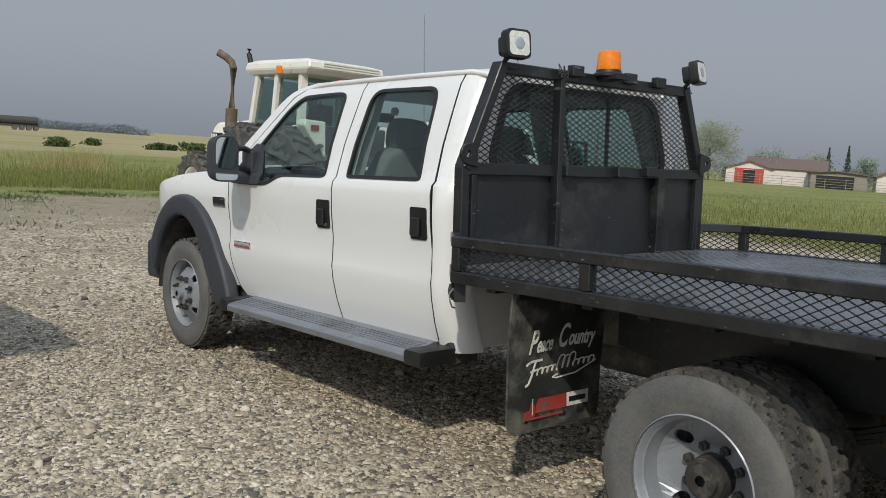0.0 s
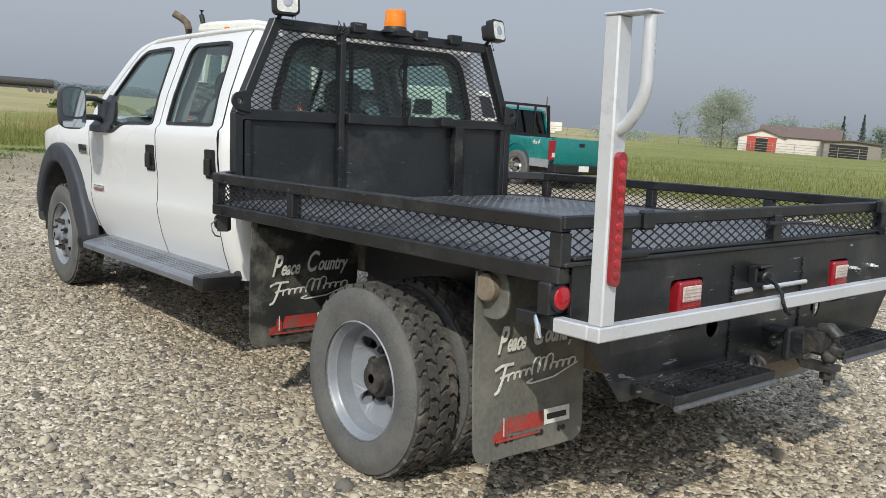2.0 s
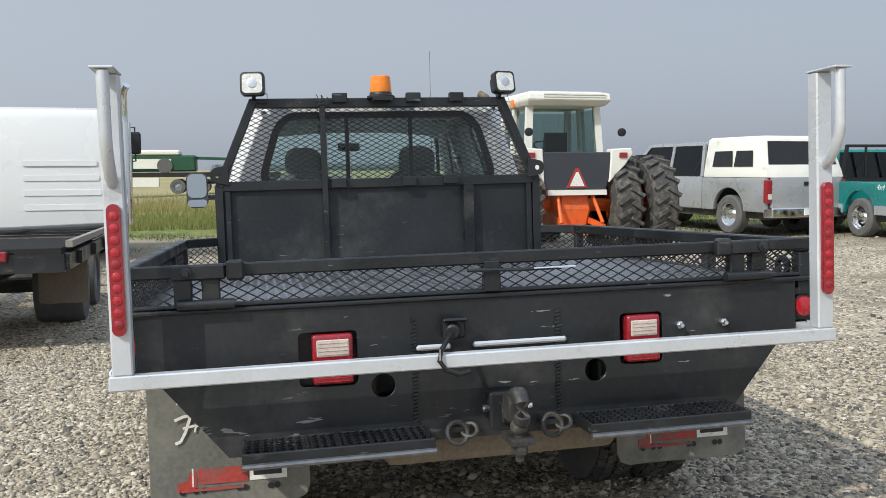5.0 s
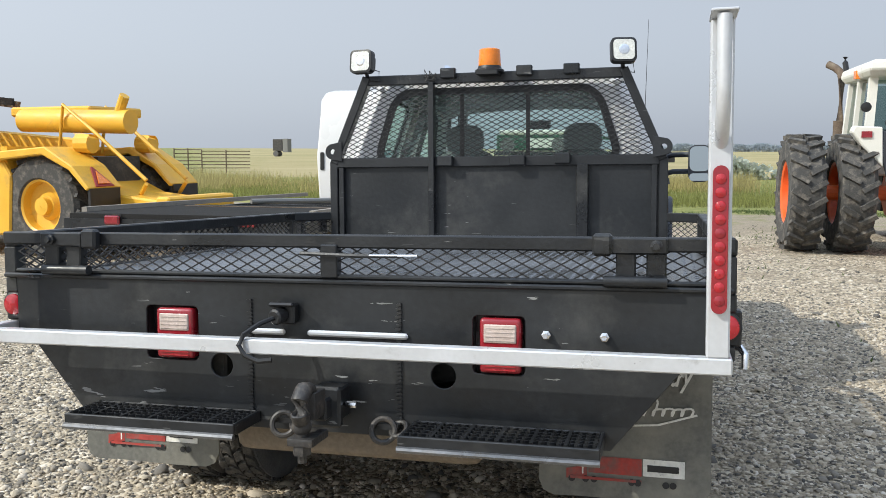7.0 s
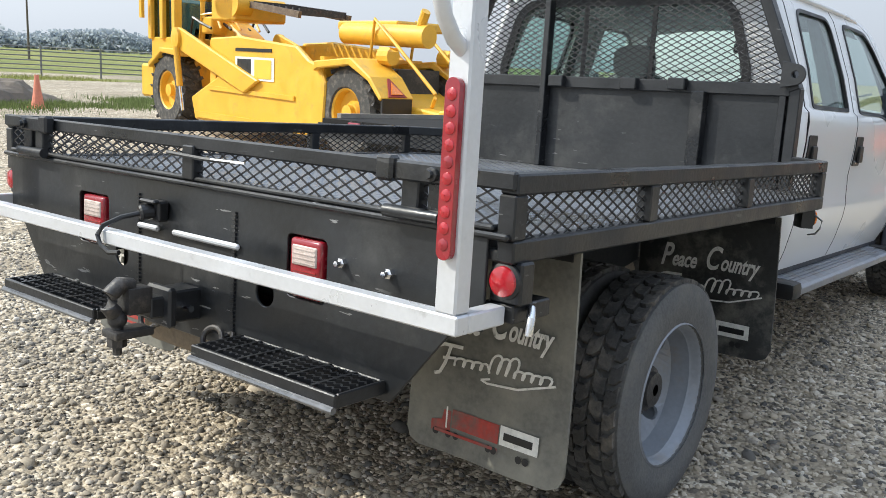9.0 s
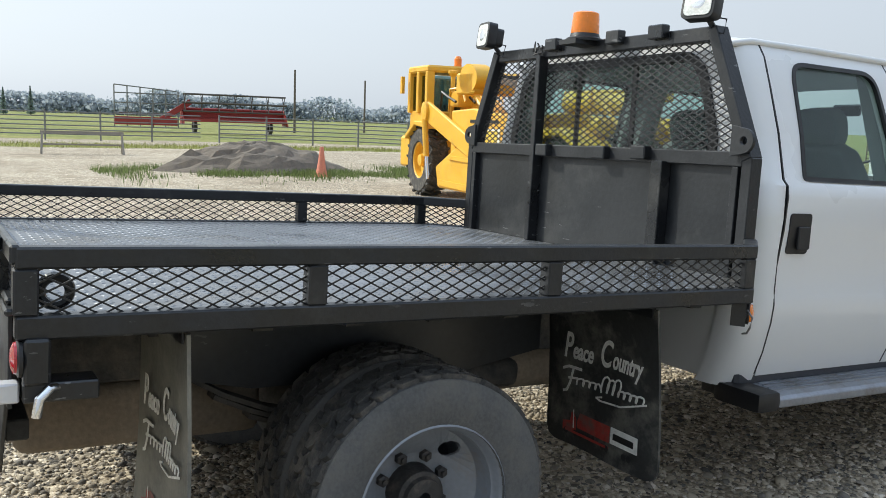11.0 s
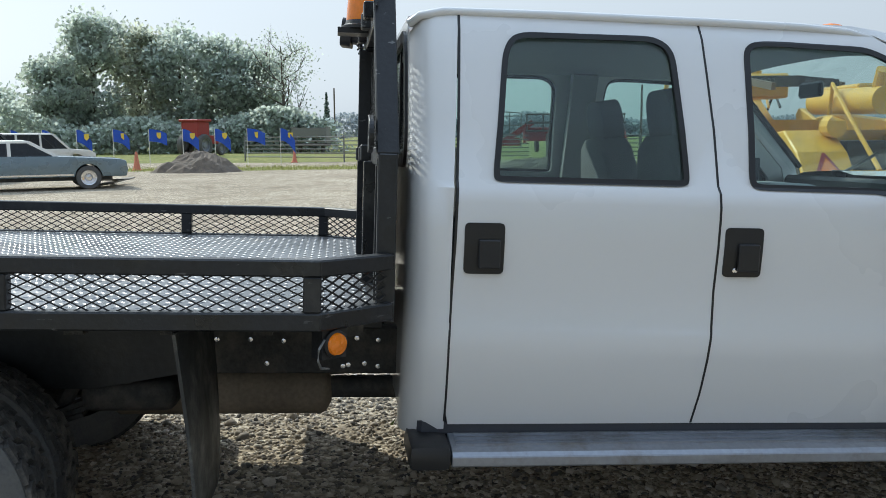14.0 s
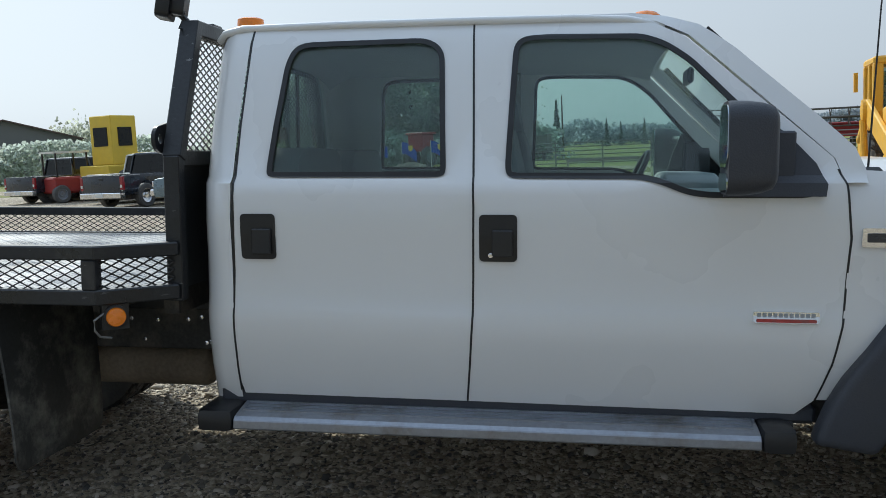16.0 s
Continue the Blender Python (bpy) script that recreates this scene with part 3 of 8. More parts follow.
# windscreen, pillars, cowl
bm = B()
rows = []
for k in range(6):
    f = k / 5
    zz, yy, ww = 1.45 + 0.53 * f, 4.13 - 0.60 * f, 0.83 - 0.125 * f
    rows.append([bm.verts.new((ww * u / 5, yy + 0.10 * (1 - abs(u / 5) ** 2) - 0.1, zz)) for u in range(-5, 6)])
for q, p in zip(rows, rows[1:]):
    for i in range(10):
        bm.faces.new((q[i], q[i + 1], p[i + 1], p[i]))
g = part("windscreen", bm, CLEAR, truck, smooth=True)
g.visible_shadow = False
for side in (-1, 1):
    path = [(0.865, 4.03, 1.45), (0.83, 3.84, 1.63), (0.79, 3.66, 1.80), (0.755, 3.54, 1.915), (0.735, 3.42, 1.975)]
    PILLAR = [(4.035, 1.385), (4.0, 1.468), (3.628, 1.808), (3.508, 1.914), (3.386, 1.974), (3.27, 1.994), (2.5, 1.996), (2.5, 2.012), (3.30, 2.012), (3.42, 1.998), (3.545, 1.958), (3.68, 1.86), (4.07, 1.505), (4.10, 1.43), (4.10, 1.385)]
    part("windscreen_pillar", skin([PILLAR], side, 0.05), WHITE, truck, smooth=True)
    bm = B()
    for a, b in zip(path[:4], path[1:4]):
        beam(bm, (side * (a[0] - 0.03), a[1] + 0.045, a[2] + 0.03), (side * (b[0] - 0.03), b[1] + 0.045, b[2] + 0.03), 0.03, 0.02)
    part("windscreen_seal", bm, TRIM, truck)
bm = B()
box(bm, -0.84, 0.84, 3.98, 4.2, 1.36, 1.435)
part("cowl", bm, TRIM, truck, bevel=0.02)
for x in (-0.5, 0.25):
    part("wiper", box(rod(B(), [(x, 4.12, 1.455), (x + 0.25, 4.05, 1.50), (x + 0.5, 3.98, 1.56)], 0.008, 6), x - 0.02, x + 0.02, 4.08, 4.14, 1.43, 1.47), TRIM, truck)
rod_ob = part("aerial", rod(B(), [(0.80, 4.15, 1.42), (0.80, 4.17, 2.0), (0.82, 4.22, 2.75)], 0.004, 5, 0.0015), TRIM, truck)
bm = B()
rows = []
for y, zc, wtop in ((4.02, 1.45, 0.93), (4.3, 1.455, 0.94), (4.7, 1.44, 0.945), (5.1, 1.41, 0.945), (5.4, 1.365, 0.93), (5.56, 1.31, 0.90), (5.66, 1.22, 0.87)):
    row = []
    for i in range(-8, 9):
        u = i / 8
        z = zc - 0.045 * abs(u) ** 3 + (0.02 if 0.35 < abs(u) < 0.8 else 0)
        row.append(bm.verts.new((u * wtop, y, z)))
    rows.append(row)
for q, p in zip(rows, rows[1:]):
    for i in range(16):
        bm.faces.new((q[i], q[i + 1], p[i + 1], p[i]))
part("hood", bm, WHITE, truck, smooth=True)


def arc(cy, cz, r, a0, a1, n):
    return [(cy + r * math.cos(radians(a0 + (a1 - a0) * i / n)), cz + r * math.sin(radians(a0 + (a1 - a0) * i / n))) for i in range(n + 1)]


ARCH_Y, HUB_Z = 4.92, 0.405
for side in (-1, 1):
    fender = [(3.96, 0.60), (3.985, 0.68), (4.012, 0.76), (4.04, 0.90), (4.054, 1.20), (4.036, 1.375), (4.02, 1.43), (4.7, 1.40), (5.1, 1.37), (5.4, 1.325), (5.57, 1.27), (5.66, 1.18), (5.69, 1.0), (5.69, 0.75)] + arc(ARCH_Y, HUB_Z, 0.68, 30, 160, 14) + [(4.16, 0.60)]
    t = fill(B(), [fender])
    for z in (0.7, 0.8, 0.9, 1.0, 1.1, 1.2, 1.3):
        bmesh.ops.bisect_plane(t, geom=list(t.verts) + list(t.edges) + list(t.faces), plane_co=(0, z, 0), plane_no=(0, 1, 0), dist=1e-5)
    for v in t.verts:
        y, z = v.co.x, v.co.y
        x = hw(min(z, 1.36)) - 0.35 * max(0, y - 5.45) ** 1.3 - (0.045 * max(0, (z - 1.3) / 0.13) ** 1.5)
        v.co = Vector((side * x, y, z))
    fe = part("fender", t, WHITE, truck, smooth=True)
    flare = [(ARCH_Y + (0.80 + 0.13 * step(85, 135, a)) * math.cos(radians(a)), HUB_Z + 0.03 + (0.80 + 0.03 * step(85, 120, a)) * math.sin(radians(a))) for a in range(25, 151, 9)] + [(4.05, 0.74), (3.99, 0.64), (3.94, 0.52), (4.15, 0.49), (4.22, 0.60)] + arc(ARCH_Y, HUB_Z + 0.03, 0.65, 152, 18, 14)
    bm = B()
    slab(bm, [flare], 0.10, Matrix.Translation((0.93 if side > 0 else -1.03, 0, 0)) @ YZ)
    part("wheel_flare", bm, PLASTIC, fe, "charcoal plastic wheel arch flare", bevel=0.03, seg=3, smooth=True)
    bm = B()
    lathe(bm, [(0.66, -0.02), (0.66, 0.42), (0.1, 0.42)], Matrix.Translation((side * 0.95, ARCH_Y, HUB_Z)) @ Matrix.Rotation(-side * math.pi / 2, 4, "Y"), 32, closed=False)
    bmesh.ops.bisect_plane(bm, geom=list(bm.verts) + list(bm.edges) + list(bm.faces), plane_co=(0, 0, 0.5), plane_no=(0, 0, -1), clear_outer=True)
    part("wheel_well", bm, DARK, truck)
    part("fender_badge", skin([rounded(4.085, 4.26, 1.17, 1.235, 0.008)], side, 0.012, 0.010), CHROME, fe)
    bar = part("badge_letters", skin([rounded(4.10, 4.245, 1.187, 1.218, 0.004)], side, 0.004, 0.013), NAVY, fe)
bm = B()
box(bm, -0.80, 0.80, 5.60, 5.68, 0.86, 1.20)
grille = part("grille", bm, CHROME, truck, bevel=0.02)
for k in range(4):
    part("grille_bar", box(B(), -0.46, 0.46, 5.68, 5.70, 0.90 + 0.07 * k, 0.935 + 0.07 * k), TRIM, grille, bevel=0.005)
for side in (-1, 1):
    part("headlight", box(B(), side * 0.52, side * 0.80, 5.66, 5.70, 0.92, 1.18), LENS, truck, bevel=0.02)
part("front_bumper", box(B(), -0.97, 0.97, 5.58, 5.86, 0.55, 0.86), PLASTIC, truck, "black front bumper", bevel=0.05, seg=2)

# inside of the cab
# added dark panels that keep the gap between door and fender from showing through
for side in (-1, 1):
    part("door_post", box(B(), side * 0.80, side * 0.87, 3.86, 4.25, 0.50, 1.33), DARK, truck)
part("cab_floor", box(B(), -0.86, 0.86, 1.72, 4.0, 0.58, 0.64), INSIDE, truck)
part("firewall", box(B(), -0.85, 0.85, 3.95, 4.0, 0.6, 1.36), INSIDE, truck)
bm = B()
box(bm, -0.80, 0.80, 3.58, 4.0, 1.05, 1.33)
box(bm, -0.66, -0.14, 3.52, 3.8, 1.24, 1.40)
dash = part("dashboard", bm, INSIDE, truck, bevel=0.05, seg=3, smooth=True)


def ring(bm, m, R, r, n=28, k=8):
    vs = [[bm.verts.new(m @ Vector(((R + r * math.cos(2 * math.pi * j / k)) * math.cos(2 * math.pi * i / n), (R + r * math.cos(2 * math.pi * j / k)) * math.sin(2 * math.pi * i / n), r * math.sin(2 * math.pi * j / k)))) for j in range(k)] for i in range(n)]
    for i in range(n):
        for j in range(k):
            bm.faces.new((vs[i][j], vs[(i + 1) % n][j], vs[(i + 1) % n][(j + 1) % k], vs[i][(j + 1) % k]))
    return bm


sw = Matrix.Translation((-0.42, 3.38, 1.33)) @ Matrix.Rotation(radians(62), 4, "X")
bm = ring(B(), sw, 0.19, 0.016)
beam(bm, sw @ Vector((-0.19, 0, 0)), sw @ Vector((0.19, 0, 0)), 0.05, 0.025)
beam(bm, sw @ Vector((0, -0.19, 0)), sw @ Vector((0, 0, 0)), 0.05, 0.025)
rod(bm, [(-0.42, 3.38, 1.33), (-0.42, 3.62, 1.20)], 0.04, 8)
part("steering_wheel", bm, TRIM, truck, smooth=True)


def seat(x, y, w, name):
    bm = B()
    slab(bm, [rounded(-w / 2, w / 2, 0.0, 0.46, 0.06, 3)], 0.16, Matrix.Translation((x, y, 0.92)))
    s = part(name, bm, CLOTH, truck, bevel=0.03, seg=2, smooth=True)
    tilt = Matrix.Translation((x, y + 0.03, 1.02)) @ Matrix.Rotation(radians(10), 4, "X")
    bk = [(-w / 2 + 0.03, 0), (w / 2 - 0.03, 0), (w / 2, 0.2), (w / 2 - 0.02, 0.42), (w / 2 - 0.08, 0.56), (w / 2 - 0.16, 0.60), (-w / 2 + 0.16, 0.60), (-w / 2 + 0.08, 0.56), (-w / 2 + 0.02, 0.42), (-w / 2, 0.2)]
    part("seat_back", slab(B(), [bk], 0.15, tilt @ XZ), CLOTH, s, bevel=0.04, seg=3, smooth=True)
    part("headrest", slab(B(), [rounded(-0.13, 0.13, 0.56, 0.78, 0.08, 4)], 0.1, tilt @ Matrix.Translation((0, -0.01, 0)) @ XZ), CLOTH, s, bevel=0.03, seg=2, smooth=True)


seat(-0.42, 2.92, 0.54, "driver_seat")
seat(0.42, 2.92, 0.54, "passenger_seat")
bm = B()
slab(bm, [rounded(-0.72, 0.72, 0.0, 0.45, 0.05, 3)], 0.16, Matrix.Translation((0, 1.95, 0.92)))
bench = part("rear_bench", bm, CLOTH, truck, bevel=0.03, seg=2, smooth=True)
for x in (-0.42, 0.42):
    part("bench_back", slab(B(), [rounded(x - 0.33, x + 0.33, 1.0, 1.52, 0.12, 4)], 0.14, Matrix.Translation((0, 2.0, 0)) @ XZ), CLOTH, bench, bevel=0.04, seg=2, smooth=True)
part("visor_mirror", box(B(), -0.09, 0.09, 3.60, 3.63, 1.80, 1.87), TRIM, truck, bevel=0.01)
for side in (-1, 1):
    part("centre_pillar", beam(B(), (side * 0.86, 2.74, 0.62), (side * 0.86, 2.74, 1.36), 0.08, 0.16, (0, 1, 0)), INSIDE, truck)
    part("centre_pillar", beam(B(), (side * 0.86, 2.74, 1.36), (side * 0.69, 2.74, 1.93), 0.06, 0.13, (0, 1, 0)), INSIDE, truck)

# running boards; the one on the right sits a little further in and lower
for side, back, inn, low in ((-1, 0.0, 0.0, 0.0), (1, -0.015, 0.075, 0.02)):
    bm = B()
    prof = [(0.895, 0.548), (0.93, 0.546), (0.95, 0.540), (1.075, 0.520), (1.105, 0.512), (1.12, 0.50), (1.12, 0.468), (1.108, 0.462), (1.098, 0.485), (0.895, 0.50)]
    loft(bm, [[(side * (x - inn), y, z - low) for x, z in prof] for y in (1.84 + back, 3.78 + back)])
    rb = part("running_board", bm, ALU, truck, "ribbed aluminium running board", bevel=0.003)
    for k in range(5):
        x = 0.965 + 0.025 * k - inn
        z = 0.541 - (x + inn - 0.95) * 0.165 - low
        part("tread_rib", beam(B(), (side * x, 1.86 + back, z + 0.001), (side * x, 3.76 + back, z + 0.001), 0.010, 0.006), ALU, rb)
    for a, b in ((1.695, 1.84), (3.78, 3.90)):
        part("end_cap", box(B(), side * (0.89 - inn), side * (1.130 - inn), a + back, b + back, 0.452 - low, 0.54 - low), TRIM, rb, bevel=0.03, seg=2, smooth=True)
    for y in (2.0, 2.75, 3.5):
        part("board_bracket", box(B(), side * 0.6, side * 1.0, y - 0.03, y + 0.03, 0.46, 0.49), DARK, rb)
    part("board_wall", box(B(), side * 0.885, side * 0.90, 1.75, 3.9, 0.50, 0.56), PLASTIC, rb)

# the cab's true stations along its length, and its true heights
LENGTH_DRAWN, LENGTH_TRUE = (1.0, 1.66, 1.815, 1.955, 2.625, 2.73, 2.86, 3.31, 3.49, 3.735, 3.955, 4.05, 4.26, 4.92, 5.70, 5.90), (1.0, 1.665, 1.811, 1.948, 2.574, 2.672, 2.801, 3.242, 3.40, 3.623, 3.833, 3.917, 4.13, 4.60, 5.17, 5.36)
HEIGHT_DRAWN, HEIGHT_TRUE = (0.40, 0.545, 0.90, 1.105, 1.275, 1.40, 1.92, 1.99, 2.06, 2.8), (0.458, 0.600, 0.926, 1.114, 1.277, 1.40, 1.899, 1.960, 2.022, 2.75)
for ob in truck.children_recursive:
    for v in ob.data.vertices:
        v.co.y = float(np.interp(v.co.y, LENGTH_DRAWN, LENGTH_TRUE))
        if ob.name.split(".")[0] not in {"wheel_flare", "wheel_well", "front_bumper"}:
            v.co.z = float(np.interp(v.co.z, HEIGHT_DRAWN, HEIGHT_TRUE))

AX_F, AX_R, FRONT_Z, REAR_Z = 4.60, 0.188, 0.51, 0.39
# ---- wheels ----
def wheel(x, y, side, dish, name, parent, R=HUB_Z, z=HUB_Z):
    """A truck wheel; dish: how far its disc stands outside the tyre's middle (negative: sunk in)."""
    m = Matrix.Translation((x, y, z)) @ Matrix.Rotation(side * math.pi / 2, 4, "Y")
    w = 0.112
    ty = part(name, lathe(B(), [(0.240, -w * 0.80), (0.270, -w * 0.97), (0.33, -w * 1.04), (0.365, -w * 0.98), (0.385, -w * 0.90), (R - 0.020, -w * 0.84), (R - 0.020, w * 0.84), (0.385, w * 0.90), (0.376, w * 0.955), (0.368, w * 0.96), (0.362, w * 1.0), (0.33, w * 1.04), (0.30, w * 1.03), (0.292, w * 1.012), (0.275, w * 1.0), (0.257, w * 0.955), (0.248, w * 0.93), (0.240, w * 0.80)], m, 56, closed=False), TYRE, parent, smooth=True)
    bm = B()
    n = 34
    for row, (h0, h1, off) in enumerate(((-0.092, -0.052, 0.0), (-0.046, -0.004, 0.5), (0.004, 0.046, 0.0), (0.052, 0.092, 0.5))):
        for i in range(n):
            a = 2 * math.pi * (i + off) / n
            da = 2 * math.pi / n * 0.37
            lo = R - 0.023
            hi = R if 0 < row < 3 else R - 0.004
            sk = 0.35 * da * (1 if row % 2 else -1)
            vs = []
            for r, t in ((lo, 1.06), (hi, 0.94)):
                for aa, hh in ((a - da * t + sk, h0), (a - da * t * 0.55, (h0 + h1) / 2), (a - da * t - sk, h1), (a + da * t - sk, h1), (a + da * t * 1.35, (h0 + h1) / 2), (a + da * t + sk, h0)):
                    vs.append(bm.verts.new(m @ Vector((r * math.cos(aa), r * math.sin(aa), hh))))
            bm.faces.new(vs[6:])
            for k in range(6):
                bm.faces.new((vs[k], vs[(k + 1) % 6], vs[6 + (k + 1) % 6], vs[6 + k]))
    part("tread", bm, TREAD, ty)
    # rim barrel and disc with hand holes
    rm = part("rim", lathe(B(), [(0.246, w * 0.98), (0.251, w * 0.94), (0.243, w * 0.86), (0.236, w * 0.80), (0.233, w * 0.62), (0.226, w * 0.56), (0.224, w * 0.25), (0.214, 0.0), (0.214, -w * 0.8)], m, 48, closed=False), RIM, ty, smooth=True)
    holes = [circle(0.171 * math.cos(a), 0.171 * math.sin(a), 0.030, 14) for a in (radians(45 + 90 * k) for k in range(4))]
    disc = slab(B(), [circle(0, 0, 0.219, 40)] + holes, -0.012, Matrix.Translation((0, 0, dish)))
    for v in disc.verts:
        r = math.hypot(v.co.x, v.co.y)
        v.co.z += (0.055 if dish < 0 else -0.07) * step(0.135, 0.218, r)
    bmesh.ops.transform(disc, matrix=m, verts=disc.verts)
    part("rim_disc", disc, RIM, ty, smooth=False)
    bm = B()
    if dish < 0:
        lathe(bm, [(0.0, dish), (0.086, dish), (0.082, dish + 0.055), (0.078, dish + 0.072), (0.064, dish + 0.075), (0.060, dish + 0.092), (0.02, dish + 0.096)], m, 24, closed=False)
    else:
        lathe(bm, [(0.0, dish), (0.085, dish), (0.08, dish + 0.02), (0.05, dish + 0.03), (0.046, dish + 0.06), (0.02, dish + 0.064)], m, 24, closed=False)
    part("hub", bm, HUB if dish < 0 else RIM, ty, smooth=True)
    for k in range(8):
        a = radians(22.5 + 45 * k)
        p = Vector((0.1125 * math.cos(a), 0.1125 * math.sin(a), dish))
        part("wheel_nut", lathe(B(), [(0.019, 0), (0.019, 0.022), (0.009, 0.026), (0.009, 0.045 if dish > 0 else 0.034)], m @ Matrix.Translation(p), 6), HUB, ty)
    return ty


for side in (-1, 1):
    wheel(side * 0.875, AX_F, side, 0.10, "front_wheel", truck, z=FRONT_Z)
    wheel(side * 1.035, AX_R, side, -0.055, "outer_rear_wheel", truck, z=REAR_Z)
    wheel(side * 0.775, AX_R, side, 0.02, "inner_rear_wheel", truck, z=REAR_Z)

# ---- chassis ----
for x in (-0.43, 0.43):
    part("chassis_rail", box(B(), x - 0.035, x + 0.035, -0.90, 5.15, 0.66, 0.84), DARK, truck, bevel=0.008)
for y in (-0.78, -0.35, 0.3, 0.8, 1.3, 2.2, 3.2):
    part("cross_member", box(B(), -0.395, 0.395, y - 0.05, y + 0.05, 0.70, 0.80), DARK, truck, bevel=0.01)
for y, z in ((AX_R, REAR_Z), (AX_F, FRONT_Z)):
    bm = B()
    rod(bm, [(-0.72, y, z), (-0.3, y, z), (0.3, y, z), (0.72, y, z)], 0.065, 12)
    bmesh.ops.create_uvsphere(bm, u_segments=14, v_segments=8, radius=0.17, matrix=Matrix.Translation((0.0, y, z)))
    part("axle", bm, DARK, truck, smooth=True)
for side in (-1, 1):
    bm = B()
    for k in range(4):
        w = 0.62 - 0.12 * k
        for i in range(8):
            a, b = -w + 2 * w * i / 8, -w + 2 * w * (i + 1) / 8
            za, zb = (0.50 - 0.02 * k + 0.20 * (t / 0.62) ** 2 for t in (a, b))
            beam(bm, (side * 0.52, AX_R + a, za), (side * 0.52, AX_R + b, zb), 0.07, 0.016)
    part("leaf_spring", bm, DARK, truck)
    part("shock_absorber", rod(B(), [(side * 0.50, 0.42, 0.42), (side * 0.47, 0.60, 0.80)], 0.03, 10), DARK, truck)
part("drive_shaft", rod(B(), [(0, 0.3, 0.48), (0, 1.6, 0.60), (0, 2.6, 0.66)], 0.045, 10), DARK, truck)
part("fuel_tank", box(B(), -0.38, 0.47, -0.885, -0.12, 0.45, 0.655), TAN, truck, "dusty rear fuel tank", bevel=0.05, seg=3, smooth=True)
part("muffler", lathe(B(), [(0.045, -0.02), (0.085, 0.0), (0.095, 0.02), (0.095, 0.78), (0.085, 0.80), (0.045, 0.82)], Matrix.Translation((0.27, 0.62, 0.55)) @ Matrix.Rotation(-math.pi / 2, 4, "X"), 24), TAN, truck, "dusty round muffler under the bed", smooth=True)
part("air_tank", box(B(), 0.33, 0.57, 0.56, 0.89, 0.545, 0.655), DARK, truck, "black box tank behind the wheel", bevel=0.045, seg=3, smooth=True)
# bright studs that stand in for daylight through the rail's punched holes
for yy, zz in ((0.72, 0.80), (1.02, 0.79), (1.14, 0.79), (1.26, 0.785), (1.40, 0.79), (1.46, 0.80), (1.53, 0.797), (1.61, 0.79), (1.48, 0.69), (1.50, 0.695), (1.56, 0.70), (1.61, 0.69), (1.20, 0.70)):
    part("rail_bolt", lathe(B(), [(0.009, 0), (0.009, 0.004), (0.002, 0.005)], Matrix.Translation((0.465, yy, zz)) @ Matrix.Rotation(math.pi / 2, 4, "Y"), 8), CHROME, truck)
part("exhaust_pipe", rod(B(), [(0.27, 3.2, 0.56), (0.27, 1.42, 0.56)], 0.045, 12), DARK, truck, smooth=True)
part("tail_pipe", rod(B(), [(0.27, 0.62, 0.55), (0.30, 0.50, 0.62), (0.32, 0.38, 0.72), (0.32, -0.25, 0.74)], 0.042, 12), DARK, truck, smooth=True)
for side in (-1, 1):
    bm = slab(B(), [[(1.10, 0.845), (1.62, 0.845), (1.62, 0.955), (0.60, 0.955), (0.60, 0.90)]], 0.006, Matrix.Translation((side * 0.50, 0, 0)) @ YZ)
    part("subframe_plate", bm, BLACK2, truck)
part("air_reservoir", rod(B(), [(-0.25, 0.75, 0.60), (-0.25, 1.25, 0.60)], 0.11, 16), DARK, truck, smooth=True)
for side in (-1, 1):
    # inner plates that close the bay behind the dual tyres
    part("inner_guard", slab(B(), [[(-0.50, 0.70), (-0.50, 0.885), (0.95, 0.885), (0.95, 0.70), (0.62, 0.64), (-0.20, 0.64)]], 0.008, Matrix.Translation((side * 0.585, 0, 0)) @ YZ), BLACK2, truck)

# ---- flatbed ----
RX, RY0, RY1 = 1.184, -0.935, 1.395
ZB, ZT = (0.970, 1.024), (1.128, 1.177)
part("bed_deck", slab(B(), [[(-1.158, -0.92), (1.158, -0.92), (1.158, RY1), (1.0, 1.585), (-1.0, 1.585), (-1.158, RY1)]], 0.018, Matrix.Translation((0, 0, 1.0))), PLATE, truck, "worn grey checker plate deck")
bm = B()
rng = random.Random(3)
nx, ny = 66, 74
for i in range(nx):
    for j in range(ny):
        x, y = -1.13 + 2.26 * (i + 0.5) / nx, -0.90 + 2.46 * (j + 0.5) / ny
        if abs(x) > 1.13 - 0.7 * max(0.0, y - RY1):
            continue
        a = radians(45 if (i + j) % 2 else -45)
        c, s = math.cos(a), math.sin(a)
        vs = [bm.verts.new((x + c * u - s * v, y + s * u + c * v, z)) for u, v, z in ((-0.014, 0, 1.018), (0, -0.004, 1.018), (0.014, 0, 1.018), (0, 0.004, 1.018), (0, 0, 1.0205))]
        for k in range(4):
            bm.faces.new((vs[k], vs[(k + 1) % 4], vs[4]))
deck_ridges = part("checker_relief", bm, PLATE, truck)
deck_ridges["kind"] = "stuff"
for k in range(9):
    y = -0.85 + 0.295 * k
    part("deck_joist", box(B(), -0.85, 0.85, y - 0.03, y + 0.03, 0.885, 0.999), DARK, truck)
for x in (-0.43, 0.43):
    part("deck_sill", box(B(), x - 0.04, x + 0.04, -0.92, 1.58, 0.84, 0.885), DARK, truck)


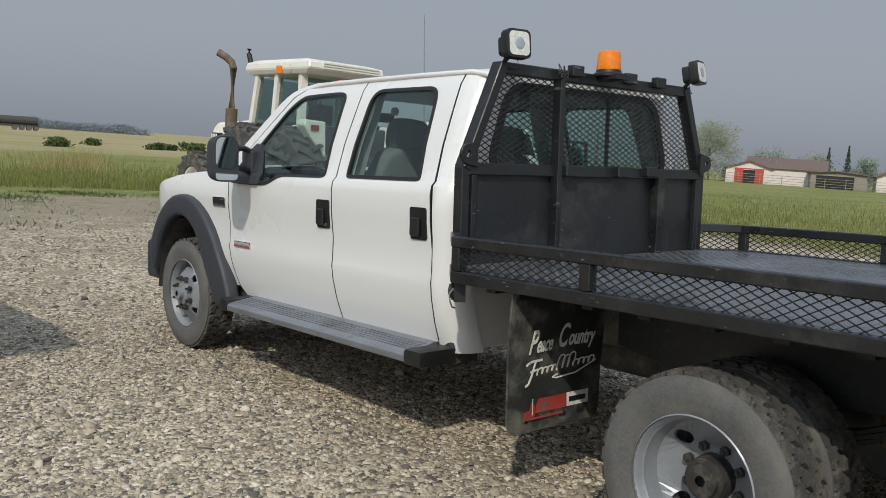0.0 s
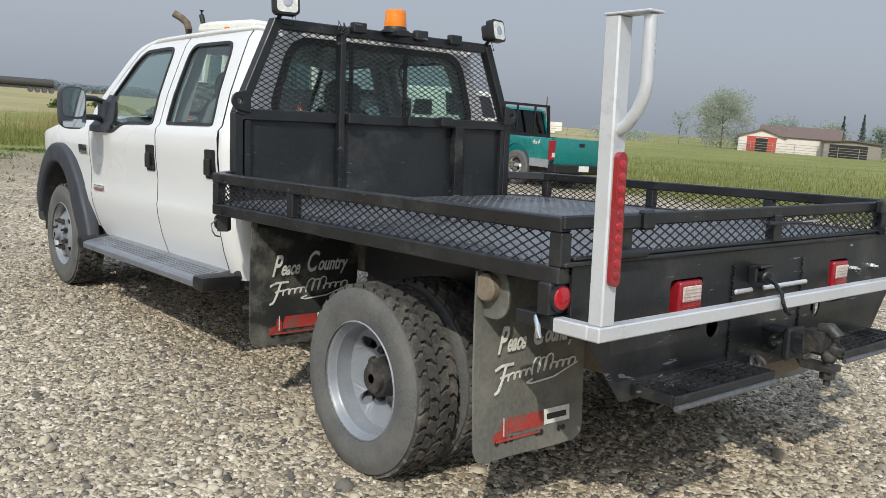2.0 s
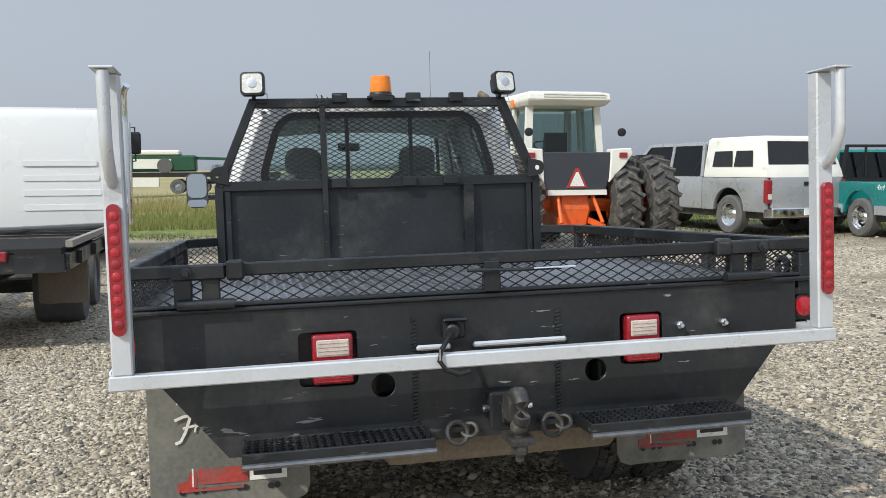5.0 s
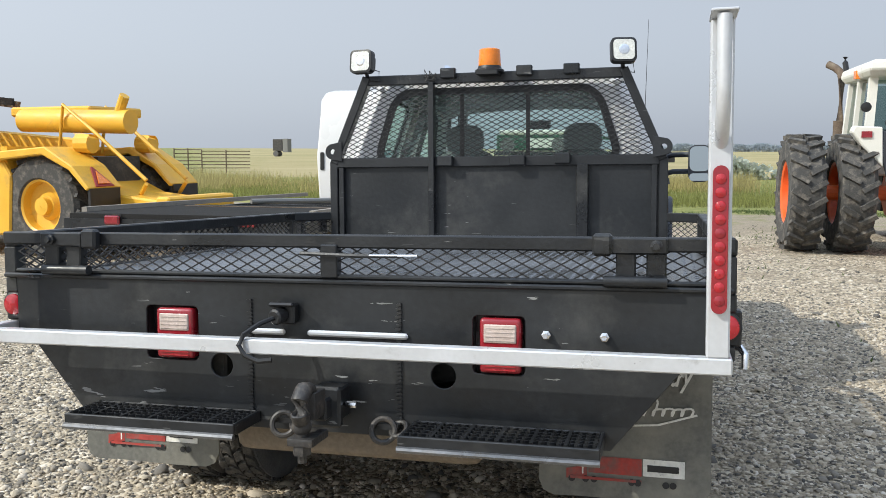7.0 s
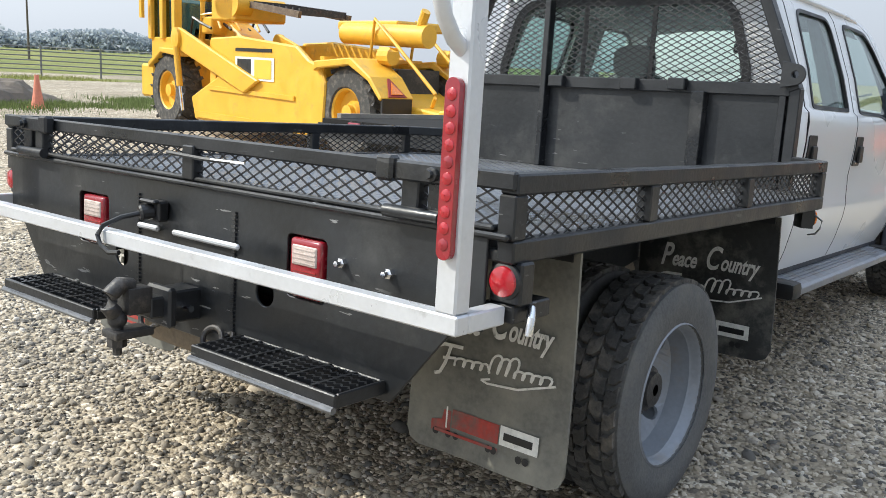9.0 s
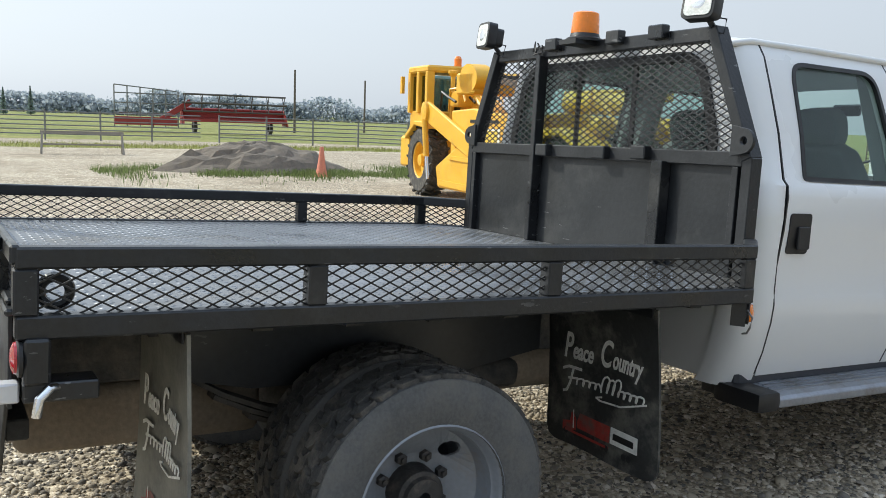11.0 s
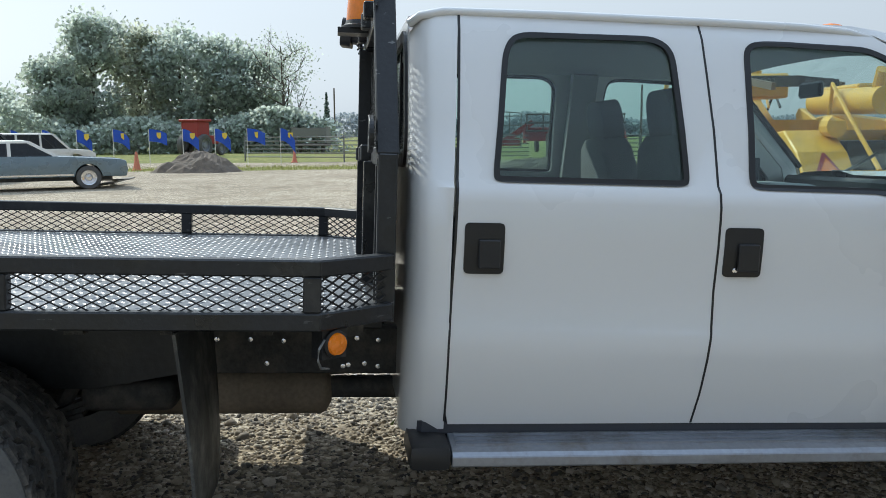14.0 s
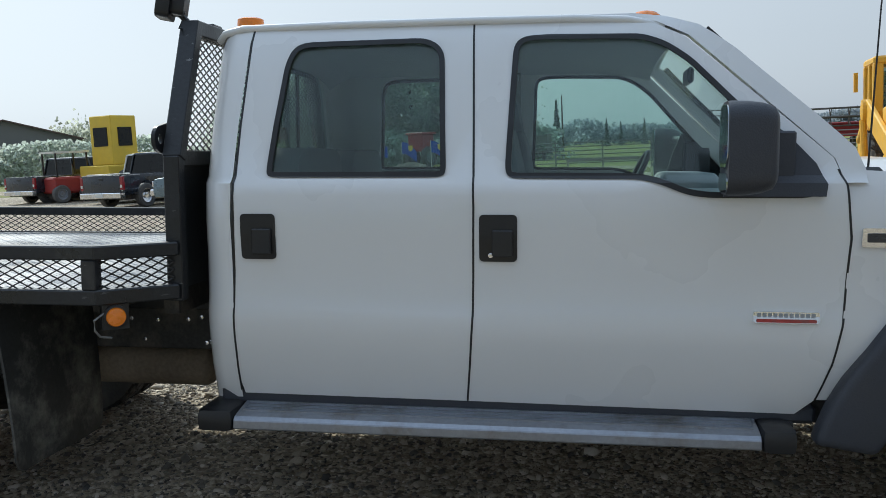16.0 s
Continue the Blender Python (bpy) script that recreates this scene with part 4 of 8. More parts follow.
def side_rail(side):
    pts = [(side * RX, RY0), (side * RX, RY1), (side * 1.008, 1.60)]
    for name, (z0, z1) in (("lower_rail", ZB), ("upper_rail", ZT)):
        bm = B()
        for (ax, ay), (bx, by) in zip(pts, pts[1:]):
            d = Vector((bx - ax, by - ay, 0)).normalized() * 0.012
            beam(bm, Vector((ax, ay, (z0 + z1) / 2)) - d, Vector((bx, by, (z0 + z1) / 2)) + d, 0.05, z1 - z0)
        part(name, bm, BLACK, truck, bevel=0.005)
    for y in ((-0.925, -0.242, 0.523, 1.38) if side > 0 else (-0.925, 0.648, 1.38)):
        part("rail_post", box(B(), side * RX - 0.024, side * RX + 0.024, y - 0.026, y + 0.026, ZB[1], ZT[0]), BLACK, truck, bevel=0.004)
    a = Vector((side * RX, RY0, 1.018))
    m = Matrix.Translation(a) @ Matrix(((0, 1, 0, 0), (1, 0, 0, 0), (0, 0, 1, 0), (0, 0, 0, 1)))
    part("side_mesh", expanded(B(), RY1 - RY0, 0.115, m), MESH, truck, "black expanded metal side mesh")
    d = Vector((side * 1.008 - side * RX, 1.60 - RY1, 0))
    m = Matrix.Translation((side * RX, RY1, 1.018)) @ Matrix(((d.x / d.length, 0, 0, 0), (d.y / d.length, 1, 0, 0), (0, 0, 1, 0), (0, 0, 0, 1)))
    part("corner_mesh", expanded(B(), d.length, 0.115, m), MESH, truck)


side_rail(-1), side_rail(1)
part("tie_ring", ring(B(), Matrix.Translation((1.15, -0.86, 1.07)) @ Matrix.Rotation(math.pi / 2, 4, "Y"), 0.032, 0.012), BLACK, truck)

# rear face: plate with lamp and round openings
def bit(x0, x1, z0, z1, r=0.015):
    return rounded(x0, x1, z0, z1, r, 2)


RPY = -0.955       # outer face of the rear plate
PANEL = [(-1.155, 1.03), (-1.155, 0.80), (-1.085, 0.80), (-0.885, 0.555), (0.865, 0.555), (1.065, 0.80), (1.14, 0.80), (1.14, 1.03)]
part("rear_panel", slab(B(), [PANEL, bit(-0.652, -0.462, 0.765, 0.942), bit(0.456, 0.615, 0.765, 0.942), circle(-0.38, 0.752, 0.039, 24), circle(0.364, 0.752, 0.039, 24)], 0.01, Matrix.Translation((0, RPY + 0.01, 0)) @ XZ), BLACK2, truck, "scuffed black rear plate with lamp openings", bevel=0.002)
part("rear_lip", box(B(), -1.20, 1.20, RPY - 0.012, RPY + 0.035, 1.024, 1.040), BLACK, truck, bevel=0.005)
part("rear_beam", box(B(), -1.208, 1.208, RPY + 0.011, RPY + 0.06, 0.970, 1.0), BLACK, truck, bevel=0.005)
rng = random.Random(5)
for x0 in (-0.275, 0.225):
    bm = B()
    for k in range(33):
        z = 0.565 + 0.0125 * k
        beam(bm, (x0 - 0.008 + rng.uniform(-.003, .003), RPY - 0.003, z), (x0 + 0.008, RPY - 0.003, z + 0.004), 0.009, 0.008)
    part("weld_seam", bm, BLACK, truck)
part("lower_channel", box(B(), -0.70, 0.70, RPY + 0.03, RPY + 0.09, 0.58, 0.64), DARK, truck, bevel=0.005)
for x0, x1 in ((-0.66, -0.455), (0.45, 0.622)):
    bm = box(B(), x0, x1, RPY + 0.045, RPY + 0.055, 0.755, 0.952)
    for a, b in ((x0, x0 + 0.008), (x1 - 0.008, x1)):
        box(bm, a, b, RPY + 0.011, RPY + 0.045, 0.755, 0.952)
    part("lamp_pocket", bm, TRIM, truck)
for x0, x1 in ((-0.610, -0.476), (0.478, 0.604)):
    t = part("tail_lamp", box(B(), x0, x1, RPY - 0.012, RPY + 0.045, 0.770, 0.936), RED, truck, "red combination tail lamp with clear reversing lens", bevel=0.014, seg=3, smooth=True)
    part("reverse_lens", box(B(), x0 + 0.014, x1 - 0.014, RPY - 0.016, RPY - 0.008, 0.862, 0.918), REVLENS, t, bevel=0.003)
    for k in range(4):
        part("reverse_rib", box(B(), x0 + 0.02, x1 - 0.02, RPY - 0.018, RPY - 0.014, 0.869 + 0.0125 * k, 0.872 + 0.0125 * k), REVLENS, t)
    for k in range(7):
        part("lens_rib", box(B(), x0 + 0.016, x1 - 0.016, RPY - 0.0155, RPY - 0.011, 0.780 + 0.011 * k, 0.784 + 0.011 * k), REDLED, t)
# tailgate: rails, posts, hinges, mesh
part("gate_top_rail", box(B(), -1.205, 1.205, RPY - 0.003, RPY + 0.018, 1.138, ZT[1] + 0.004), BLACK, truck, bevel=0.005)
part("gate_bottom_rail", box(B(), -1.155, 1.155, RPY - 0.006, RPY + 0.03, 1.041, 1.056), BLACK, truck, bevel=0.005)
for x in (-1.003, -0.918, 0.0, 0.905, 0.99):
    part("gate_post", box(B(), x - 0.028, x + 0.028, RPY - 0.012, RPY + 0.03, 1.045, 1.15), BLACK, truck, bevel=0.004)
for s in (-1, 1):
    x = s * 0.945
    part("hinge_plate", box(B(), x - 0.09, x + 0.075, RPY - 0.028, RPY - 0.004, 1.132, 1.182), BLACK, truck, bevel=0.006)
    part("hinge_clamp", box(B(), x - s * 0.105 - 0.028, x - s * 0.105 + 0.028, RPY - 0.042, RPY - 0.004, 1.128, 1.192), BLACK, truck, bevel=0.008)
    part("hinge_bolt", lathe(B(), [(0.018, 0), (0.018, 0.01), (0.011, 0.012), (0.01, 0.022)], Matrix.Translation((x + s * 0.045, RPY - 0.028, 1.157)) @ Matrix.Rotation(math.pi / 2, 4, "X"), 8), BLACK, truck)
    part("latch_bar", rod(B(), [(x - s * 0.10, RPY - 0.030, 1.056), (x + s * 0.075, RPY - 0.030, 1.056)], 0.017, 12), BLACK, truck, smooth=True)
part("tailgate_mesh", expanded(B(), 2.30, 0.092, Matrix.Translation((-1.15, RPY + 0.012, 1.052))), MESH, truck, "black expanded metal tailgate mesh")
part("gate_handle", rod(B(), [(-0.09, RPY - 0.02, 1.122), (0.10, RPY - 0.026, 1.117), (0.24, RPY - 0.02, 1.118)], 0.007, 6), BLACK, truck)
part("handle_rod", rod(B(), [(0.14, RPY - 0.028, 1.119), (0.29, RPY - 0.022, 1.120)], 0.004, 6), CHROME, truck)
# bolts, conduit, trailer plug and lead
for x in (0.678, 0.847):
    part("panel_bolt", lathe(B(), [(0.015, 0), (0.014, 0.012), (0.008, 0.014), (0.008, 0.03)], Matrix.Translation((x, RPY, 0.892)) @ Matrix.Rotation(math.pi / 2, 4, "X"), 6), CHROME, truck)
for a, b in ((-0.268, -0.150), (-0.075, 0.255)):
    part("conduit", box(B(), a, b, RPY - 0.016, RPY - 0.0005, 0.861, 0.880), SILVER, truck, "scuffed light conduit strip", bevel=0.006)
bm = B()
box(bm, -0.180, -0.105, RPY - 0.040, RPY - 0.001, 0.900, 0.965)
rod(bm, [(-0.145, RPY - 0.03, 0.932), (-0.158, RPY - 0.075, 0.925)], 0.026, 14)
box(bm, -0.185, -0.10, RPY - 0.062, RPY - 0.035, 0.957, 0.970)
sock = part("trailer_socket", bm, TRIM, truck, bevel=0.006)
part("plug_lead", rod(B(), [(-0.158, RPY - 0.07, 0.925), (-0.185, RPY - 0.12, 0.912), (-0.215, RPY - 0.165, 0.885), (-0.225, RPY - 0.178, 0.855), (-0.205, RPY - 0.180, 0.825), (-0.165, RPY - 0.175, 0.808), (-0.125, RPY - 0.165, 0.812)], 0.008, 8), TRIM, sock, smooth=True)
# light bar, posts with pipe loops and lamp strips
BY = -1.118       # outer face of the bar
bm = B()
box(bm, -1.213, 1.190, BY, BY + 0.046, 0.826, 0.871)
box(bm, -1.213, -1.167, BY + 0.046, -0.935, 0.826, 0.871)
box(bm, 1.144, 1.190, BY + 0.046, -0.935, 0.826, 0.871)
part("rear_bar", bm, SILVER, truck, "silver painted square tube rear bar", bevel=0.004)
for px in (-1.172, 1.152):
    post = part("light_post", box(B(), px - 0.030, px + 0.030, BY + 0.002, BY + 0.056, 0.871, 1.755), SILVER, truck, "silver square tube light post", bevel=0.005)
    pts = [(px, BY - 0.080, 1.75), (px, BY - 0.080, 1.575), (px, BY - 0.075, 1.54), (px, BY - 0.055, 1.495), (px, BY - 0.022, 1.455), (px, BY + 0.02, 1.43)]
    part("pipe_loop", rod(B(), pts, 0.018, 14), SILVER, post, smooth=True)
    part("post_cap", box(B(), px - 0.033, px + 0.033, BY - 0.102, BY + 0.058, 1.755, 1.762), SILVER, post, bevel=0.002)
    body = part("lamp_strip", slab(B(), [rounded(px - 0.020, px + 0.020, 0.992, 1.378, 0.0195, 5)], 0.018, Matrix.Translation((0, BY + 0.002, 0)) @ XZ), RED, post, "red lamp strip with round lenses", bevel=0.005, smooth=True)
    for k in range(10):
        part("led_lens", lathe(B(), [(0.014, 0), (0.013, 0.002), (0.008, 0.004), (0.001, 0.005)], Matrix.Translation((px, BY - 0.016, 1.026 + 0.0352 * k)) @ Matrix.Rotation(math.pi / 2, 4, "X"), 14, closed=False), REDLED if k % 5 else RED, body, smooth=True)
# steps
SY0, SY1 = -1.138, RPY
for x0, x1 in ((-0.842, -0.245), (0.272, 0.850)):
    bm = B()
    box(bm, x0, x1, SY0, SY0 + 0.014, 0.575, 0.612)
    box(bm, x0, x0 + 0.012, SY0 + 0.014, SY1, 0.575, 0.612)
    box(bm, x1 - 0.012, x1, SY0 + 0.014, SY1, 0.575, 0.612)
    box(bm, x0 + 0.012, x1 - 0.012, SY1 - 0.01, SY1, 0.575, 0.612)
    st = part("step", bm, BLACK, truck, "black steel grating step", bevel=0.003)
    bm = B()
    for k in range(5):
        y = SY0 + 0.036 + 0.030 * k
        pts = [(x0 + 0.012 + (x1 - x0 - 0.024) * i / 44, y + (0.007 if i % 2 else -0.007), 0.604) for i in range(45)]
        for a, b in zip(pts, pts[1:]):
            beam(bm, a, b, 0.005, 0.020)
    part("grating", bm, BLACK, st)
    for k in range(1, 6):
        x = x0 + (x1 - x0) * k / 6
        part("grating_bar", box(B(), x - 0.005, x + 0.005, SY0 + 0.014, SY1 - 0.01, 0.590, 0.614), BLACK, st)
    part("step_edge", rod(B(), [(x0, SY0 - 0.002, 0.573), (x1, SY0 - 0.002, 0.573)], 0.010, 8), PLATE, st)
# hitch, ball, chain loops
HX = 0.012
hit = part("hitch_receiver", box(box(B(), HX - 0.05, HX + 0.05, -1.06, -0.82, 0.615, 0.715), HX - 0.035, HX + 0.035, -1.12, -1.05, 0.635, 0.70), BLACK, truck, bevel=0.006)
part("receiver_collar", box(B(), HX - 0.062, HX + 0.062, -1.075, -1.045, 0.603, 0.727), BLACK, hit, bevel=0.008)
part("hitch_pin", rod(B(), [(HX - 0.075, -1.02, 0.665), (HX + 0.095, -1.02, 0.665)], 0.011, 8), CHROME, hit)
bm = B()
box(bm, HX - 0.032, HX + 0.032, -1.19, -1.11, 0.655, 0.735)
rod(bm, [(HX, -1.16, 0.735), (HX, -1.20, 0.745), (HX, -1.23, 0.72), (HX, -1.235, 0.685), (HX, -1.215, 0.66)], 0.026, 12)
box(bm, HX - 0.04, HX + 0.04, -1.235, -1.11, 0.588, 0.612)
part("pintle_hook", bm, HUB, hit, "worn pintle hook", bevel=0.006, seg=2, smooth=True)
bm = B()
bmesh.ops.create_uvsphere(bm, u_segments=18, v_segments=12, radius=0.029, matrix=Matrix.Translation((HX - 0.005, -1.205, 0.643)))
rod(bm, [(HX - 0.005, -1.205, 0.63), (HX - 0.005, -1.205, 0.585)], 0.018, 12)
rod(bm, [(HX - 0.005, -1.205, 0.588), (HX - 0.005, -1.205, 0.560)], 0.028, 6)
rod(bm, [(HX - 0.005, -1.205, 0.560), (HX - 0.005, -1.205, 0.535)], 0.014, 8)
part("hitch_ball", bm, HUB, hit, "worn hitch ball", smooth=True)
for x in (-0.145, 0.185):
    m = Matrix.Translation((x, -1.0, 0.585)) @ Matrix.Rotation(0.5, 4, "Y") @ Matrix.Rotation(math.pi / 2 - 0.4, 4, "X")
    part("chain_loop", ring(B(), m, 0.036, 0.009), HUB, hit, smooth=True)
    part("chain_loop", ring(B(), Matrix.Translation((x + 0.045, -0.985, 0.588)) @ Matrix.Rotation(-0.3, 4, "Y") @ Matrix.Rotation(math.pi / 2 - 0.9, 4, "X"), 0.026, 0.008), HUB, hit, smooth=True)
    part("chain_lug", box(B(), x - 0.035, x + 0.045, -0.99, RPY, 0.585, 0.602), BLACK, hit)
# side rear lamps, fuel filler, hooks
for side in (-1, 1):
    part("lamp_bracket", box(B(), side * 1.12, side * 1.208, -0.93, -0.77, 0.828, 0.872), BLACK, truck, bevel=0.004)
    part("lamp_box", box(B(), side * 1.135, side * 1.225, -0.93, -0.875, 0.872, 0.975), BLACK, truck, bevel=0.006)
    lx = side * 1.182
    lamp = part("round_lamp", lathe(B(), [(0.044, 0), (0.044, 0.008), (0.036, 0.012)], Matrix.Translation((lx, -0.931, 0.928)) @ Matrix.Rotation(math.pi / 2, 4, "X"), 24), TRIM, truck)
    part("round_lens", lathe(B(), [(0.037, 0), (0.035, 0.006), (0.02, 0.012), (0.002, 0.014)], Matrix.Translation((lx, -0.942, 0.928)) @ Matrix.Rotation(math.pi / 2, 4, "X"), 24), REDLED, lamp, "round red tail lens", smooth=True)
    part("j_hook", rod(B(), [(side * 1.20, -0.86, 0.86), (side * 1.225, -0.88, 0.862), (side * 1.238, -0.90, 0.845), (side * 1.238, -0.905, 0.805)], 0.011, 10), CHROME, truck, smooth=True)
    mk = part("side_marker", lathe(B(), [(0.042, 0), (0.042, 0.01), (0.03, 0.014)], Matrix.Translation((side * 1.15, 1.445, 0.925)) @ Matrix.Rotation(side * math.pi / 2, 4, "Y"), 20), TRIM, truck)
    lens = part("marker_lens", lathe(B(), [(0.034, 0), (0.031, 0.008), (0.004, 0.014)], Matrix.Translation((side * 1.163, 1.445, 0.925)) @ Matrix.Rotation(side * math.pi / 2, 4, "Y"), 20), AMBER if side > 0 else TRIM, mk, "amber side marker lens" if side > 0 else "", smooth=True)
    wire = part("marker_wire", rod(B(), [(side * 1.155, 1.405, 0.94), (side * 1.175, 1.37, 0.92), (side * 1.17, 1.372, 0.885), (side * 1.16, 1.39, 0.86), (side * 1.145, 1.43, 0.85)], 0.004, 6), GALV, mk)
    brk = part("marker_bracket", box(B(), side * 1.10, side * 1.151, 1.40, 1.49, 0.88, 0.971), BLACK, truck)
    # it faces out of the chamfered corner of the bed
    turn = Matrix.Translation((side * 1.15, 1.445, 0)) @ Matrix.Rotation(side * radians(38), 4, "Z") @ Matrix.Translation((-side * 1.15, -1.445, 0))
    for ob in (mk, lens, wire, brk):
        ob.data.transform(turn)
bm = B()
slab(bm, [rounded(-0.085, 0.085, -0.09, 0.09, 0.07, 5)], 0.012, Matrix.Translation((-1.13, -0.585, 0.885)) @ Matrix.Rotation(math.pi, 4, "Z") @ YZ)
fl = part("filler_plate", bm, DUSTYFLAP, truck, "grey round filler plate", bevel=0.003)
part("filler_cap", lathe(B(), [(0.048, 0), (0.048, 0.03), (0.042, 0.036), (0.012, 0.038)], Matrix.Translation((-1.142, -0.585, 0.905)) @ Matrix.Rotation(-math.pi / 2, 4, "Y"), 20), TAN, fl, smooth=True)

# ---- headache rack ----
RYK = 1.60
for side in (-1, 1):
    part("rack_upright", box(B(), side * 0.955, side * 1.005, RYK - 0.03, RYK + 0.03, 0.96, 1.485), BLACK, truck, bevel=0.004)
    bm = B()
    beam(bm, (side * 0.978, RYK, 1.475), (side * 0.758, RYK - 0.01, 1.985), 0.05, 0.07, (0, 1, 0))
    part("rack_slant", bm, BLACK, truck, bevel=0.004)
    lug = slab(B(), [[(0, -0.06), (0.06, -0.05)] + arc(0.06, 0, 0.048, -70, 70, 8) + [(0, 0.06)], circle(0.062, 0, 0.016, 12)], 0.016, Matrix.Identity(4))
    bmesh.ops.transform(lug, matrix=Matrix.Translation((side * 0.92, RYK - 0.045, 1.545)) @ (Matrix.Identity(4) if side > 0 else Matrix.Rotation(math.pi, 4, "Z")) @ XZ, verts=lug.verts)
    part("rack_lug", lug, BLACK, truck, bevel=0.002)
part("rack_top_bar", box(B(), -0.775, 0.775, RYK - 0.035, RYK + 0.025, 1.936, 1.993), BLACK, truck, bevel=0.004)
part("rack_middle_bar", box(B(), -0.96, 0.96, RYK - 0.032, RYK + 0.028, 1.447, 1.505), BLACK, truck, bevel=0.004)
part("rack_plate", box(B(), -0.955, 0.955, RYK - 0.004, RYK + 0.006, 1.0, 1.448), BLACK2, truck, "scuffed black rack plate")
part("rack_bar", box(B(), -0.372, -0.338, RYK - 0.06, RYK - 0.005, 1.02, 1.945), BLACK, truck, bevel=0.003)
part("rack_rib", box(B(), 0.50, 0.565, RYK - 0.06, RYK - 0.005, 1.02, 1.455), BLACK, truck, bevel=0.003)
for x in (-0.93, 0.93):
    part("rack_rib", box(B(), x - 0.015, x + 0.015, RYK - 0.035, RYK - 0.004, 1.02, 1.447), BLACK, truck, bevel=0.002)
for x, z in ((-0.27, 1.478), (0.16, 1.478), (0.42, 1.485), (-0.25, 1.99), (0.20, 1.99), (0.47, 1.99)):
    part("rack_tab", box(B(), x - 0.045, x + 0.045, RYK - 0.07, RYK - 0.025, z - 0.028, z + 0.03), BLACK, truck, bevel=0.005)


def in_rack(u, w):
    x, z = u - 0.98, w + 1.50
    return abs(x) < 0.972 - (z - 1.485) * 0.432


part("rack_mesh", expanded(B(), 1.96, 0.44, Matrix.Translation((-0.98, RYK, 1.50)), inside=in_rack, s=0.0046), MESH, truck, "black expanded metal rack mesh")
# beacon and work lamps
bm = lathe(B(), [(0.085, 0), (0.085, 0.012), (0.07, 0.02), (0.066, 0.035)], Matrix.Translation((0.0, RYK - 0.06, 1.985)), 28)
box(bm, -0.06, 0.06, RYK - 0.16, RYK - 0.036, 1.965, 1.987)
bc = part("beacon_base", bm, TRIM, truck, smooth=True)
part("beacon_dome", lathe(B(), [(0.064, 0), (0.066, 0.01), (0.062, 0.075), (0.060, 0.098), (0.05, 0.104), (0.004, 0.106)], Matrix.Translation((0.0, RYK - 0.06, 2.015)), 28), AMBER, bc, "amber beacon dome", smooth=True)
for x, turn, tilt in ((-0.755, -8, -6), (0.752, 14, -10)):
    m = Matrix.Translation((x, RYK - 0.085, 2.065)) @ Matrix.Rotation(radians(turn), 4, "Z") @ Matrix.Rotation(radians(tilt), 4, "X")
    bm = slab(B(), [rounded(-0.07, 0.07, -0.068, 0.068, 0.025, 4)], 0.05, m @ XZ)
    slab(bm, [rounded(-0.05, 0.05, -0.048, 0.048, 0.02, 4)], 0.05, m @ Matrix.Translation((0, 0.05, 0)) @ XZ)
    wl_ = part("work_lamp", bm, TRIM, truck, "square black work lamp", bevel=0.008, seg=2, smooth=True)
    part("lamp_lens", slab(B(), [rounded(-0.058, 0.058, -0.056, 0.056, 0.022, 4)], 0.006, m @ Matrix.Translation((0, -0.047, 0)) @ XZ), LENS, wl_)
    part("lamp_reflector", lathe(B(), [(0.03, 0), (0.022, 0.002), (0.004, 0.003)], m @ Matrix.Translation((0, -0.0535, 0)) @ Matrix.Rotation(math.pi / 2, 4, "X"), 16), CHROME, wl_)
    part("lamp_stem", rod(B(), [(x, RYK - 0.01, 1.97), (x, RYK - 0.03, 1.99), (x, RYK - 0.07, 2.03)], 0.012, 8), TRIM, wl_)
    part("lamp_wire", rod(B(), [m @ Vector((0.02, 0.05, -0.03)), m @ Vector((0.07, 0.06, -0.04)), m @ Vector((0.075, 0.05, -0.1)), (x + 0.02, RYK - 0.036, 1.965)], 0.0035, 6), TRIM, wl_)
bm = B()
rng = random.Random(8)
pts = [(-0.36 + rng.uniform(-.04, .04), RYK - 0.05 - rng.uniform(0, .02), 1.975 + rng.uniform(-.035, .04)) for _ in range(14)]
rod(bm, pts, 0.004, 5)
part("wire_bundle", bm, HUB, truck)


# ---- mud flaps ----
def script_stroke(put):
    """A joined brush script: a tall first stroke, then loops, tall strokes and one tail, that spell nothing."""
    bm = B()

    def line(pts, w=0.0075):
        for a, b in zip(pts, pts[1:]):
            beam(bm, put(*a, 0.003), put(*b, 0.003), w * 1.05, 0.002, (0, 1, 0))

    line([(-0.225, 0.040), (-0.190, 0.052), (-0.120, 0.048)], 0.010)
    line([(-0.165, 0.048), (-0.185, -0.010), (-0.205, -0.045), (-0.225, -0.050)], 0.010)
    line([(-0.195, 0.006), (-0.145, 0.010)], 0.008)
    x = -0.150
    for k, (up, down) in enumerate(((0.028, 0), (0.026, 0), (0.026, 0), (0.026, -0.05), (0.062, 0), (0.056, 0), (0.064, 0), (0.026, 0), (0.028, 0), (0.026, 0), (0.028, 0))):
        lean = 0.32
        pts = []
        for i in range(9):
            f = i / 8
            z = up * math.sin(math.pi * f) ** 0.8 - 0.016 + (down * max(0.0, f - 0.5) * 2 if down else 0.0) * math.sin(math.pi * f)
            pts.append((x + 0.034 * f - 0.010 * math.sin(2 * math.pi * f) + lean * (z + 0.016), z))
        line(pts, 0.0065)
        x += 0.033
    line([(0.235, -0.012), (0.10, -0.048), (-0.02, -0.052), (-0.045, -0.044), (-0.01, -0.036)], 0.006)
    return bm


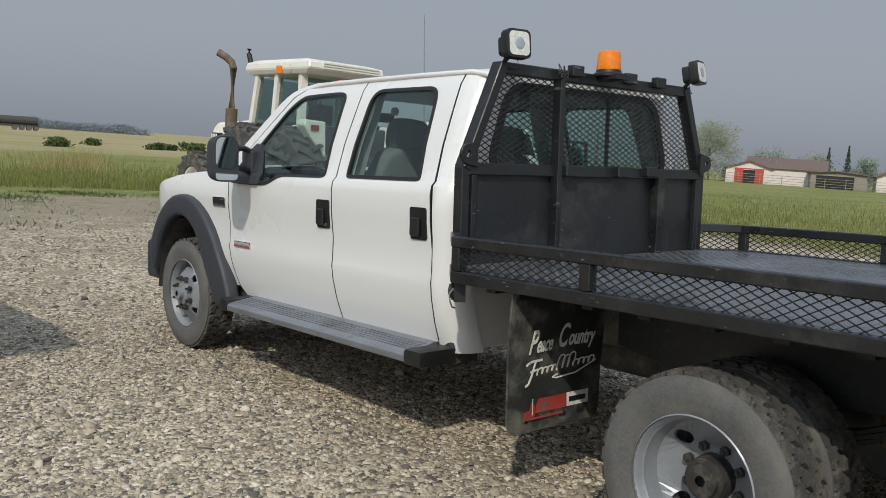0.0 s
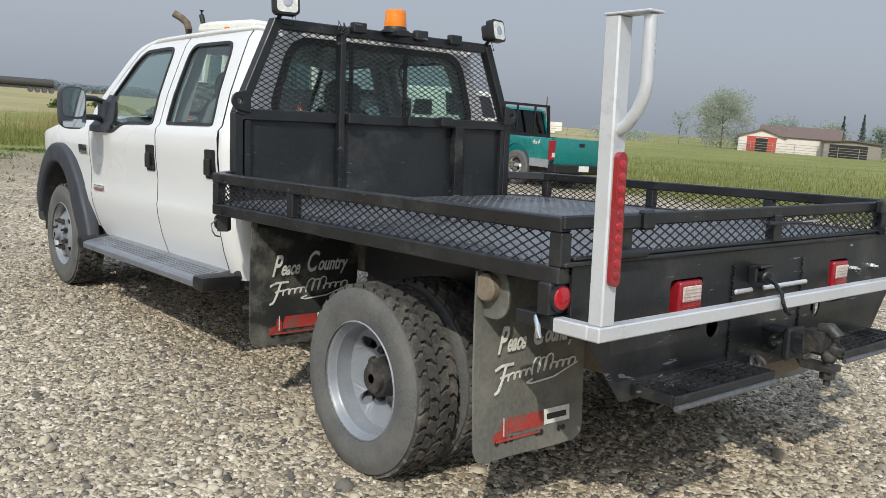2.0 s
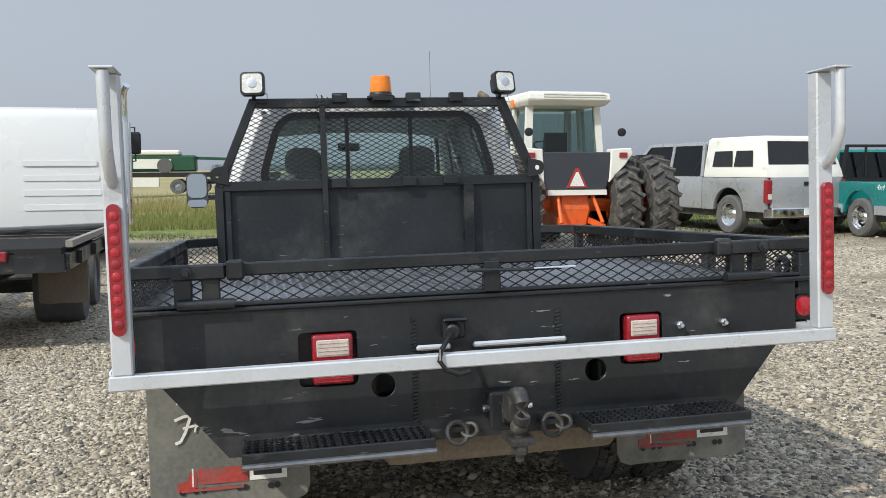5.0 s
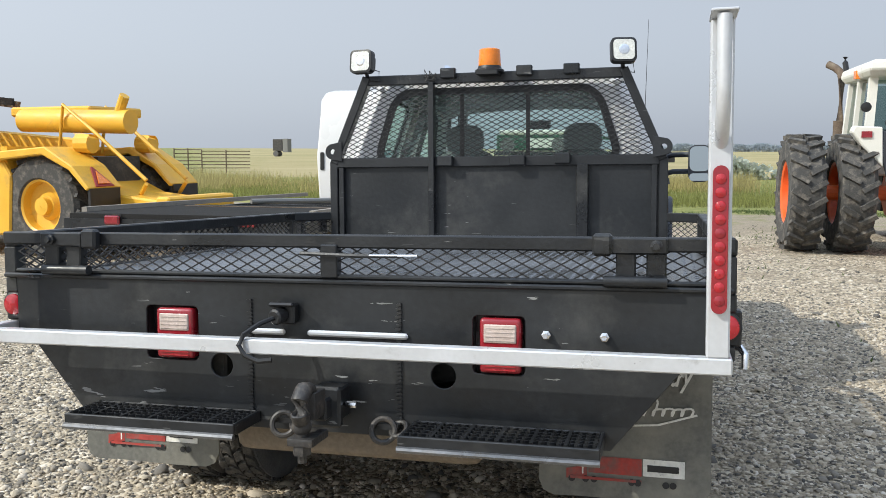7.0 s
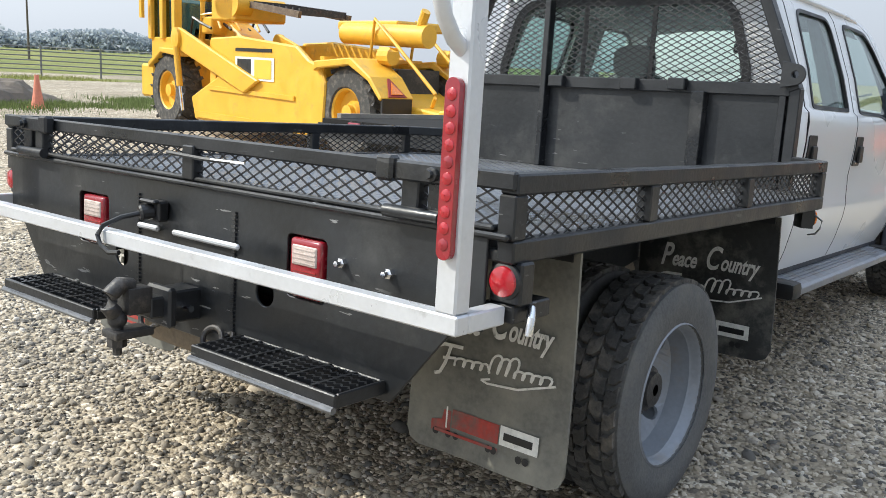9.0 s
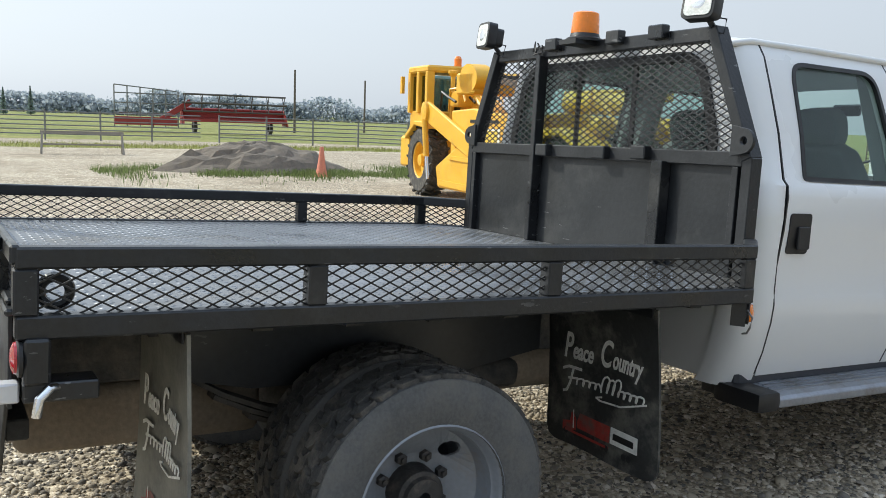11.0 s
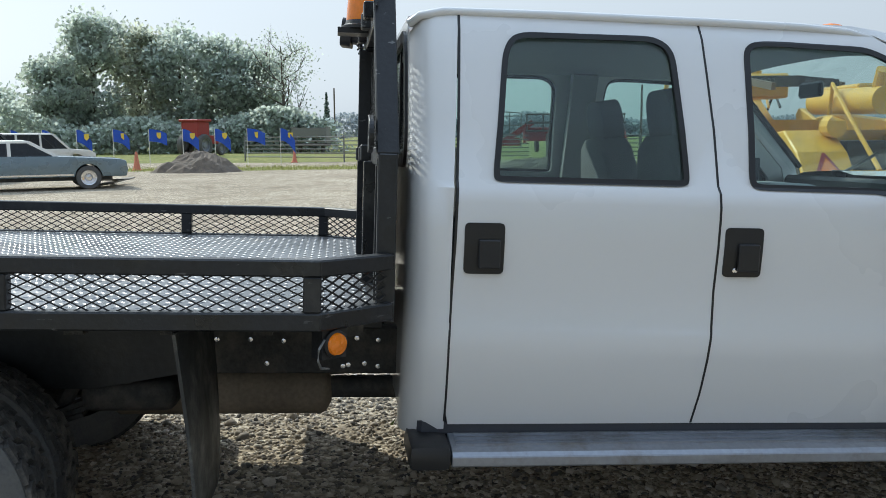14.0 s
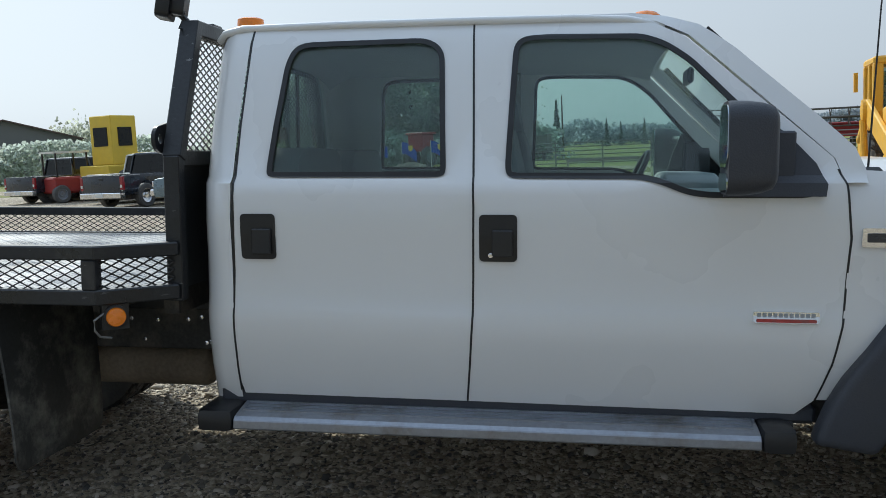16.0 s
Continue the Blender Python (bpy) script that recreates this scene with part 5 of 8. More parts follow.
def flap(x0, x1, y, z0, z1, lean, name, turn=0):
    m = Matrix.Translation(((x0 + x1) / 2, y, z1)) @ Matrix.Rotation(radians(turn), 4, "Z") @ Matrix.Rotation(radians(lean), 4, "X")
    w, h = x1 - x0, z1 - z0
    bm = slab(B(), [[(-w / 2, 0), (-w / 2, -h + 0.05), (-w / 2 + 0.015, -h + 0.015), (-w / 2 + 0.05, -h), (w / 2 - 0.05, -h), (w / 2 - 0.015, -h + 0.015), (w / 2, -h + 0.05), (w / 2, 0)]], 0.01, XZ)
    bmesh.ops.subdivide_edges(bm, edges=[e for e in bm.edges if e.calc_length() > 0.1], cuts=4)
    bmesh.ops.triangulate(bm, faces=bm.faces)

    def bulge(px, pz):
        f = -pz / h
        return 0.018 * math.sin(f * 2.6) + 0.006 * math.sin(px * 14 + f * 3)

    for v in bm.verts:
        v.co.y += bulge(v.co.x, v.co.z)
    bmesh.ops.transform(bm, matrix=m, verts=bm.verts)
    f = part(name, bm, RUBBER if y > 0 else DUSTYFLAP, truck, "dusty black mud flap with white script" if y > 0 else "dusty grey mud flap with white script", smooth=True)
    k = w / 0.61

    def put(px, pz, extra=0.0):
        return m @ Vector((px, -0.0125 - extra + bulge(px, pz), pz))

    # first line of writing: tall capitals, small letters, rising a little
    x, base = -0.20 * k, -h * 0.435
    for text, size, gap in (("P", 0.145, -0.012), ("eace", 0.098, 0.030), ("C", 0.145, -0.010), ("ountry", 0.098, 0.0)):
        ob = letters(text, size * k, f, PAINTW, Matrix.Identity(4), shear=0.40, bold=0.0024)
        wide = max(v.co.x for v in ob.data.vertices) * 0.60
        low = base + 0.045 * (x + 0.2 * k)
        for v in ob.data.vertices:
            px, pz = x + v.co.x * 0.60, low + v.co.y
            v.co = put(px, pz, 0.003 + (0.0015 if v.co.z > 0 else 0.0))
        x += wide + gap * k
    part("script_stroke", script_stroke(lambda px, pz, extra: put((px + 0.02) * k, -h * 0.56 + (pz + 0.06 * px) * k, extra)), PAINTW, f)
    # a small red lorry picture with a pale panel
    zb = -h * 0.885

    def patch(nm, mt, pts, extra=0.001):
        q = B()
        q.faces.new([q.verts.new(put(px * k, zb + pz * k, extra)) for px, pz in pts])
        return part(nm, q, mt, f)

    def quad(ax, bx, az, bz):
        return [(ax, az), (bx, az), (bx, bz), (ax, bz)]

    patch("red_trailer", DECALR, quad(-0.125, 0.065, 0.006, 0.068))
    patch("red_cab", DECALR, [(-0.205, -0.012), (-0.130, -0.012), (-0.130, 0.060), (-0.158, 0.060), (-0.165, 0.025), (-0.205, 0.018)])
    patch("red_chassis", DECALR, quad(-0.205, 0.065, -0.018, -0.008))
    patch("pale_oval", PAINTW, circle(-0.03, 0.037, 0.062, 18, 0.017), 0.0014)
    patch("red_oval", DECALR, circle(-0.03, 0.037, 0.055, 18, 0.012), 0.0018)
    patch("oval_bar", PAINTW, quad(-0.068, 0.008, 0.033, 0.041), 0.0022)
    patch("pale_panel", PAINTW, quad(0.070, 0.215, 0.008, 0.070))
    patch("panel_bar", TRIM, quad(0.085, 0.195, 0.026, 0.050), 0.0014)
    patch("pale_strip", PAINTW, quad(-0.149, -0.143, 0.0, 0.072), 0.0014)
    for q in (-0.185, -0.135, -0.105, 0.030, 0.052, 0.150, 0.175):
        patch("picture_wheel", TRIM, circle(q, -0.018, 0.0125, 10), 0.0022)
    # bolted hanger strip along its upper edge
    part("flap_hanger", beam(B(), m @ Vector((-w / 2 + 0.02, -0.018, -0.012)), m @ Vector((w / 2 - 0.02, -0.018, -0.012)), 0.006, 0.03), BLACK, f)
    return f


flap(-1.175, -0.560, 1.05, 0.345, 0.962, 1, "mud_flap")
flap(0.565, 1.175, 1.00, 0.340, 0.955, 4, "mud_flap")
flap(-1.180, -0.615, -0.55, 0.275, 0.955, -2, "mud_flap")
flap(0.600, 1.165, -0.55, 0.275, 0.955, -1, "mud_flap")

# ---- the ground: one sheet out to the horizon ----
def grassy(x, y):
    """How far a place lies into the grass (0 to 1)."""
    edge = 18.4 + 0.30 * max(0.0, -x - 2.0) + 1.2 * math.sin(x * 0.35) - 0.10 * max(0.0, x)
    ahead = 0.40 * step(-9.0, -3.0, y - edge) + 0.6 * step(-1.5, 1.5, y - edge)
    right = step(11.0, 16.0, x + 0.15 * (y - 8))
    left = step(47.5, 51.8, -x)
    strip = step(38.0, 39.0, -x) * (1 - step(41.8, 42.8, -x)) * 0.7
    track = step(46, 48, y - 0.10 * x) * (1 - step(50.5, 52.5, y - 0.10 * x)) * step(-14, -8, x) * (1 - step(9, 14, x))
    return max(ahead, right, left, strip) * (1 - 0.75 * track)


def dry(x, y):
    """How far a place lies into the stubble and dry fields beyond."""
    r = math.hypot(x, y)
    ang = math.atan2(x, y)
    return step(40, 56, y) * step(-0.75, -0.3, ang) * (1 - 0.75 * step(0.72, 1.0, ang)) * 0.95


def spread(lo, hi, fine_lo, fine_hi, fine, far):
    out = [fine_lo + fine * i for i in range(int((fine_hi - fine_lo) / fine) + 1)]
    d, v = fine, out[-1]
    while v < hi:
        d *= 1.22
        v += d
        out.append(v)
    d, v = fine, out[0]
    while v > lo:
        d *= 1.22
        v -= d
        out.insert(0, v)
    return out


gx = spread(-3200, 3200, -52, 24, 0.6, 3200)
gy = spread(-3200, 3200, -24, 36, 0.6, 3200)
rng = random.Random(11)
verts, attr_g, attr_d = [], [], []
for y in gy:
    for x in gx:
        far = step(25, 60, math.hypot(x, y))
        z = ground_z(x, y) + 0.03 * noise.noise((x * 0.35, y * 0.35, 0)) * step(4, 9, math.hypot(x, y - 2)) + 0.25 * far * noise.noise((x * 0.02, y * 0.02, 4))
        verts.append((x, y, z))
        attr_g.append(grassy(x, y))
        attr_d.append(dry(x, y))
nx_, ny_ = len(gx), len(gy)
faces = [(j * nx_ + i, j * nx_ + i + 1, (j + 1) * nx_ + i + 1, (j + 1) * nx_ + i) for j in range(ny_ - 1) for i in range(nx_ - 1)]
me = bpy.data.meshes.new("ground")
me.from_pydata(verts, [], faces)
me.shade_smooth()
for nm, vals in (("grass", attr_g), ("dry", attr_d)):
    a = me.attributes.new(nm, "FLOAT", "POINT")
    a.data.foreach_set("value", vals)


def ground_material():
    m = bpy.data.materials.new("gravel_and_grass")
    m.use_nodes = True
    n, l = m.node_tree.nodes, m.node_tree.links
    b = n["Principled BSDF"]
    b.inputs["Roughness"].default_value = 0.92
    b.inputs["Specular IOR Level"].default_value = 0.25
    tc = n.new("ShaderNodeTexCoord")

    def tex(kind, scale, detail=4):
        t = n.new(kind)
        t.inputs["Scale"].default_value = scale
        if kind.endswith("Noise"):
            t.inputs["Detail"].default_value = detail
        l.new(tc.outputs["Object"], t.inputs["Vector"])
        return t

    def ramp(src, *stops):
        r = n.new("ShaderNodeValToRGB")
        e = r.color_ramp.elements
        while len(e) < len(stops):
            e.new(0.5)
        for k, (p, c) in enumerate(stops):
            e[k].position, e[k].color = p, (*c, 1)
        l.new(src, r.inputs["Fac"])
        return r.outputs["Color"]

    def mix(fac, a, c, mode="MIX"):
        x = n.new("ShaderNodeMixRGB")
        x.blend_type = mode
        for sock, v in (("Fac", fac), ("Color1", a), ("Color2", c)):
            if hasattr(v, "links") or isinstance(v, bpy.types.NodeSocket):
                l.new(v, x.inputs[sock])
            else:
                x.inputs[sock].default_value = v if isinstance(v, (int, float)) else (*v, 1)
        return x.outputs[0]

    def math_(op, a, c, d=None):
        x = n.new("ShaderNodeMath")
        x.operation = op
        for k, v in enumerate((a, c, d)):
            if v is None:
                continue
            if isinstance(v, bpy.types.NodeSocket):
                l.new(v, x.inputs[k])
            else:
                x.inputs[k].default_value = v
        return x.outputs[0]

    vo = tex("ShaderNodeTexVoronoi", 34)
    vo2 = tex("ShaderNodeTexVoronoi", 80)
    big, mid, fine = tex("ShaderNodeTexNoise", 0.22, 6), tex("ShaderNodeTexNoise", 1.6, 6), tex("ShaderNodeTexNoise", 40, 3)
    sep = n.new("ShaderNodeSeparateColor")
    l.new(vo.outputs["Color"], sep.inputs[0])
    stones = ramp(sep.outputs[0], (0.0, (0.09, 0.082, 0.073)), (0.35, (0.31, 0.262, 0.197)), (0.75, (0.495, 0.425, 0.322)), (1.0, (0.72, 0.65, 0.54)))
    sand = ramp(fine.outputs["Fac"], (0.3, (0.20, 0.165, 0.12)), (0.7, (0.34, 0.285, 0.21)))
    sandy = ramp(mid.outputs["Fac"], (0.50, (0, 0, 0)), (0.66, (1, 1, 1)))
    gravel = mix(math_("MULTIPLY", sandy, 0.75), stones, sand)
    gravel = mix(1.0, gravel, ramp(big.outputs["Fac"], (0.3, (0.80, 0.78, 0.74)), (0.7, (1.12, 1.1, 1.06))), "MULTIPLY")
    gr = ramp(tex("ShaderNodeTexNoise", 3.0, 8).outputs["Fac"], (0.3, (0.13, 0.15, 0.05)), (0.55, (0.21, 0.215, 0.075)), (0.75, (0.31, 0.285, 0.12)))
    gr = mix(1.0, gr, ramp(tex("ShaderNodeTexNoise", 0.12, 8).outputs["Fac"], (0.3, (0.75, 0.85, 0.7)), (0.7, (1.25, 1.15, 1.05))), "MULTIPLY")
    dr = ramp(tex("ShaderNodeTexNoise", 0.05, 8).outputs["Fac"], (0.25, (0.22, 0.22, 0.09)), (0.5, (0.33, 0.28, 0.14)), (0.75, (0.40, 0.33, 0.19)))
    ag, ad = n.new("ShaderNodeAttribute"), n.new("ShaderNodeAttribute")
    ag.attribute_name, ad.attribute_name = "grass", "dry"
    green = mix(ramp(math_("ADD", ad.outputs["Fac"], math_("MULTIPLY_ADD", big.outputs["Fac"], 0.8, -0.4)), (0.35, (0, 0, 0)), (0.65, (1, 1, 1))), gr, dr)
    edge = math_("ADD", ag.outputs["Fac"], math_("MULTIPLY_ADD", mid.outputs["Fac"], 1.0, -0.5))
    edge = math_("ADD", edge, math_("MULTIPLY_ADD", big.outputs["Fac"], 0.5, -0.25))
    fac = ramp(edge, (0.38, (0, 0, 0)), (0.62, (1, 1, 1)))
    bare = ramp(math_("ADD", ag.outputs["Fac"], math_("MULTIPLY_ADD", mid.outputs["Fac"], 0.5, -0.25)), (0.08, (0, 0, 0)), (0.30, (1, 1, 1)))
    gravel = mix(math_("MULTIPLY", bare, 0.8), gravel, sand)
    l.new(mix(fac, gravel, green), b.inputs["Base Color"])
    h = math_("ADD", math_("MULTIPLY", vo.outputs["Distance"], -0.7), math_("MULTIPLY", vo2.outputs["Distance"], -0.25))
    bp = n.new("ShaderNodeBump")
    bp.inputs["Strength"].default_value, bp.inputs["Distance"].default_value = 0.9, 0.02
    l.new(h, bp.inputs["Height"]), l.new(bp.outputs["Normal"], b.inputs["Normal"])
    return m


me.materials.append(ground_material())
ground = tagged(new("ground", me), "tan and grey gravel yard running into green grass and dry fields", "ground", kind="structure")


# ---- loose gravel ----
def stone_material():
    m = bpy.data.materials.new("gravel_stones")
    m.use_nodes = True
    n, l = m.node_tree.nodes, m.node_tree.links
    b = n["Principled BSDF"]
    b.inputs["Roughness"].default_value = 0.85
    b.inputs["Specular IOR Level"].default_value = 0.3
    g = n.new("ShaderNodeNewGeometry")
    r = n.new("ShaderNodeValToRGB")
    e = r.color_ramp.elements
    stops = ((0.0, (0.09, 0.086, 0.08)), (0.2, (0.255, 0.225, 0.185)), (0.5, (0.425, 0.357, 0.262)), (0.75, (0.525, 0.45, 0.338)), (0.9, (0.60, 0.52, 0.412)), (1.0, (0.72, 0.65, 0.55)))
    while len(e) < len(stops):
        e.new(0.5)
    for k, (p, c) in enumerate(stops):
        e[k].position, e[k].color = p, (*c, 1)
    nz = n.new("ShaderNodeTexNoise")
    nz.inputs["Scale"].default_value = 120
    tc = n.new("ShaderNodeTexCoord")
    l.new(tc.outputs["Object"], nz.inputs["Vector"])
    mx = n.new("ShaderNodeMixRGB")
    mx.blend_type = "MULTIPLY"
    mx.inputs["Fac"].default_value = 0.35
    l.new(g.outputs["Random Per Island"], r.inputs["Fac"])
    l.new(r.outputs["Color"], mx.inputs["Color1"]), l.new(nz.outputs["Fac"], mx.inputs["Color2"])
    l.new(mx.outputs[0], b.inputs["Base Color"])
    return m


def gravel(count, seed, region, sizes):
    """Many small chipped stones, half sunk into the yard, in one mesh."""
    rs = np.random.RandomState(seed)
    t = (1 + 5 ** 0.5) / 2
    ico = np.array([(-1, t, 0), (1, t, 0), (-1, -t, 0), (1, -t, 0), (0, -1, t), (0, 1, t), (0, -1, -t), (0, 1, -t), (t, 0, -1), (t, 0, 1), (-t, 0, -1), (-t, 0, 1)], float) / (1 + t * t) ** 0.5
    tri = np.array([(0, 11, 5), (0, 5, 1), (0, 1, 7), (0, 7, 10), (0, 10, 11), (1, 5, 9), (5, 11, 4), (11, 10, 2), (10, 7, 6), (7, 1, 8), (3, 9, 4), (3, 4, 2), (3, 2, 6), (3, 6, 8), (3, 8, 9), (4, 9, 5), (2, 4, 11), (6, 2, 10), (8, 6, 7), (9, 8, 1)])
    tri = tri[ico[tri].mean(1)[:, 2] > -0.45]
    xy = region(rs, count)
    count = len(xy)
    zz = np.array([ground_z(x, y) for x, y in xy])
    size = rs.uniform(sizes[0], sizes[1], count) * (1 + 0.9 * (rs.rand(count) > 0.93))
    v = ico[None] * (1 + rs.uniform(-0.36, 0.36, (count, 12, 1)))
    v = v * (size[:, None, None] * np.stack([np.ones(count), rs.uniform(0.55, 1.0, count), rs.uniform(0.38, 0.68, count)], -1)[:, None, :])
    a, c = rs.uniform(0, 6.283, count), rs.uniform(-0.5, 0.5, count)
    x0, z0 = v[..., 0] * np.cos(c)[:, None] - v[..., 2] * np.sin(c)[:, None], v[..., 0] * np.sin(c)[:, None] + v[..., 2] * np.cos(c)[:, None]
    y0 = v[..., 1]
    out = np.stack([x0 * np.cos(a)[:, None] - y0 * np.sin(a)[:, None] + xy[:, 0, None], x0 * np.sin(a)[:, None] + y0 * np.cos(a)[:, None] + xy[:, 1, None], z0 + (zz + size * 0.18)[:, None]], -1).reshape(-1, 3)
    f = (tri[None] + 12 * np.arange(count)[:, None, None]).reshape(-1)
    gm = bpy.data.meshes.new("gravel")
    gm.vertices.add(len(out))
    gm.vertices.foreach_set("co", out.ravel())
    gm.loops.add(len(f))
    gm.loops.foreach_set("vertex_index", f)
    gm.polygons.add(len(f) // 3)
    gm.polygons.foreach_set("loop_start", np.arange(0, len(f), 3))
    gm.update()
    gm.materials.append(STONES)
    return tagged(new("gravel", gm), "loose tan and grey crushed gravel on the yard", "gravel", kind="stuff")


STONES = stone_material()


def near_truck(rs, n):
    p = np.stack([rs.uniform(-5.2, 4.2, n), rs.uniform(-3.2, 7.5, n)], -1)
    d = np.maximum(0, np.abs(p[:, 0]) - 2.2) + np.maximum(0, p[:, 1] - 4)
    return p[rs.rand(n) < np.exp(-d * 0.38)]


def wider(rs, n):
    p = np.stack([rs.uniform(-13, 11, n), rs.uniform(-2, 15, n)], -1)
    return p[(rs.rand(n) < np.exp(-np.maximum(0, np.hypot(p[:, 0], p[:, 1] - 2) - 5) * 0.22))]


gravel(165000, 1, near_truck, (0.0058, 0.0142))
gravel(36000, 2, wider, (0.011, 0.023))

# ---- other machines and vehicles in the yard; each in its own axes: y forward, x right, z up from its wheels ----
def place(x, y, yaw, dz=0.0):
    return Matrix.Translation((x, y, ground_z(x, y) + dz)) @ Matrix.Rotation(radians(yaw), 4, "Z")


def road_wheel(parent, x, y, R, w, side, rim, name="wheel", rim_r=0.6, hub=None, lugs=0, tyre=None):
    """A plain or lugged wheel under a thing."""
    m = Matrix.Translation((x, y, R)) @ Matrix.Rotation(side * math.pi / 2, 4, "Y")
    r = R * rim_r
    k = R * 0.94 if lugs else R
    t = part(name, lathe(B(), [(r, -w * 0.42), (r * 1.08, -w * 0.5), (k * 0.92, -w * 0.5), (k, -w * 0.36), (k, w * 0.36), (k * 0.92, w * 0.5), (r * 1.08, w * 0.5), (r, w * 0.42)], m, 36, closed=False), tyre or TYRE, parent, smooth=True)
    if lugs:
        bm = B()
        for i in range(lugs):
            for s in (-1, 1):
                a = 2 * math.pi * (i + (0.25 if s > 0 else -0.25)) / lugs
                lean = 0.55 * 2 * math.pi / lugs
                pa = Vector((R * 0.965 * math.cos(a), R * 0.965 * math.sin(a), s * w * 0.02))
                pb = Vector((R * 0.955 * math.cos(a + lean), R * 0.955 * math.sin(a + lean), s * w * 0.49))
                beam(bm, m @ pa, m @ pb, R * 0.075, R * 0.075, m.to_3x3() @ Vector((math.cos(a), math.sin(a), 0)))
        part("tread", bm, TREAD, t)["kind"] = "stuff"
    rm = part("rim", lathe(B(), [(r * 1.02, w * 0.44), (r * 0.94, w * 0.40), (r * 0.90, w * 0.15), (r * 0.55, w * 0.10), (r * 0.42, w * 0.24), (0.01, w * 0.26)], m, 28, closed=False), rim, t, smooth=True)
    if hub:
        part("hub_cap", lathe(B(), [(r * 0.35, w * 0.2), (r * 0.33, w * 0.42), (0.01, w * 0.44)], m, 16, closed=False), hub, t, smooth=True)
    return t


def rect(x, y0, y1, z, x1=None):
    x1 = x if x1 is None else x1
    return [(-x, y0, z), (x, y0, z), (x1, y1, z), (-x1, y1, z)]


def greenhouse(parent, paint, glassm, W, z0, z1, y0, y1, ty0, ty1, inset=0.13, pillars=()):
    """A cab's upper part: roof, corner pillars and panes between them."""
    w0, w1 = W / 2, W / 2 - inset
    part("roof", loft(B(), [rect(w1, ty0, ty1, z1 - 0.06), rect(w1 - 0.02, ty0 + 0.03, ty1 - 0.03, z1), rect(w1 - 0.12, ty0 + 0.12, ty1 - 0.12, z1 + 0.025)]), paint, parent, smooth=True)
    for sx in (-1, 1):
        lines = [(y0, ty0), (y1, ty1)] + list(pillars)
        for a, b in lines:
            part("pillar", beam(B(), (sx * (w0 - 0.03), a, z0), (sx * (w1 - 0.02), b, z1 - 0.04), 0.05, 0.09, (0, 1, 0)), paint, parent)
        ls = sorted(lines)
        for (a, b), (c, d) in zip(ls, ls[1:]):
            bm = B()
            vs = [bm.verts.new(p) for p in ((sx * (w0 - 0.025), a, z0), (sx * (w0 - 0.025), c, z0), (sx * (w1 - 0.015), d, z1 - 0.05), (sx * (w1 - 0.015), b, z1 - 0.05))]
            bm.faces.new(vs)
            part("side_pane", bm, glassm, parent)
    for nm, a, b in (("rear_pane", y0, ty0), ("windscreen", y1, ty1)):
        bm = B()
        vs = [bm.verts.new(p) for p in ((-w0 + 0.06, a, z0), (w0 - 0.06, a, z0), (w1 - 0.05, b, z1 - 0.05), (-w1 + 0.05, b, z1 - 0.05))]
        bm.faces.new(vs)
        part(nm, bm, glassm, parent)


def body_side(outline, arches, W, paint, parent, name="body", bevel=0.06):
    """A car body: a side outline whose lower edge is cut by round wheel arches."""
    y_lo = min(p[1] for p in outline)
    pts = list(outline)
    for cy, r in arches:
        pts += [(cy + r, y_lo)] + arc(cy, y_lo, r, 0, 180, 10)[1:-1] + [(cy - r, y_lo)]
    return part(name, slab(B(), [pts], W, Matrix.Translation((-W / 2, 0, 0)) @ YZ), paint, parent, bevel=bevel, seg=2, smooth=True)


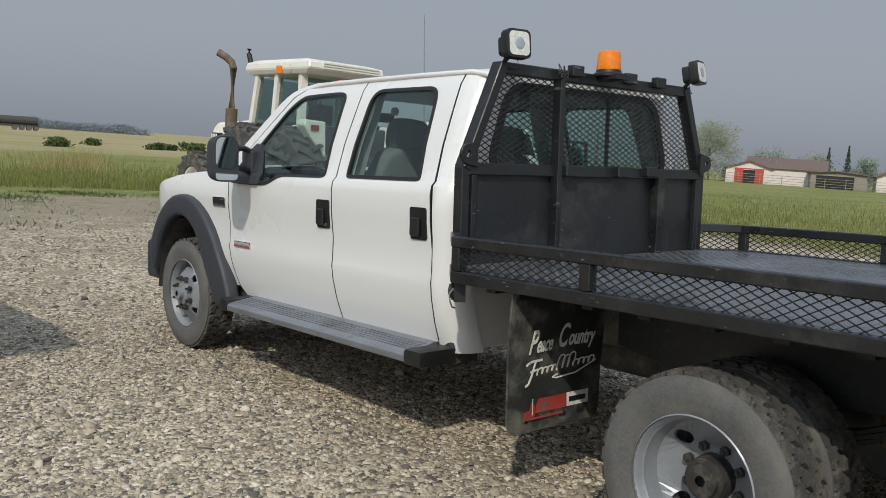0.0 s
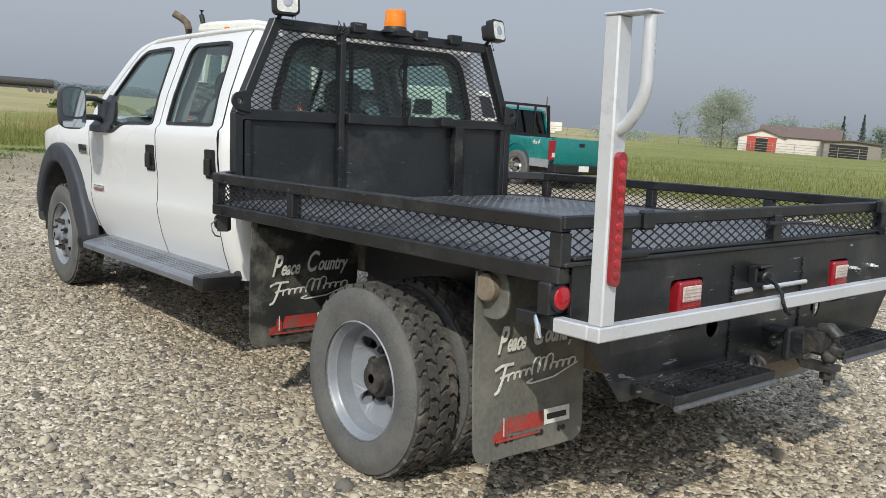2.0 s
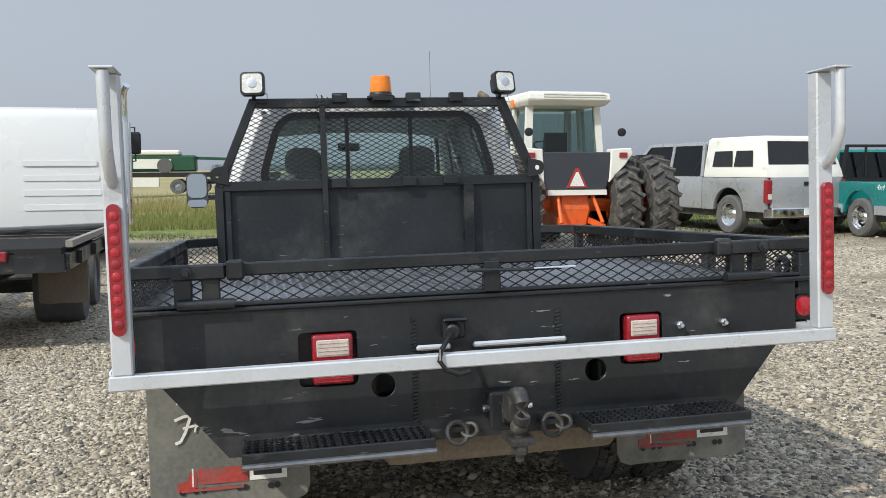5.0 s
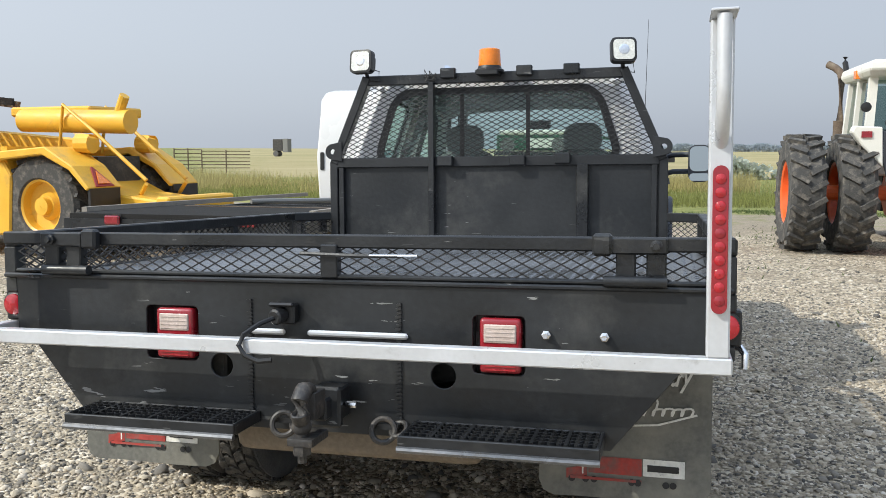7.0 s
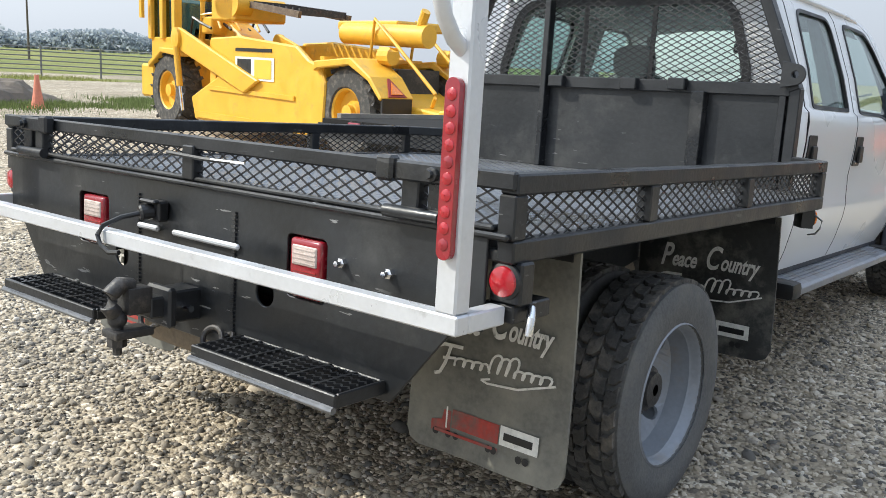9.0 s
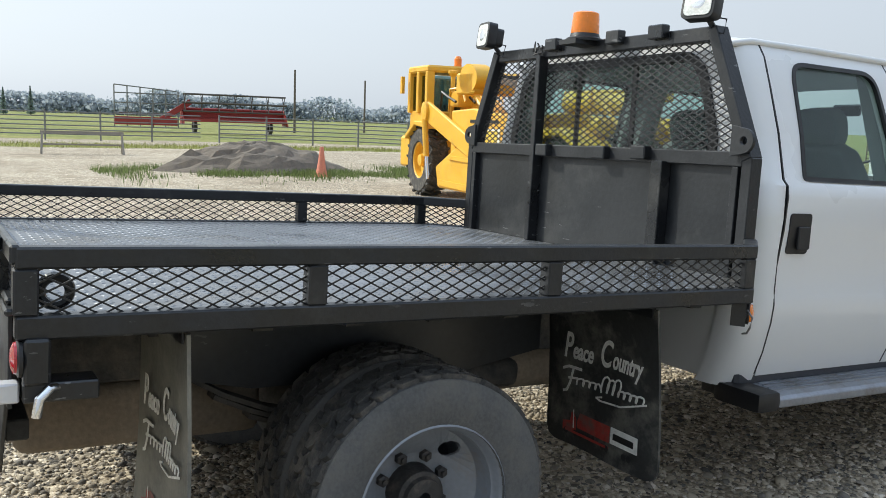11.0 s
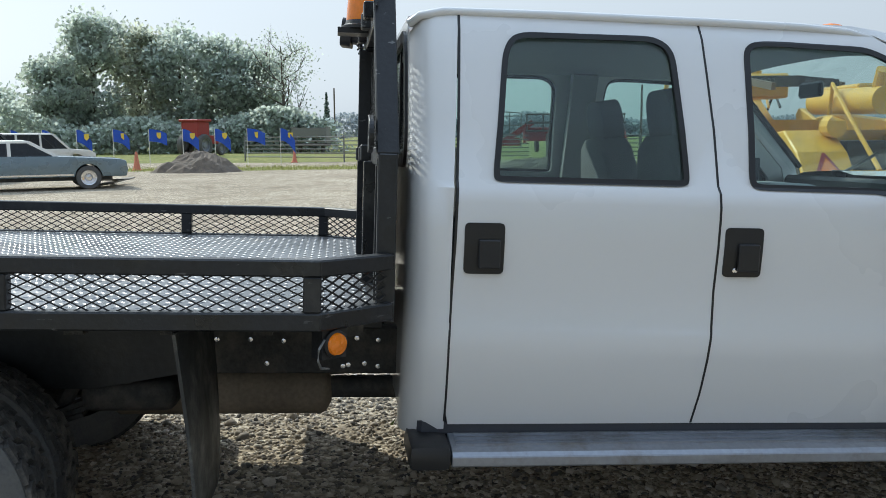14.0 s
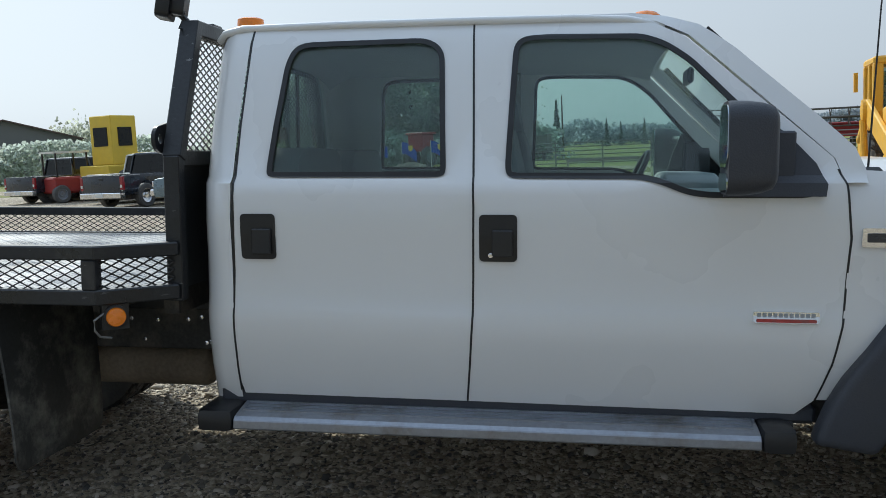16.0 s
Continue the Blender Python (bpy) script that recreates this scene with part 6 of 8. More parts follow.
def pickup(m, paint, name, label, L=5.8, W=1.98, bed=1.95, cab=2.2, R=0.40, belt=1.18, top=1.90, canopy=None, rack=None, lower=None, rear_bumper=CHROME, rim=CHROME, group="parked vehicles"):
    t = thing(name, m, label, "pickup truck", group)
    ra, fa = 1.15, L - 1.0
    z0 = 0.48
    bedz = belt - 0.02
    for sx in (-1, 1):
        pts = [(0.06, z0), (0.06, bedz), (bed, bedz), (bed, z0)] + arc(ra, z0 - 0.04, 0.50, 0, 180, 12)
        pts = [(0.06, bedz), (0.06, z0)] + arc(ra, z0, 0.47, 180, 0, 12) + [(bed, z0), (bed, bedz)]
        part("bed_side", slab(B(), [pts], 0.10, Matrix.Translation((sx * W / 2 - (0.10 if sx > 0 else 0), 0, 0)) @ YZ), paint, t, bevel=0.025, seg=2, smooth=True)
        tl = part("tail_lamp", box(B(), sx * (W / 2 - 0.14), sx * (W / 2 + 0.005), -0.005, 0.10, belt - 0.52, belt - 0.06), RED, t, bevel=0.015)
        part("reverse_lens", box(B(), sx * (W / 2 - 0.12), sx * (W / 2 - 0.03), -0.012, 0.0, belt - 0.44, belt - 0.34), LENS, tl)
        if lower:
            part("lower_panel", box(B(), sx * W / 2 - 0.012, sx * W / 2 + 0.012, 0.06, ra - 0.5, z0, z0 + 0.18), lower, t)
            part("lower_panel", box(B(), sx * W / 2 - 0.012, sx * W / 2 + 0.012, ra + 0.5, fa - 0.5, z0, z0 + 0.18), lower, t)
    tg = part("tailgate", box(B(), -W / 2 + 0.13, W / 2 - 0.13, 0.0, 0.07, z0 + 0.06, bedz + 0.01), paint, t, bevel=0.02, seg=2, smooth=True)
    part("tailgate_handle", box(B(), -0.09, 0.09, -0.02, 0.0, bedz - 0.16, bedz - 0.08), TRIM, tg, bevel=0.01)
    part("bed_floor", box(B(), -W / 2 + 0.09, W / 2 - 0.09, 0.06, bed, z0 + 0.05, z0 + 0.14), DARK, t)
    part("rear_bumper", loft(B(), [[(-W / 2, 0.10, z), (-W / 2 + 0.05, -0.12, z), (W / 2 - 0.05, -0.12, z), (W / 2, 0.10, z)] for z in (z0 - 0.10, z0 + 0.09)]), rear_bumper, t, bevel=0.02)
    part("licence_bar", box(B(), -0.16, 0.16, -0.135, -0.12, z0 - 0.06, z0 + 0.07), PAINTW, t)
    hood_y = bed + cab
    body_side([(bed + 0.015, z0), (bed + 0.015, belt), (hood_y, belt), (hood_y + 0.25, belt - 0.02), (L - 0.25, belt - 0.14), (L - 0.05, belt - 0.25), (L, belt - 0.45), (L, z0)], [(fa, 0.47)], W, paint, t)
    greenhouse(t, paint, SMOKE, W - 0.04, belt - 0.01, top, bed + 0.05, hood_y + 0.30, bed + 0.16, hood_y - 0.42, 0.15, [(bed + cab * 0.47, bed + cab * 0.47)])
    for sx in (-1, 1):
        part("door_handle", box(B(), sx * W / 2 - 0.01, sx * W / 2 + 0.02, bed + cab * 0.5, bed + cab * 0.5 + 0.14, belt - 0.14, belt - 0.09), TRIM, t)
        part("door_mirror", box(B(), sx * (W / 2 + 0.02), sx * (W / 2 + 0.22), hood_y - 0.12, hood_y - 0.02, belt + 0.02, belt + 0.22), TRIM, t, bevel=0.03)
        road_wheel(t, sx * (W / 2 - 0.14), ra, R, 0.25, sx, rim, rim_r=0.58)
        road_wheel(t, sx * (W / 2 - 0.14), fa, R, 0.25, sx, rim, rim_r=0.58)
    part("underbody", box(B(), -W / 2 + 0.15, W / 2 - 0.15, 0.1, L - 0.2, 0.34, z0 + 0.06), DARK, t)
    if canopy:
        c0, c1 = 0.04, bed - 0.02
        part("canopy", loft(B(), [rect(W / 2 - 0.01, c0, c1, belt - 0.02), rect(W / 2 - 0.03, c0 + 0.04, c1, belt + 0.12), rect(W / 2 - 0.14, c0 + 0.28, c1, top + 0.05), rect(W / 2 - 0.22, c0 + 0.34, c1, top + 0.09)]), canopy, t, bevel=0.03, seg=2, smooth=True)
        bm = B()
        hh = top - belt - 0.13
        vs = [bm.verts.new(p) for p in ((-W / 2 + 0.10, c0 + 0.025, belt + 0.06), (W / 2 - 0.10, c0 + 0.025, belt + 0.06), (W / 2 - 0.22, c0 + 0.235, top - 0.02), (-W / 2 + 0.22, c0 + 0.235, top - 0.02))]
        bm.faces.new(vs)
        part("canopy_rear_window", bm, TRIM, t, "dark canopy window")
        for sx in (-1, 1):
            for a, b in ((0.45, 1.02), (1.06, 1.70)):
                bm = B()
                vs = [bm.verts.new((sx * (W / 2 - 0.03 - 0.15 * (z - belt - 0.12) + 0.014), y, z)) for y, z in ((a, belt + 0.2), (b, belt + 0.2), (b - 0.02, belt + 0.52), (a + 0.06, belt + 0.52))]
                bm.faces.new(vs)
                part("canopy_side_window", bm, TRIM, t)
    if rack:
        bm = B()
        y = bed - 0.08
        for x in (-0.85, 0.85):
            beam(bm, (x, y, bedz), (x * 0.88, y, top + 0.10), 0.06, 0.06)
        beam(bm, (-0.76, y, top + 0.08), (0.76, y, top + 0.08), 0.06, 0.06)
        for x in (-0.3, 0.3):
            beam(bm, (x, y, bedz), (x, y, top + 0.08), 0.04, 0.04)
        beam(bm, (-0.85, y, bedz + 0.02), (0.85, y, bedz + 0.02), 0.06, 0.08)
        part("headache_rack", bm, rack, t)
    return t


pickup(place(9.88, 11.9, 9), PEWTER, "pickup", "silver crew cab pickup with white canopy and dark windows", canopy=CASEW, L=6.2, bed=2.0, cab=2.6, top=1.90)
teal = pickup(place(11.6, 10.3, -1) @ Matrix.Diagonal((0.95, 0.95, 0.95, 1)), TEAL, "pickup", "teal pickup with black headache rack and silver lower panels", L=5.6, bed=2.0, cab=1.9, top=1.80, belt=1.16, rack=TRIM, lower=PEWTER, rear_bumper=TRIM)
letters("4x4", 0.16, teal, PAINTW, Matrix.Translation((-0.993, 0.62, 0.98)) @ Matrix.Rotation(-math.pi / 2, 4, "Z") @ Matrix.Rotation(math.pi / 2, 4, "X"), shear=0.3, name="side_decal")
pickup(place(-24.4, -13.0, 73), NAVY, "pickup", "dark blue dually pickup with wide rear fenders", L=6.2, bed=2.3, cab=2.3, R=0.42)
pickup(place(-30.7, -20.3, 70), NAVY, "pickup", "dark pickup parked far back in the row", L=5.6)
pickup(place(-28.0, -14.9, 73), CASEW, "pickup", "white pickup parked behind a dark one", L=5.8)


def sedan(m, label):
    t = thing("sedan", m, label, "car", "parked vehicles")
    L, W = 5.4, 1.98
    body_side([(0.03, 0.36), (0.0, 0.55), (0.05, 0.90), (0.55, 0.96), (1.55, 0.97), (3.7, 0.95), (5.2, 0.86), (5.38, 0.80), (5.42, 0.55), (5.38, 0.36)], [(4.35, 0.36), (1.25, 0.36)], W, SLATE, t, bevel=0.05)
    greenhouse(t, CASEW, SMOKE, W - 0.14, 0.94, 1.38, 1.0, 3.55, 1.75, 2.85, 0.18, [(2.35, 2.35)])
    part("rear_bumper", loft(B(), [[(-0.97, 0.12, z), (-0.9, -0.10, z), (0.9, -0.10, z), (0.97, 0.12, z)] for z in (0.40, 0.60)]), CHROME, t, bevel=0.03)
    part("tail_trim", box(B(), -0.90, 0.90, -0.02, 0.04, 0.66, 0.84), CHROME, t, bevel=0.02)
    part("tail_strip", box(B(), -0.84, 0.84, -0.03, 0.0, 0.70, 0.80), REDM, t)
    for sx in (-1, 1):
        part("sill_trim", box(B(), sx * 0.985, sx * 1.0, 1.65, 3.95, 0.40, 0.45), CHROME, t)
        for y in (1.25, 4.35):
            road_wheel(t, sx * 0.86, y, 0.34, 0.20, sx, CHROME, rim_r=0.62, hub=CHROME)
    part("underbody", box(B(), -0.8, 0.8, 0.4, 5.0, 0.26, 0.42), DARK, t)
    return t


sedan(place(-24.4, -11.0, 20.5) @ Matrix.Diagonal((1.08, 1.10, 1.10, 1)), "slate blue vintage hardtop car with pale roof")


def wagon(m, paint, label, name="suv"):
    t = thing(name, m, label, "car", "parked vehicles")
    body_side([(0.0, 0.45), (0.0, 1.10), (3.3, 1.10), (4.35, 1.02), (4.6, 0.85), (4.6, 0.45)], [(3.7, 0.40), (0.9, 0.40)], 1.85, paint, t)
    greenhouse(t, paint, SMOKE, 1.82, 1.09, 1.78, 0.03, 3.4, 0.12, 2.75, 0.10, [(1.2, 1.2), (2.2, 2.2)])
    part("spare_wheel", lathe(B(), [(0.01, 0), (0.36, 0), (0.36, 0.2), (0.01, 0.2)], Matrix.Translation((-0.15, -0.2, 0.95)) @ Matrix.Rotation(-math.pi / 2, 4, "X"), 24), OLIVE, t)
    part("rear_bumper", box(B(), -0.9, 0.9, -0.12, 0.05, 0.42, 0.58), TRIM, t, bevel=0.03)
    for sx in (-1, 1):
        part("tail_lamp", box(B(), sx * 0.82, sx * 0.93, -0.01, 0.05, 0.75, 1.05), RED, t)
        for y in (0.9, 3.7):
            road_wheel(t, sx * 0.80, y, 0.37, 0.23, sx, RIM, rim_r=0.58)
    return t


wagon(place(-29.7, -13.1, 60), OLIVE, "dark olive boxy off-roader with rear spare wheel")
wagon(place(-36.9, -13.7, 35), CASEW, "pale estate car parked far back", "estate_car")


# ---- white tractor with orange wheels ----
def tractor(m):
    t = thing("tractor", m, "white farm tractor with orange wheels and rear duals", "tractor")
    for sx in (-1, 1):
        for x in (1.02, 1.80):
            road_wheel(t, sx * x, 0, 1.0, 0.54, sx, ORANGE, "rear_wheel", rim_r=0.52, lugs=22, tyre=TREAD)
        road_wheel(t, sx * 0.95, 3.4, 0.70, 0.40, sx, CASEW, "front_wheel", rim_r=0.5, lugs=16, tyre=TREAD)
    part("rear_axle", rod(B(), [(-1.85, 0, 1.0), (0, 0, 1.0), (1.85, 0, 1.0)], 0.13, 12), ORANGE, t)
    part("gear_housing", loft(B(), [rect(0.26, -0.55, 0.7, 0.55), rect(0.34, -0.6, 0.8, 0.95), rect(0.26, -0.5, 0.8, 1.45)]), ORANGE, t, "orange rear transmission housing", bevel=0.05)
    for sx in (-1, 1):
        part("hitch_arm", beam(B(), (sx * 0.30, -0.4, 0.75), (sx * 0.42, -1.0, 0.62), 0.07, 0.10), ORANGE, t)
        part("lift_rod", rod(B(), [(sx * 0.34, -0.5, 1.35), (sx * 0.42, -0.95, 0.70)], 0.035, 8), ORANGE, t)
    part("drawbar", box(B(), -0.12, 0.12, -1.0, -0.4, 0.48, 0.56), ORANGE, t)
    part("front_axle", box(B(), -0.9, 0.9, 3.3, 3.5, 0.55, 0.8), ORANGE, t)
    part("engine", box(B(), -0.3, 0.3, 0.8, 5.4, 0.65, 1.35), DARK, t)
    hood = part("hood", loft(B(), [[(-0.40, y, 1.28), (0.40, y, 1.28), (0.42, y, 1.75), (0.34, y, z), (-0.34, y, z), (-0.42, y, 1.75)] for y, z in ((2.4, 2.12), (5.75, 2.02), (5.98, 1.92))]), CASEW, t, bevel=0.04)
    part("hood_stripe", box(B(), -0.432, -0.415, 5.0, 5.9, 1.66, 1.80), TRIM, hood)
    for k in range(4):
        part("hood_mark", box(B(), -0.44, -0.434, 5.82 - 0.13 * k, 5.91 - 0.13 * k, 1.685, 1.775), PAINTW, hood)
    part("grille", box(B(), -0.36, 0.36, 5.98, 6.03, 1.3, 1.85), TRIM, hood)
    # cab
    part("cab_floor", box(B(), -0.78, 0.78, -0.62, 0.92, 1.30, 1.52), CASEW, t, bevel=0.03)
    for sx in (-1, 1):
        part("cab_fender", slab(B(), [[(-0.72, 1.50), (-0.55, 1.95), (0.15, 2.02), (0.5, 1.95), (0.5, 1.45)]], 0.06, Matrix.Translation((sx * 0.80 - 0.03, 0, 0)) @ YZ), CASEW, t, bevel=0.015)
        w = part("cab_wing", slab(B(), [[(0.66, 1.45), (1.0, 1.80), (1.16, 2.02), (1.12, 2.12), (0.70, 2.10)]], 0.25, Matrix.Translation((0, -0.45, 0)) @ XZ @ Matrix.Diagonal((sx, 1, 1, 1))), CASEW, t, bevel=0.02)
        part("tail_lamp", box(B(), sx * 0.86, sx * 1.02, -0.725, -0.70, 1.93, 2.03), RED, w)
        for y, ty in ((-0.62, -0.52), (0.18, 0.18), (0.92, 0.78)):
            part("cab_pillar", beam(B(), (sx * 0.78, y, 1.50), (sx * 0.70, ty, 2.98), 0.13, 0.10, (0, 1, 0)), CASEW, t)
        for a, b, c, d in ((-0.6, 0.16, 0.16, -0.5), (0.2, 0.9, 0.76, 0.2)):
            bm = B()
            vs = [bm.verts.new(p) for p in ((sx * 0.77, a, 1.95), (sx * 0.77, b, 1.6), (sx * 0.70, c, 2.9), (sx * 0.70, d, 2.9))]
            bm.faces.new(vs)
            part("side_pane", bm, TGLASS, t)
        lampm = Matrix.Translation((sx * 0.95, -0.6, 2.42)) @ Matrix.Rotation(math.pi / 2, 4, "X")
        part("field_lamp", lathe(B(), [(0.03, -0.08), (0.08, -0.02), (0.08, 0.03), (0.02, 0.04)], lampm, 16), TRIM, t)
    for y, ty in ((-0.62, -0.52), (0.92, 0.78)):
        bm = B()
        vs = [bm.verts.new(p) for p in ((-0.72, y, 2.02 if y < 0 else 1.9), (0.72, y, 2.02 if y < 0 else 1.9), (0.66, ty, 2.9), (-0.66, ty, 2.9))]
        bm.faces.new(vs)
        part("cab_window", bm, TGLASS, t)
    back = part("rear_panel", slab(B(), [[(-0.60, 1.28), (0.60, 1.28), (0.72, 1.75), (0.70, 2.04), (-0.70, 2.04), (-0.72, 1.75)]], 0.05, Matrix.Translation((0, -0.62, 0)) @ XZ), PLASTIC, t, bevel=0.02)
    part("slow_triangle", slab(B(), [[(-0.22, 1.36), (0.22, 1.36), (0.03, 1.74), (-0.03, 1.74)]], 0.012, Matrix.Translation((0, -0.675, 0)) @ XZ), REDM, back, "faded slow vehicle triangle")
    part("triangle_face", slab(B(), [[(-0.15, 1.39), (0.15, 1.39), (0.02, 1.66), (-0.02, 1.66)]], 0.008, Matrix.Translation((0, -0.688, 0)) @ XZ), PAINTW, back)
    bar = part("valve_bar", box(B(), -0.60, 0.60, -0.72, -0.62, 1.22, 1.32), CASEW, t)
    roof = part("cab_roof", loft(B(), [rect(0.80, -0.75, 0.95, 2.95), rect(0.86, -0.88, 1.05, 3.05), rect(0.84, -0.86, 1.02, 3.18), rect(0.70, -0.6, 0.85, 3.24)]), CASEW, t, bevel=0.02)
    for k in range(3):
        part("roof_vent_slat", box(B(), -0.55, 0.72, -0.895, -0.87, 3.06 + 0.045 * k, 3.085 + 0.045 * k), CASEW, roof)
    part("roof_lamp", box(B(), -0.88, -0.72, -0.10, 0.04, 2.96, 3.10), AMBER, roof)
    part("roof_beacon", rod(B(), [(-0.78, 0.98, 3.2), (-0.80, 1.02, 3.36), (-0.80, 1.02, 3.46)], 0.05, 8), TRIM, roof)
    part("muffler", rod(B(), [(-0.68, 2.65, 1.7), (-0.68, 2.65, 2.30)], 0.12, 14), RUST, t, smooth=True)
    part("exhaust_pipe", rod(B(), [(-0.68, 2.65, 2.25), (-0.68, 2.65, 3.12), (-0.70, 2.70, 3.24), (-0.78, 2.80, 3.34), (-0.90, 2.90, 3.42)], 0.075, 12), RUST, t, "rusty upright exhaust pipe", smooth=True)
    part("seat", loft(B(), [rect(0.25, -0.2, 0.25, 1.6), rect(0.27, -0.22, 0.28, 1.95), rect(0.24, -0.22, -0.08, 2.02), rect(0.22, -0.25, -0.12, 2.45)]), TRIM, t)
    part("steering_wheel", ring(B(), Matrix.Translation((0, 0.42, 2.2)) @ Matrix.Rotation(radians(30), 4, "X"), 0.2, 0.015), TRIM, t)
    part("console", box(B(), -0.2, 0.2, 0.5, 0.8, 1.5, 2.1), PLASTIC, t)
    # the cab stands a little ahead of the rear axle, the bonnet is short
    for o in t.children_recursive:
        kind = o.name.split(".")[0]
        if kind in {"cab_floor", "cab_pillar", "side_pane", "cab_window", "cab_roof", "roof_vent_slat", "roof_lamp", "roof_beacon", "seat", "steering_wheel", "console"}:
            for v in o.data.vertices:
                v.co.y = -0.33 + 1.15 * (v.co.y + 0.88)
        elif kind in {"hood", "hood_stripe", "hood_mark", "grille", "engine"}:
            for v in o.data.vertices:
                v.co.y = v.co.y if v.co.y < 1.9 else 1.9 + 0.50 * (v.co.y - 1.9)
    return t


tractor(place(4.42, 10.8, 2) @ Matrix.Diagonal((0.87, 0.87, 0.87, 1)))


# ---- yellow scraper ----
def scraper(m):
    t = thing("scraper", m, "yellow wheeled tractor scraper with large lugged tyres", "earthmover")
    for sx in (-1, 1):
        road_wheel(t, sx * 1.08, 0.0, 1.02, 0.62, sx, YELLOW, "rear_wheel", rim_r=0.50, hub=YELLOW, lugs=20, tyre=TREAD)
        road_wheel(t, sx * 1.08, 8.4, 1.04, 0.62, sx, YELLOW, "front_wheel", rim_r=0.50, hub=YELLOW, lugs=20, tyre=TREAD)
        # bowl sides
        part("bowl_side", slab(B(), [[(0.75, 0.35), (3.9, 0.30), (4.05, 0.75), (3.2, 1.2), (3.4, 1.95), (2.7, 2.0), (1.5, 1.85), (1.2, 1.62), (0.9, 1.55), (0.65, 1.25)]], 0.12, Matrix.Translation((sx * 1.2 - 0.06, 0, 0)) @ YZ), YELLOW, t, bevel=0.03)
        part("bowl_rib", beam(B(), (sx * 1.27, 1.3, 0.42), (sx * 1.27, 3.8, 0.42), 0.06, 0.12), YELLOW, t)
        part("bowl_rib", beam(B(), (sx * 1.27, 1.5, 0.95), (sx * 1.27, 3.4, 0.98), 0.06, 0.08), YELLOW, t)
        part("apron_arm", slab(B(), [[(2.2, 1.2), (4.5, 2.15), (4.75, 2.05), (4.72, 1.75), (2.5, 0.95)]], 0.10, Matrix.Translation((sx * 1.32 - 0.05, 0, 0)) @ YZ), YELLOW, t, bevel=0.02)
        part("arm_pivot", lathe(B(), [(0.22, -0.08), (0.22, 0.08), (0.1, 0.10)], Matrix.Translation((sx * 1.36, 4.55, 1.92)) @ Matrix.Rotation(sx * math.pi / 2, 4, "Y"), 18), YELLOW, t)
        part("lift_cylinder", rod(B(), [(sx * 1.42, 4.5, 1.75), (sx * 1.40, 4.35, 0.95)], 0.075, 10), YELLOW, t)
        part("cylinder_rod", rod(B(), [(sx * 1.40, 4.35, 0.95), (sx * 1.38, 4.25, 0.45)], 0.04, 8), CHROME, t)
        fe = part("rear_fender", slab(B(), [[(0.95, 1.45), (0.95, 1.62), (-0.25, 1.70), (-0.72, 1.42), (-1.0, 1.10), (-0.95, 1.06), (-0.66, 1.36), (-0.2, 1.58), (0.8, 1.50)]], 0.75, Matrix.Translation((sx * 0.98 - 0.375, 0, 0)) @ YZ), YELLOW, t, bevel=0.02)
        part("mud_flap", box(B(), sx * 0.66, sx * 1.32, -1.0, -0.96, 0.45, 1.10), TRIM, fe)
        if sx < 0:
            part("slow_triangle", slab(B(), [[(-0.20, 0), (0.20, 0), (0.02, 0.36), (-0.02, 0.36)]], 0.015, Matrix.Translation((-0.98, -0.985, 1.12)) @ Matrix.Rotation(radians(-40), 4, "X") @ XZ), REDM, fe)
            part("triangle_face", slab(B(), [[(-0.13, 0.03), (0.13, 0.03), (0.0, 0.26)]], 0.01, Matrix.Translation((-0.98, -1.000, 1.14)) @ Matrix.Rotation(radians(-40), 4, "X") @ XZ), AMBER, fe)
        part("rear_lamp", rod(B(), [(sx * 0.72, -0.35, 1.75), (sx * 0.72, -0.60, 1.75)], 0.15, 12), YELLOW, t)
        part("front_fender", slab(B(), [[(4.65, 1.55), (4.75, 1.70), (5.8, 1.72), (6.55, 1.40), (6.55, 1.28), (5.75, 1.62)]], 0.62, Matrix.Translation((sx * 1.0 - 0.31, 0, 0)) @ YZ), YELLOW, t, bevel=0.02)
    part("bowl_floor", box(B(), -1.2, 1.2, 0.8, 3.8, 0.35, 0.45), YELLOW, t)
    part("bowl_back", box(B(), -1.2, 1.2, 0.8, 0.95, 0.4, 1.7), YELLOW, t)
    part("bowl_front", box(B(), -1.2, 1.2, 3.3, 3.45, 0.5, 1.9), YELLOW, t)
    part("air_tank", rod(B(), [(-0.25, 1.35, 2.12), (-0.2, -1.25, 2.08)], 0.185, 18), YELLOW, t, "long yellow cylindrical tank", smooth=True)
    part("top_cover", box(B(), -0.2, 1.1, -0.2, 1.6, 2.18, 2.34), YELLOW, t, bevel=0.03)
    part("tank_stack", rod(B(), [(-0.2, -0.95, 2.2), (-0.2, -1.12, 2.48)], 0.09, 10), YELLOW, t)
    part("push_block", loft(B(), [[(-0.6, y, z0), (0.6, y, z0), (0.6, y, z1), (-0.6, y, z1)] for y, z0, z1 in ((-0.3, 0.5, 1.25), (-0.9, 0.42, 0.98), (-1.72, 0.42, 0.90))]), YELLOW, t, bevel=0.03)
    part("push_plate", box(B(), -0.85, 0.85, -1.95, -1.72, 0.40, 0.98), YELLOW, t, bevel=0.03)
    part("rear_engine", box(B(), -0.5, 0.5, -0.5, 0.7, 0.8, 1.55), DARK, t)
    bm = B()
    for x in (-0.45, 0.55):
        rod(bm, [(x, -1.3, 1.2), (x - 0.05, -0.6, 1.95), (x, 0.2, 2.35), (x, 0.35, 1.6)], 0.032, 8)
        rod(bm, [(x, -1.3, 1.15), (x + 0.25, -1.0, 0.95)], 0.032, 8)
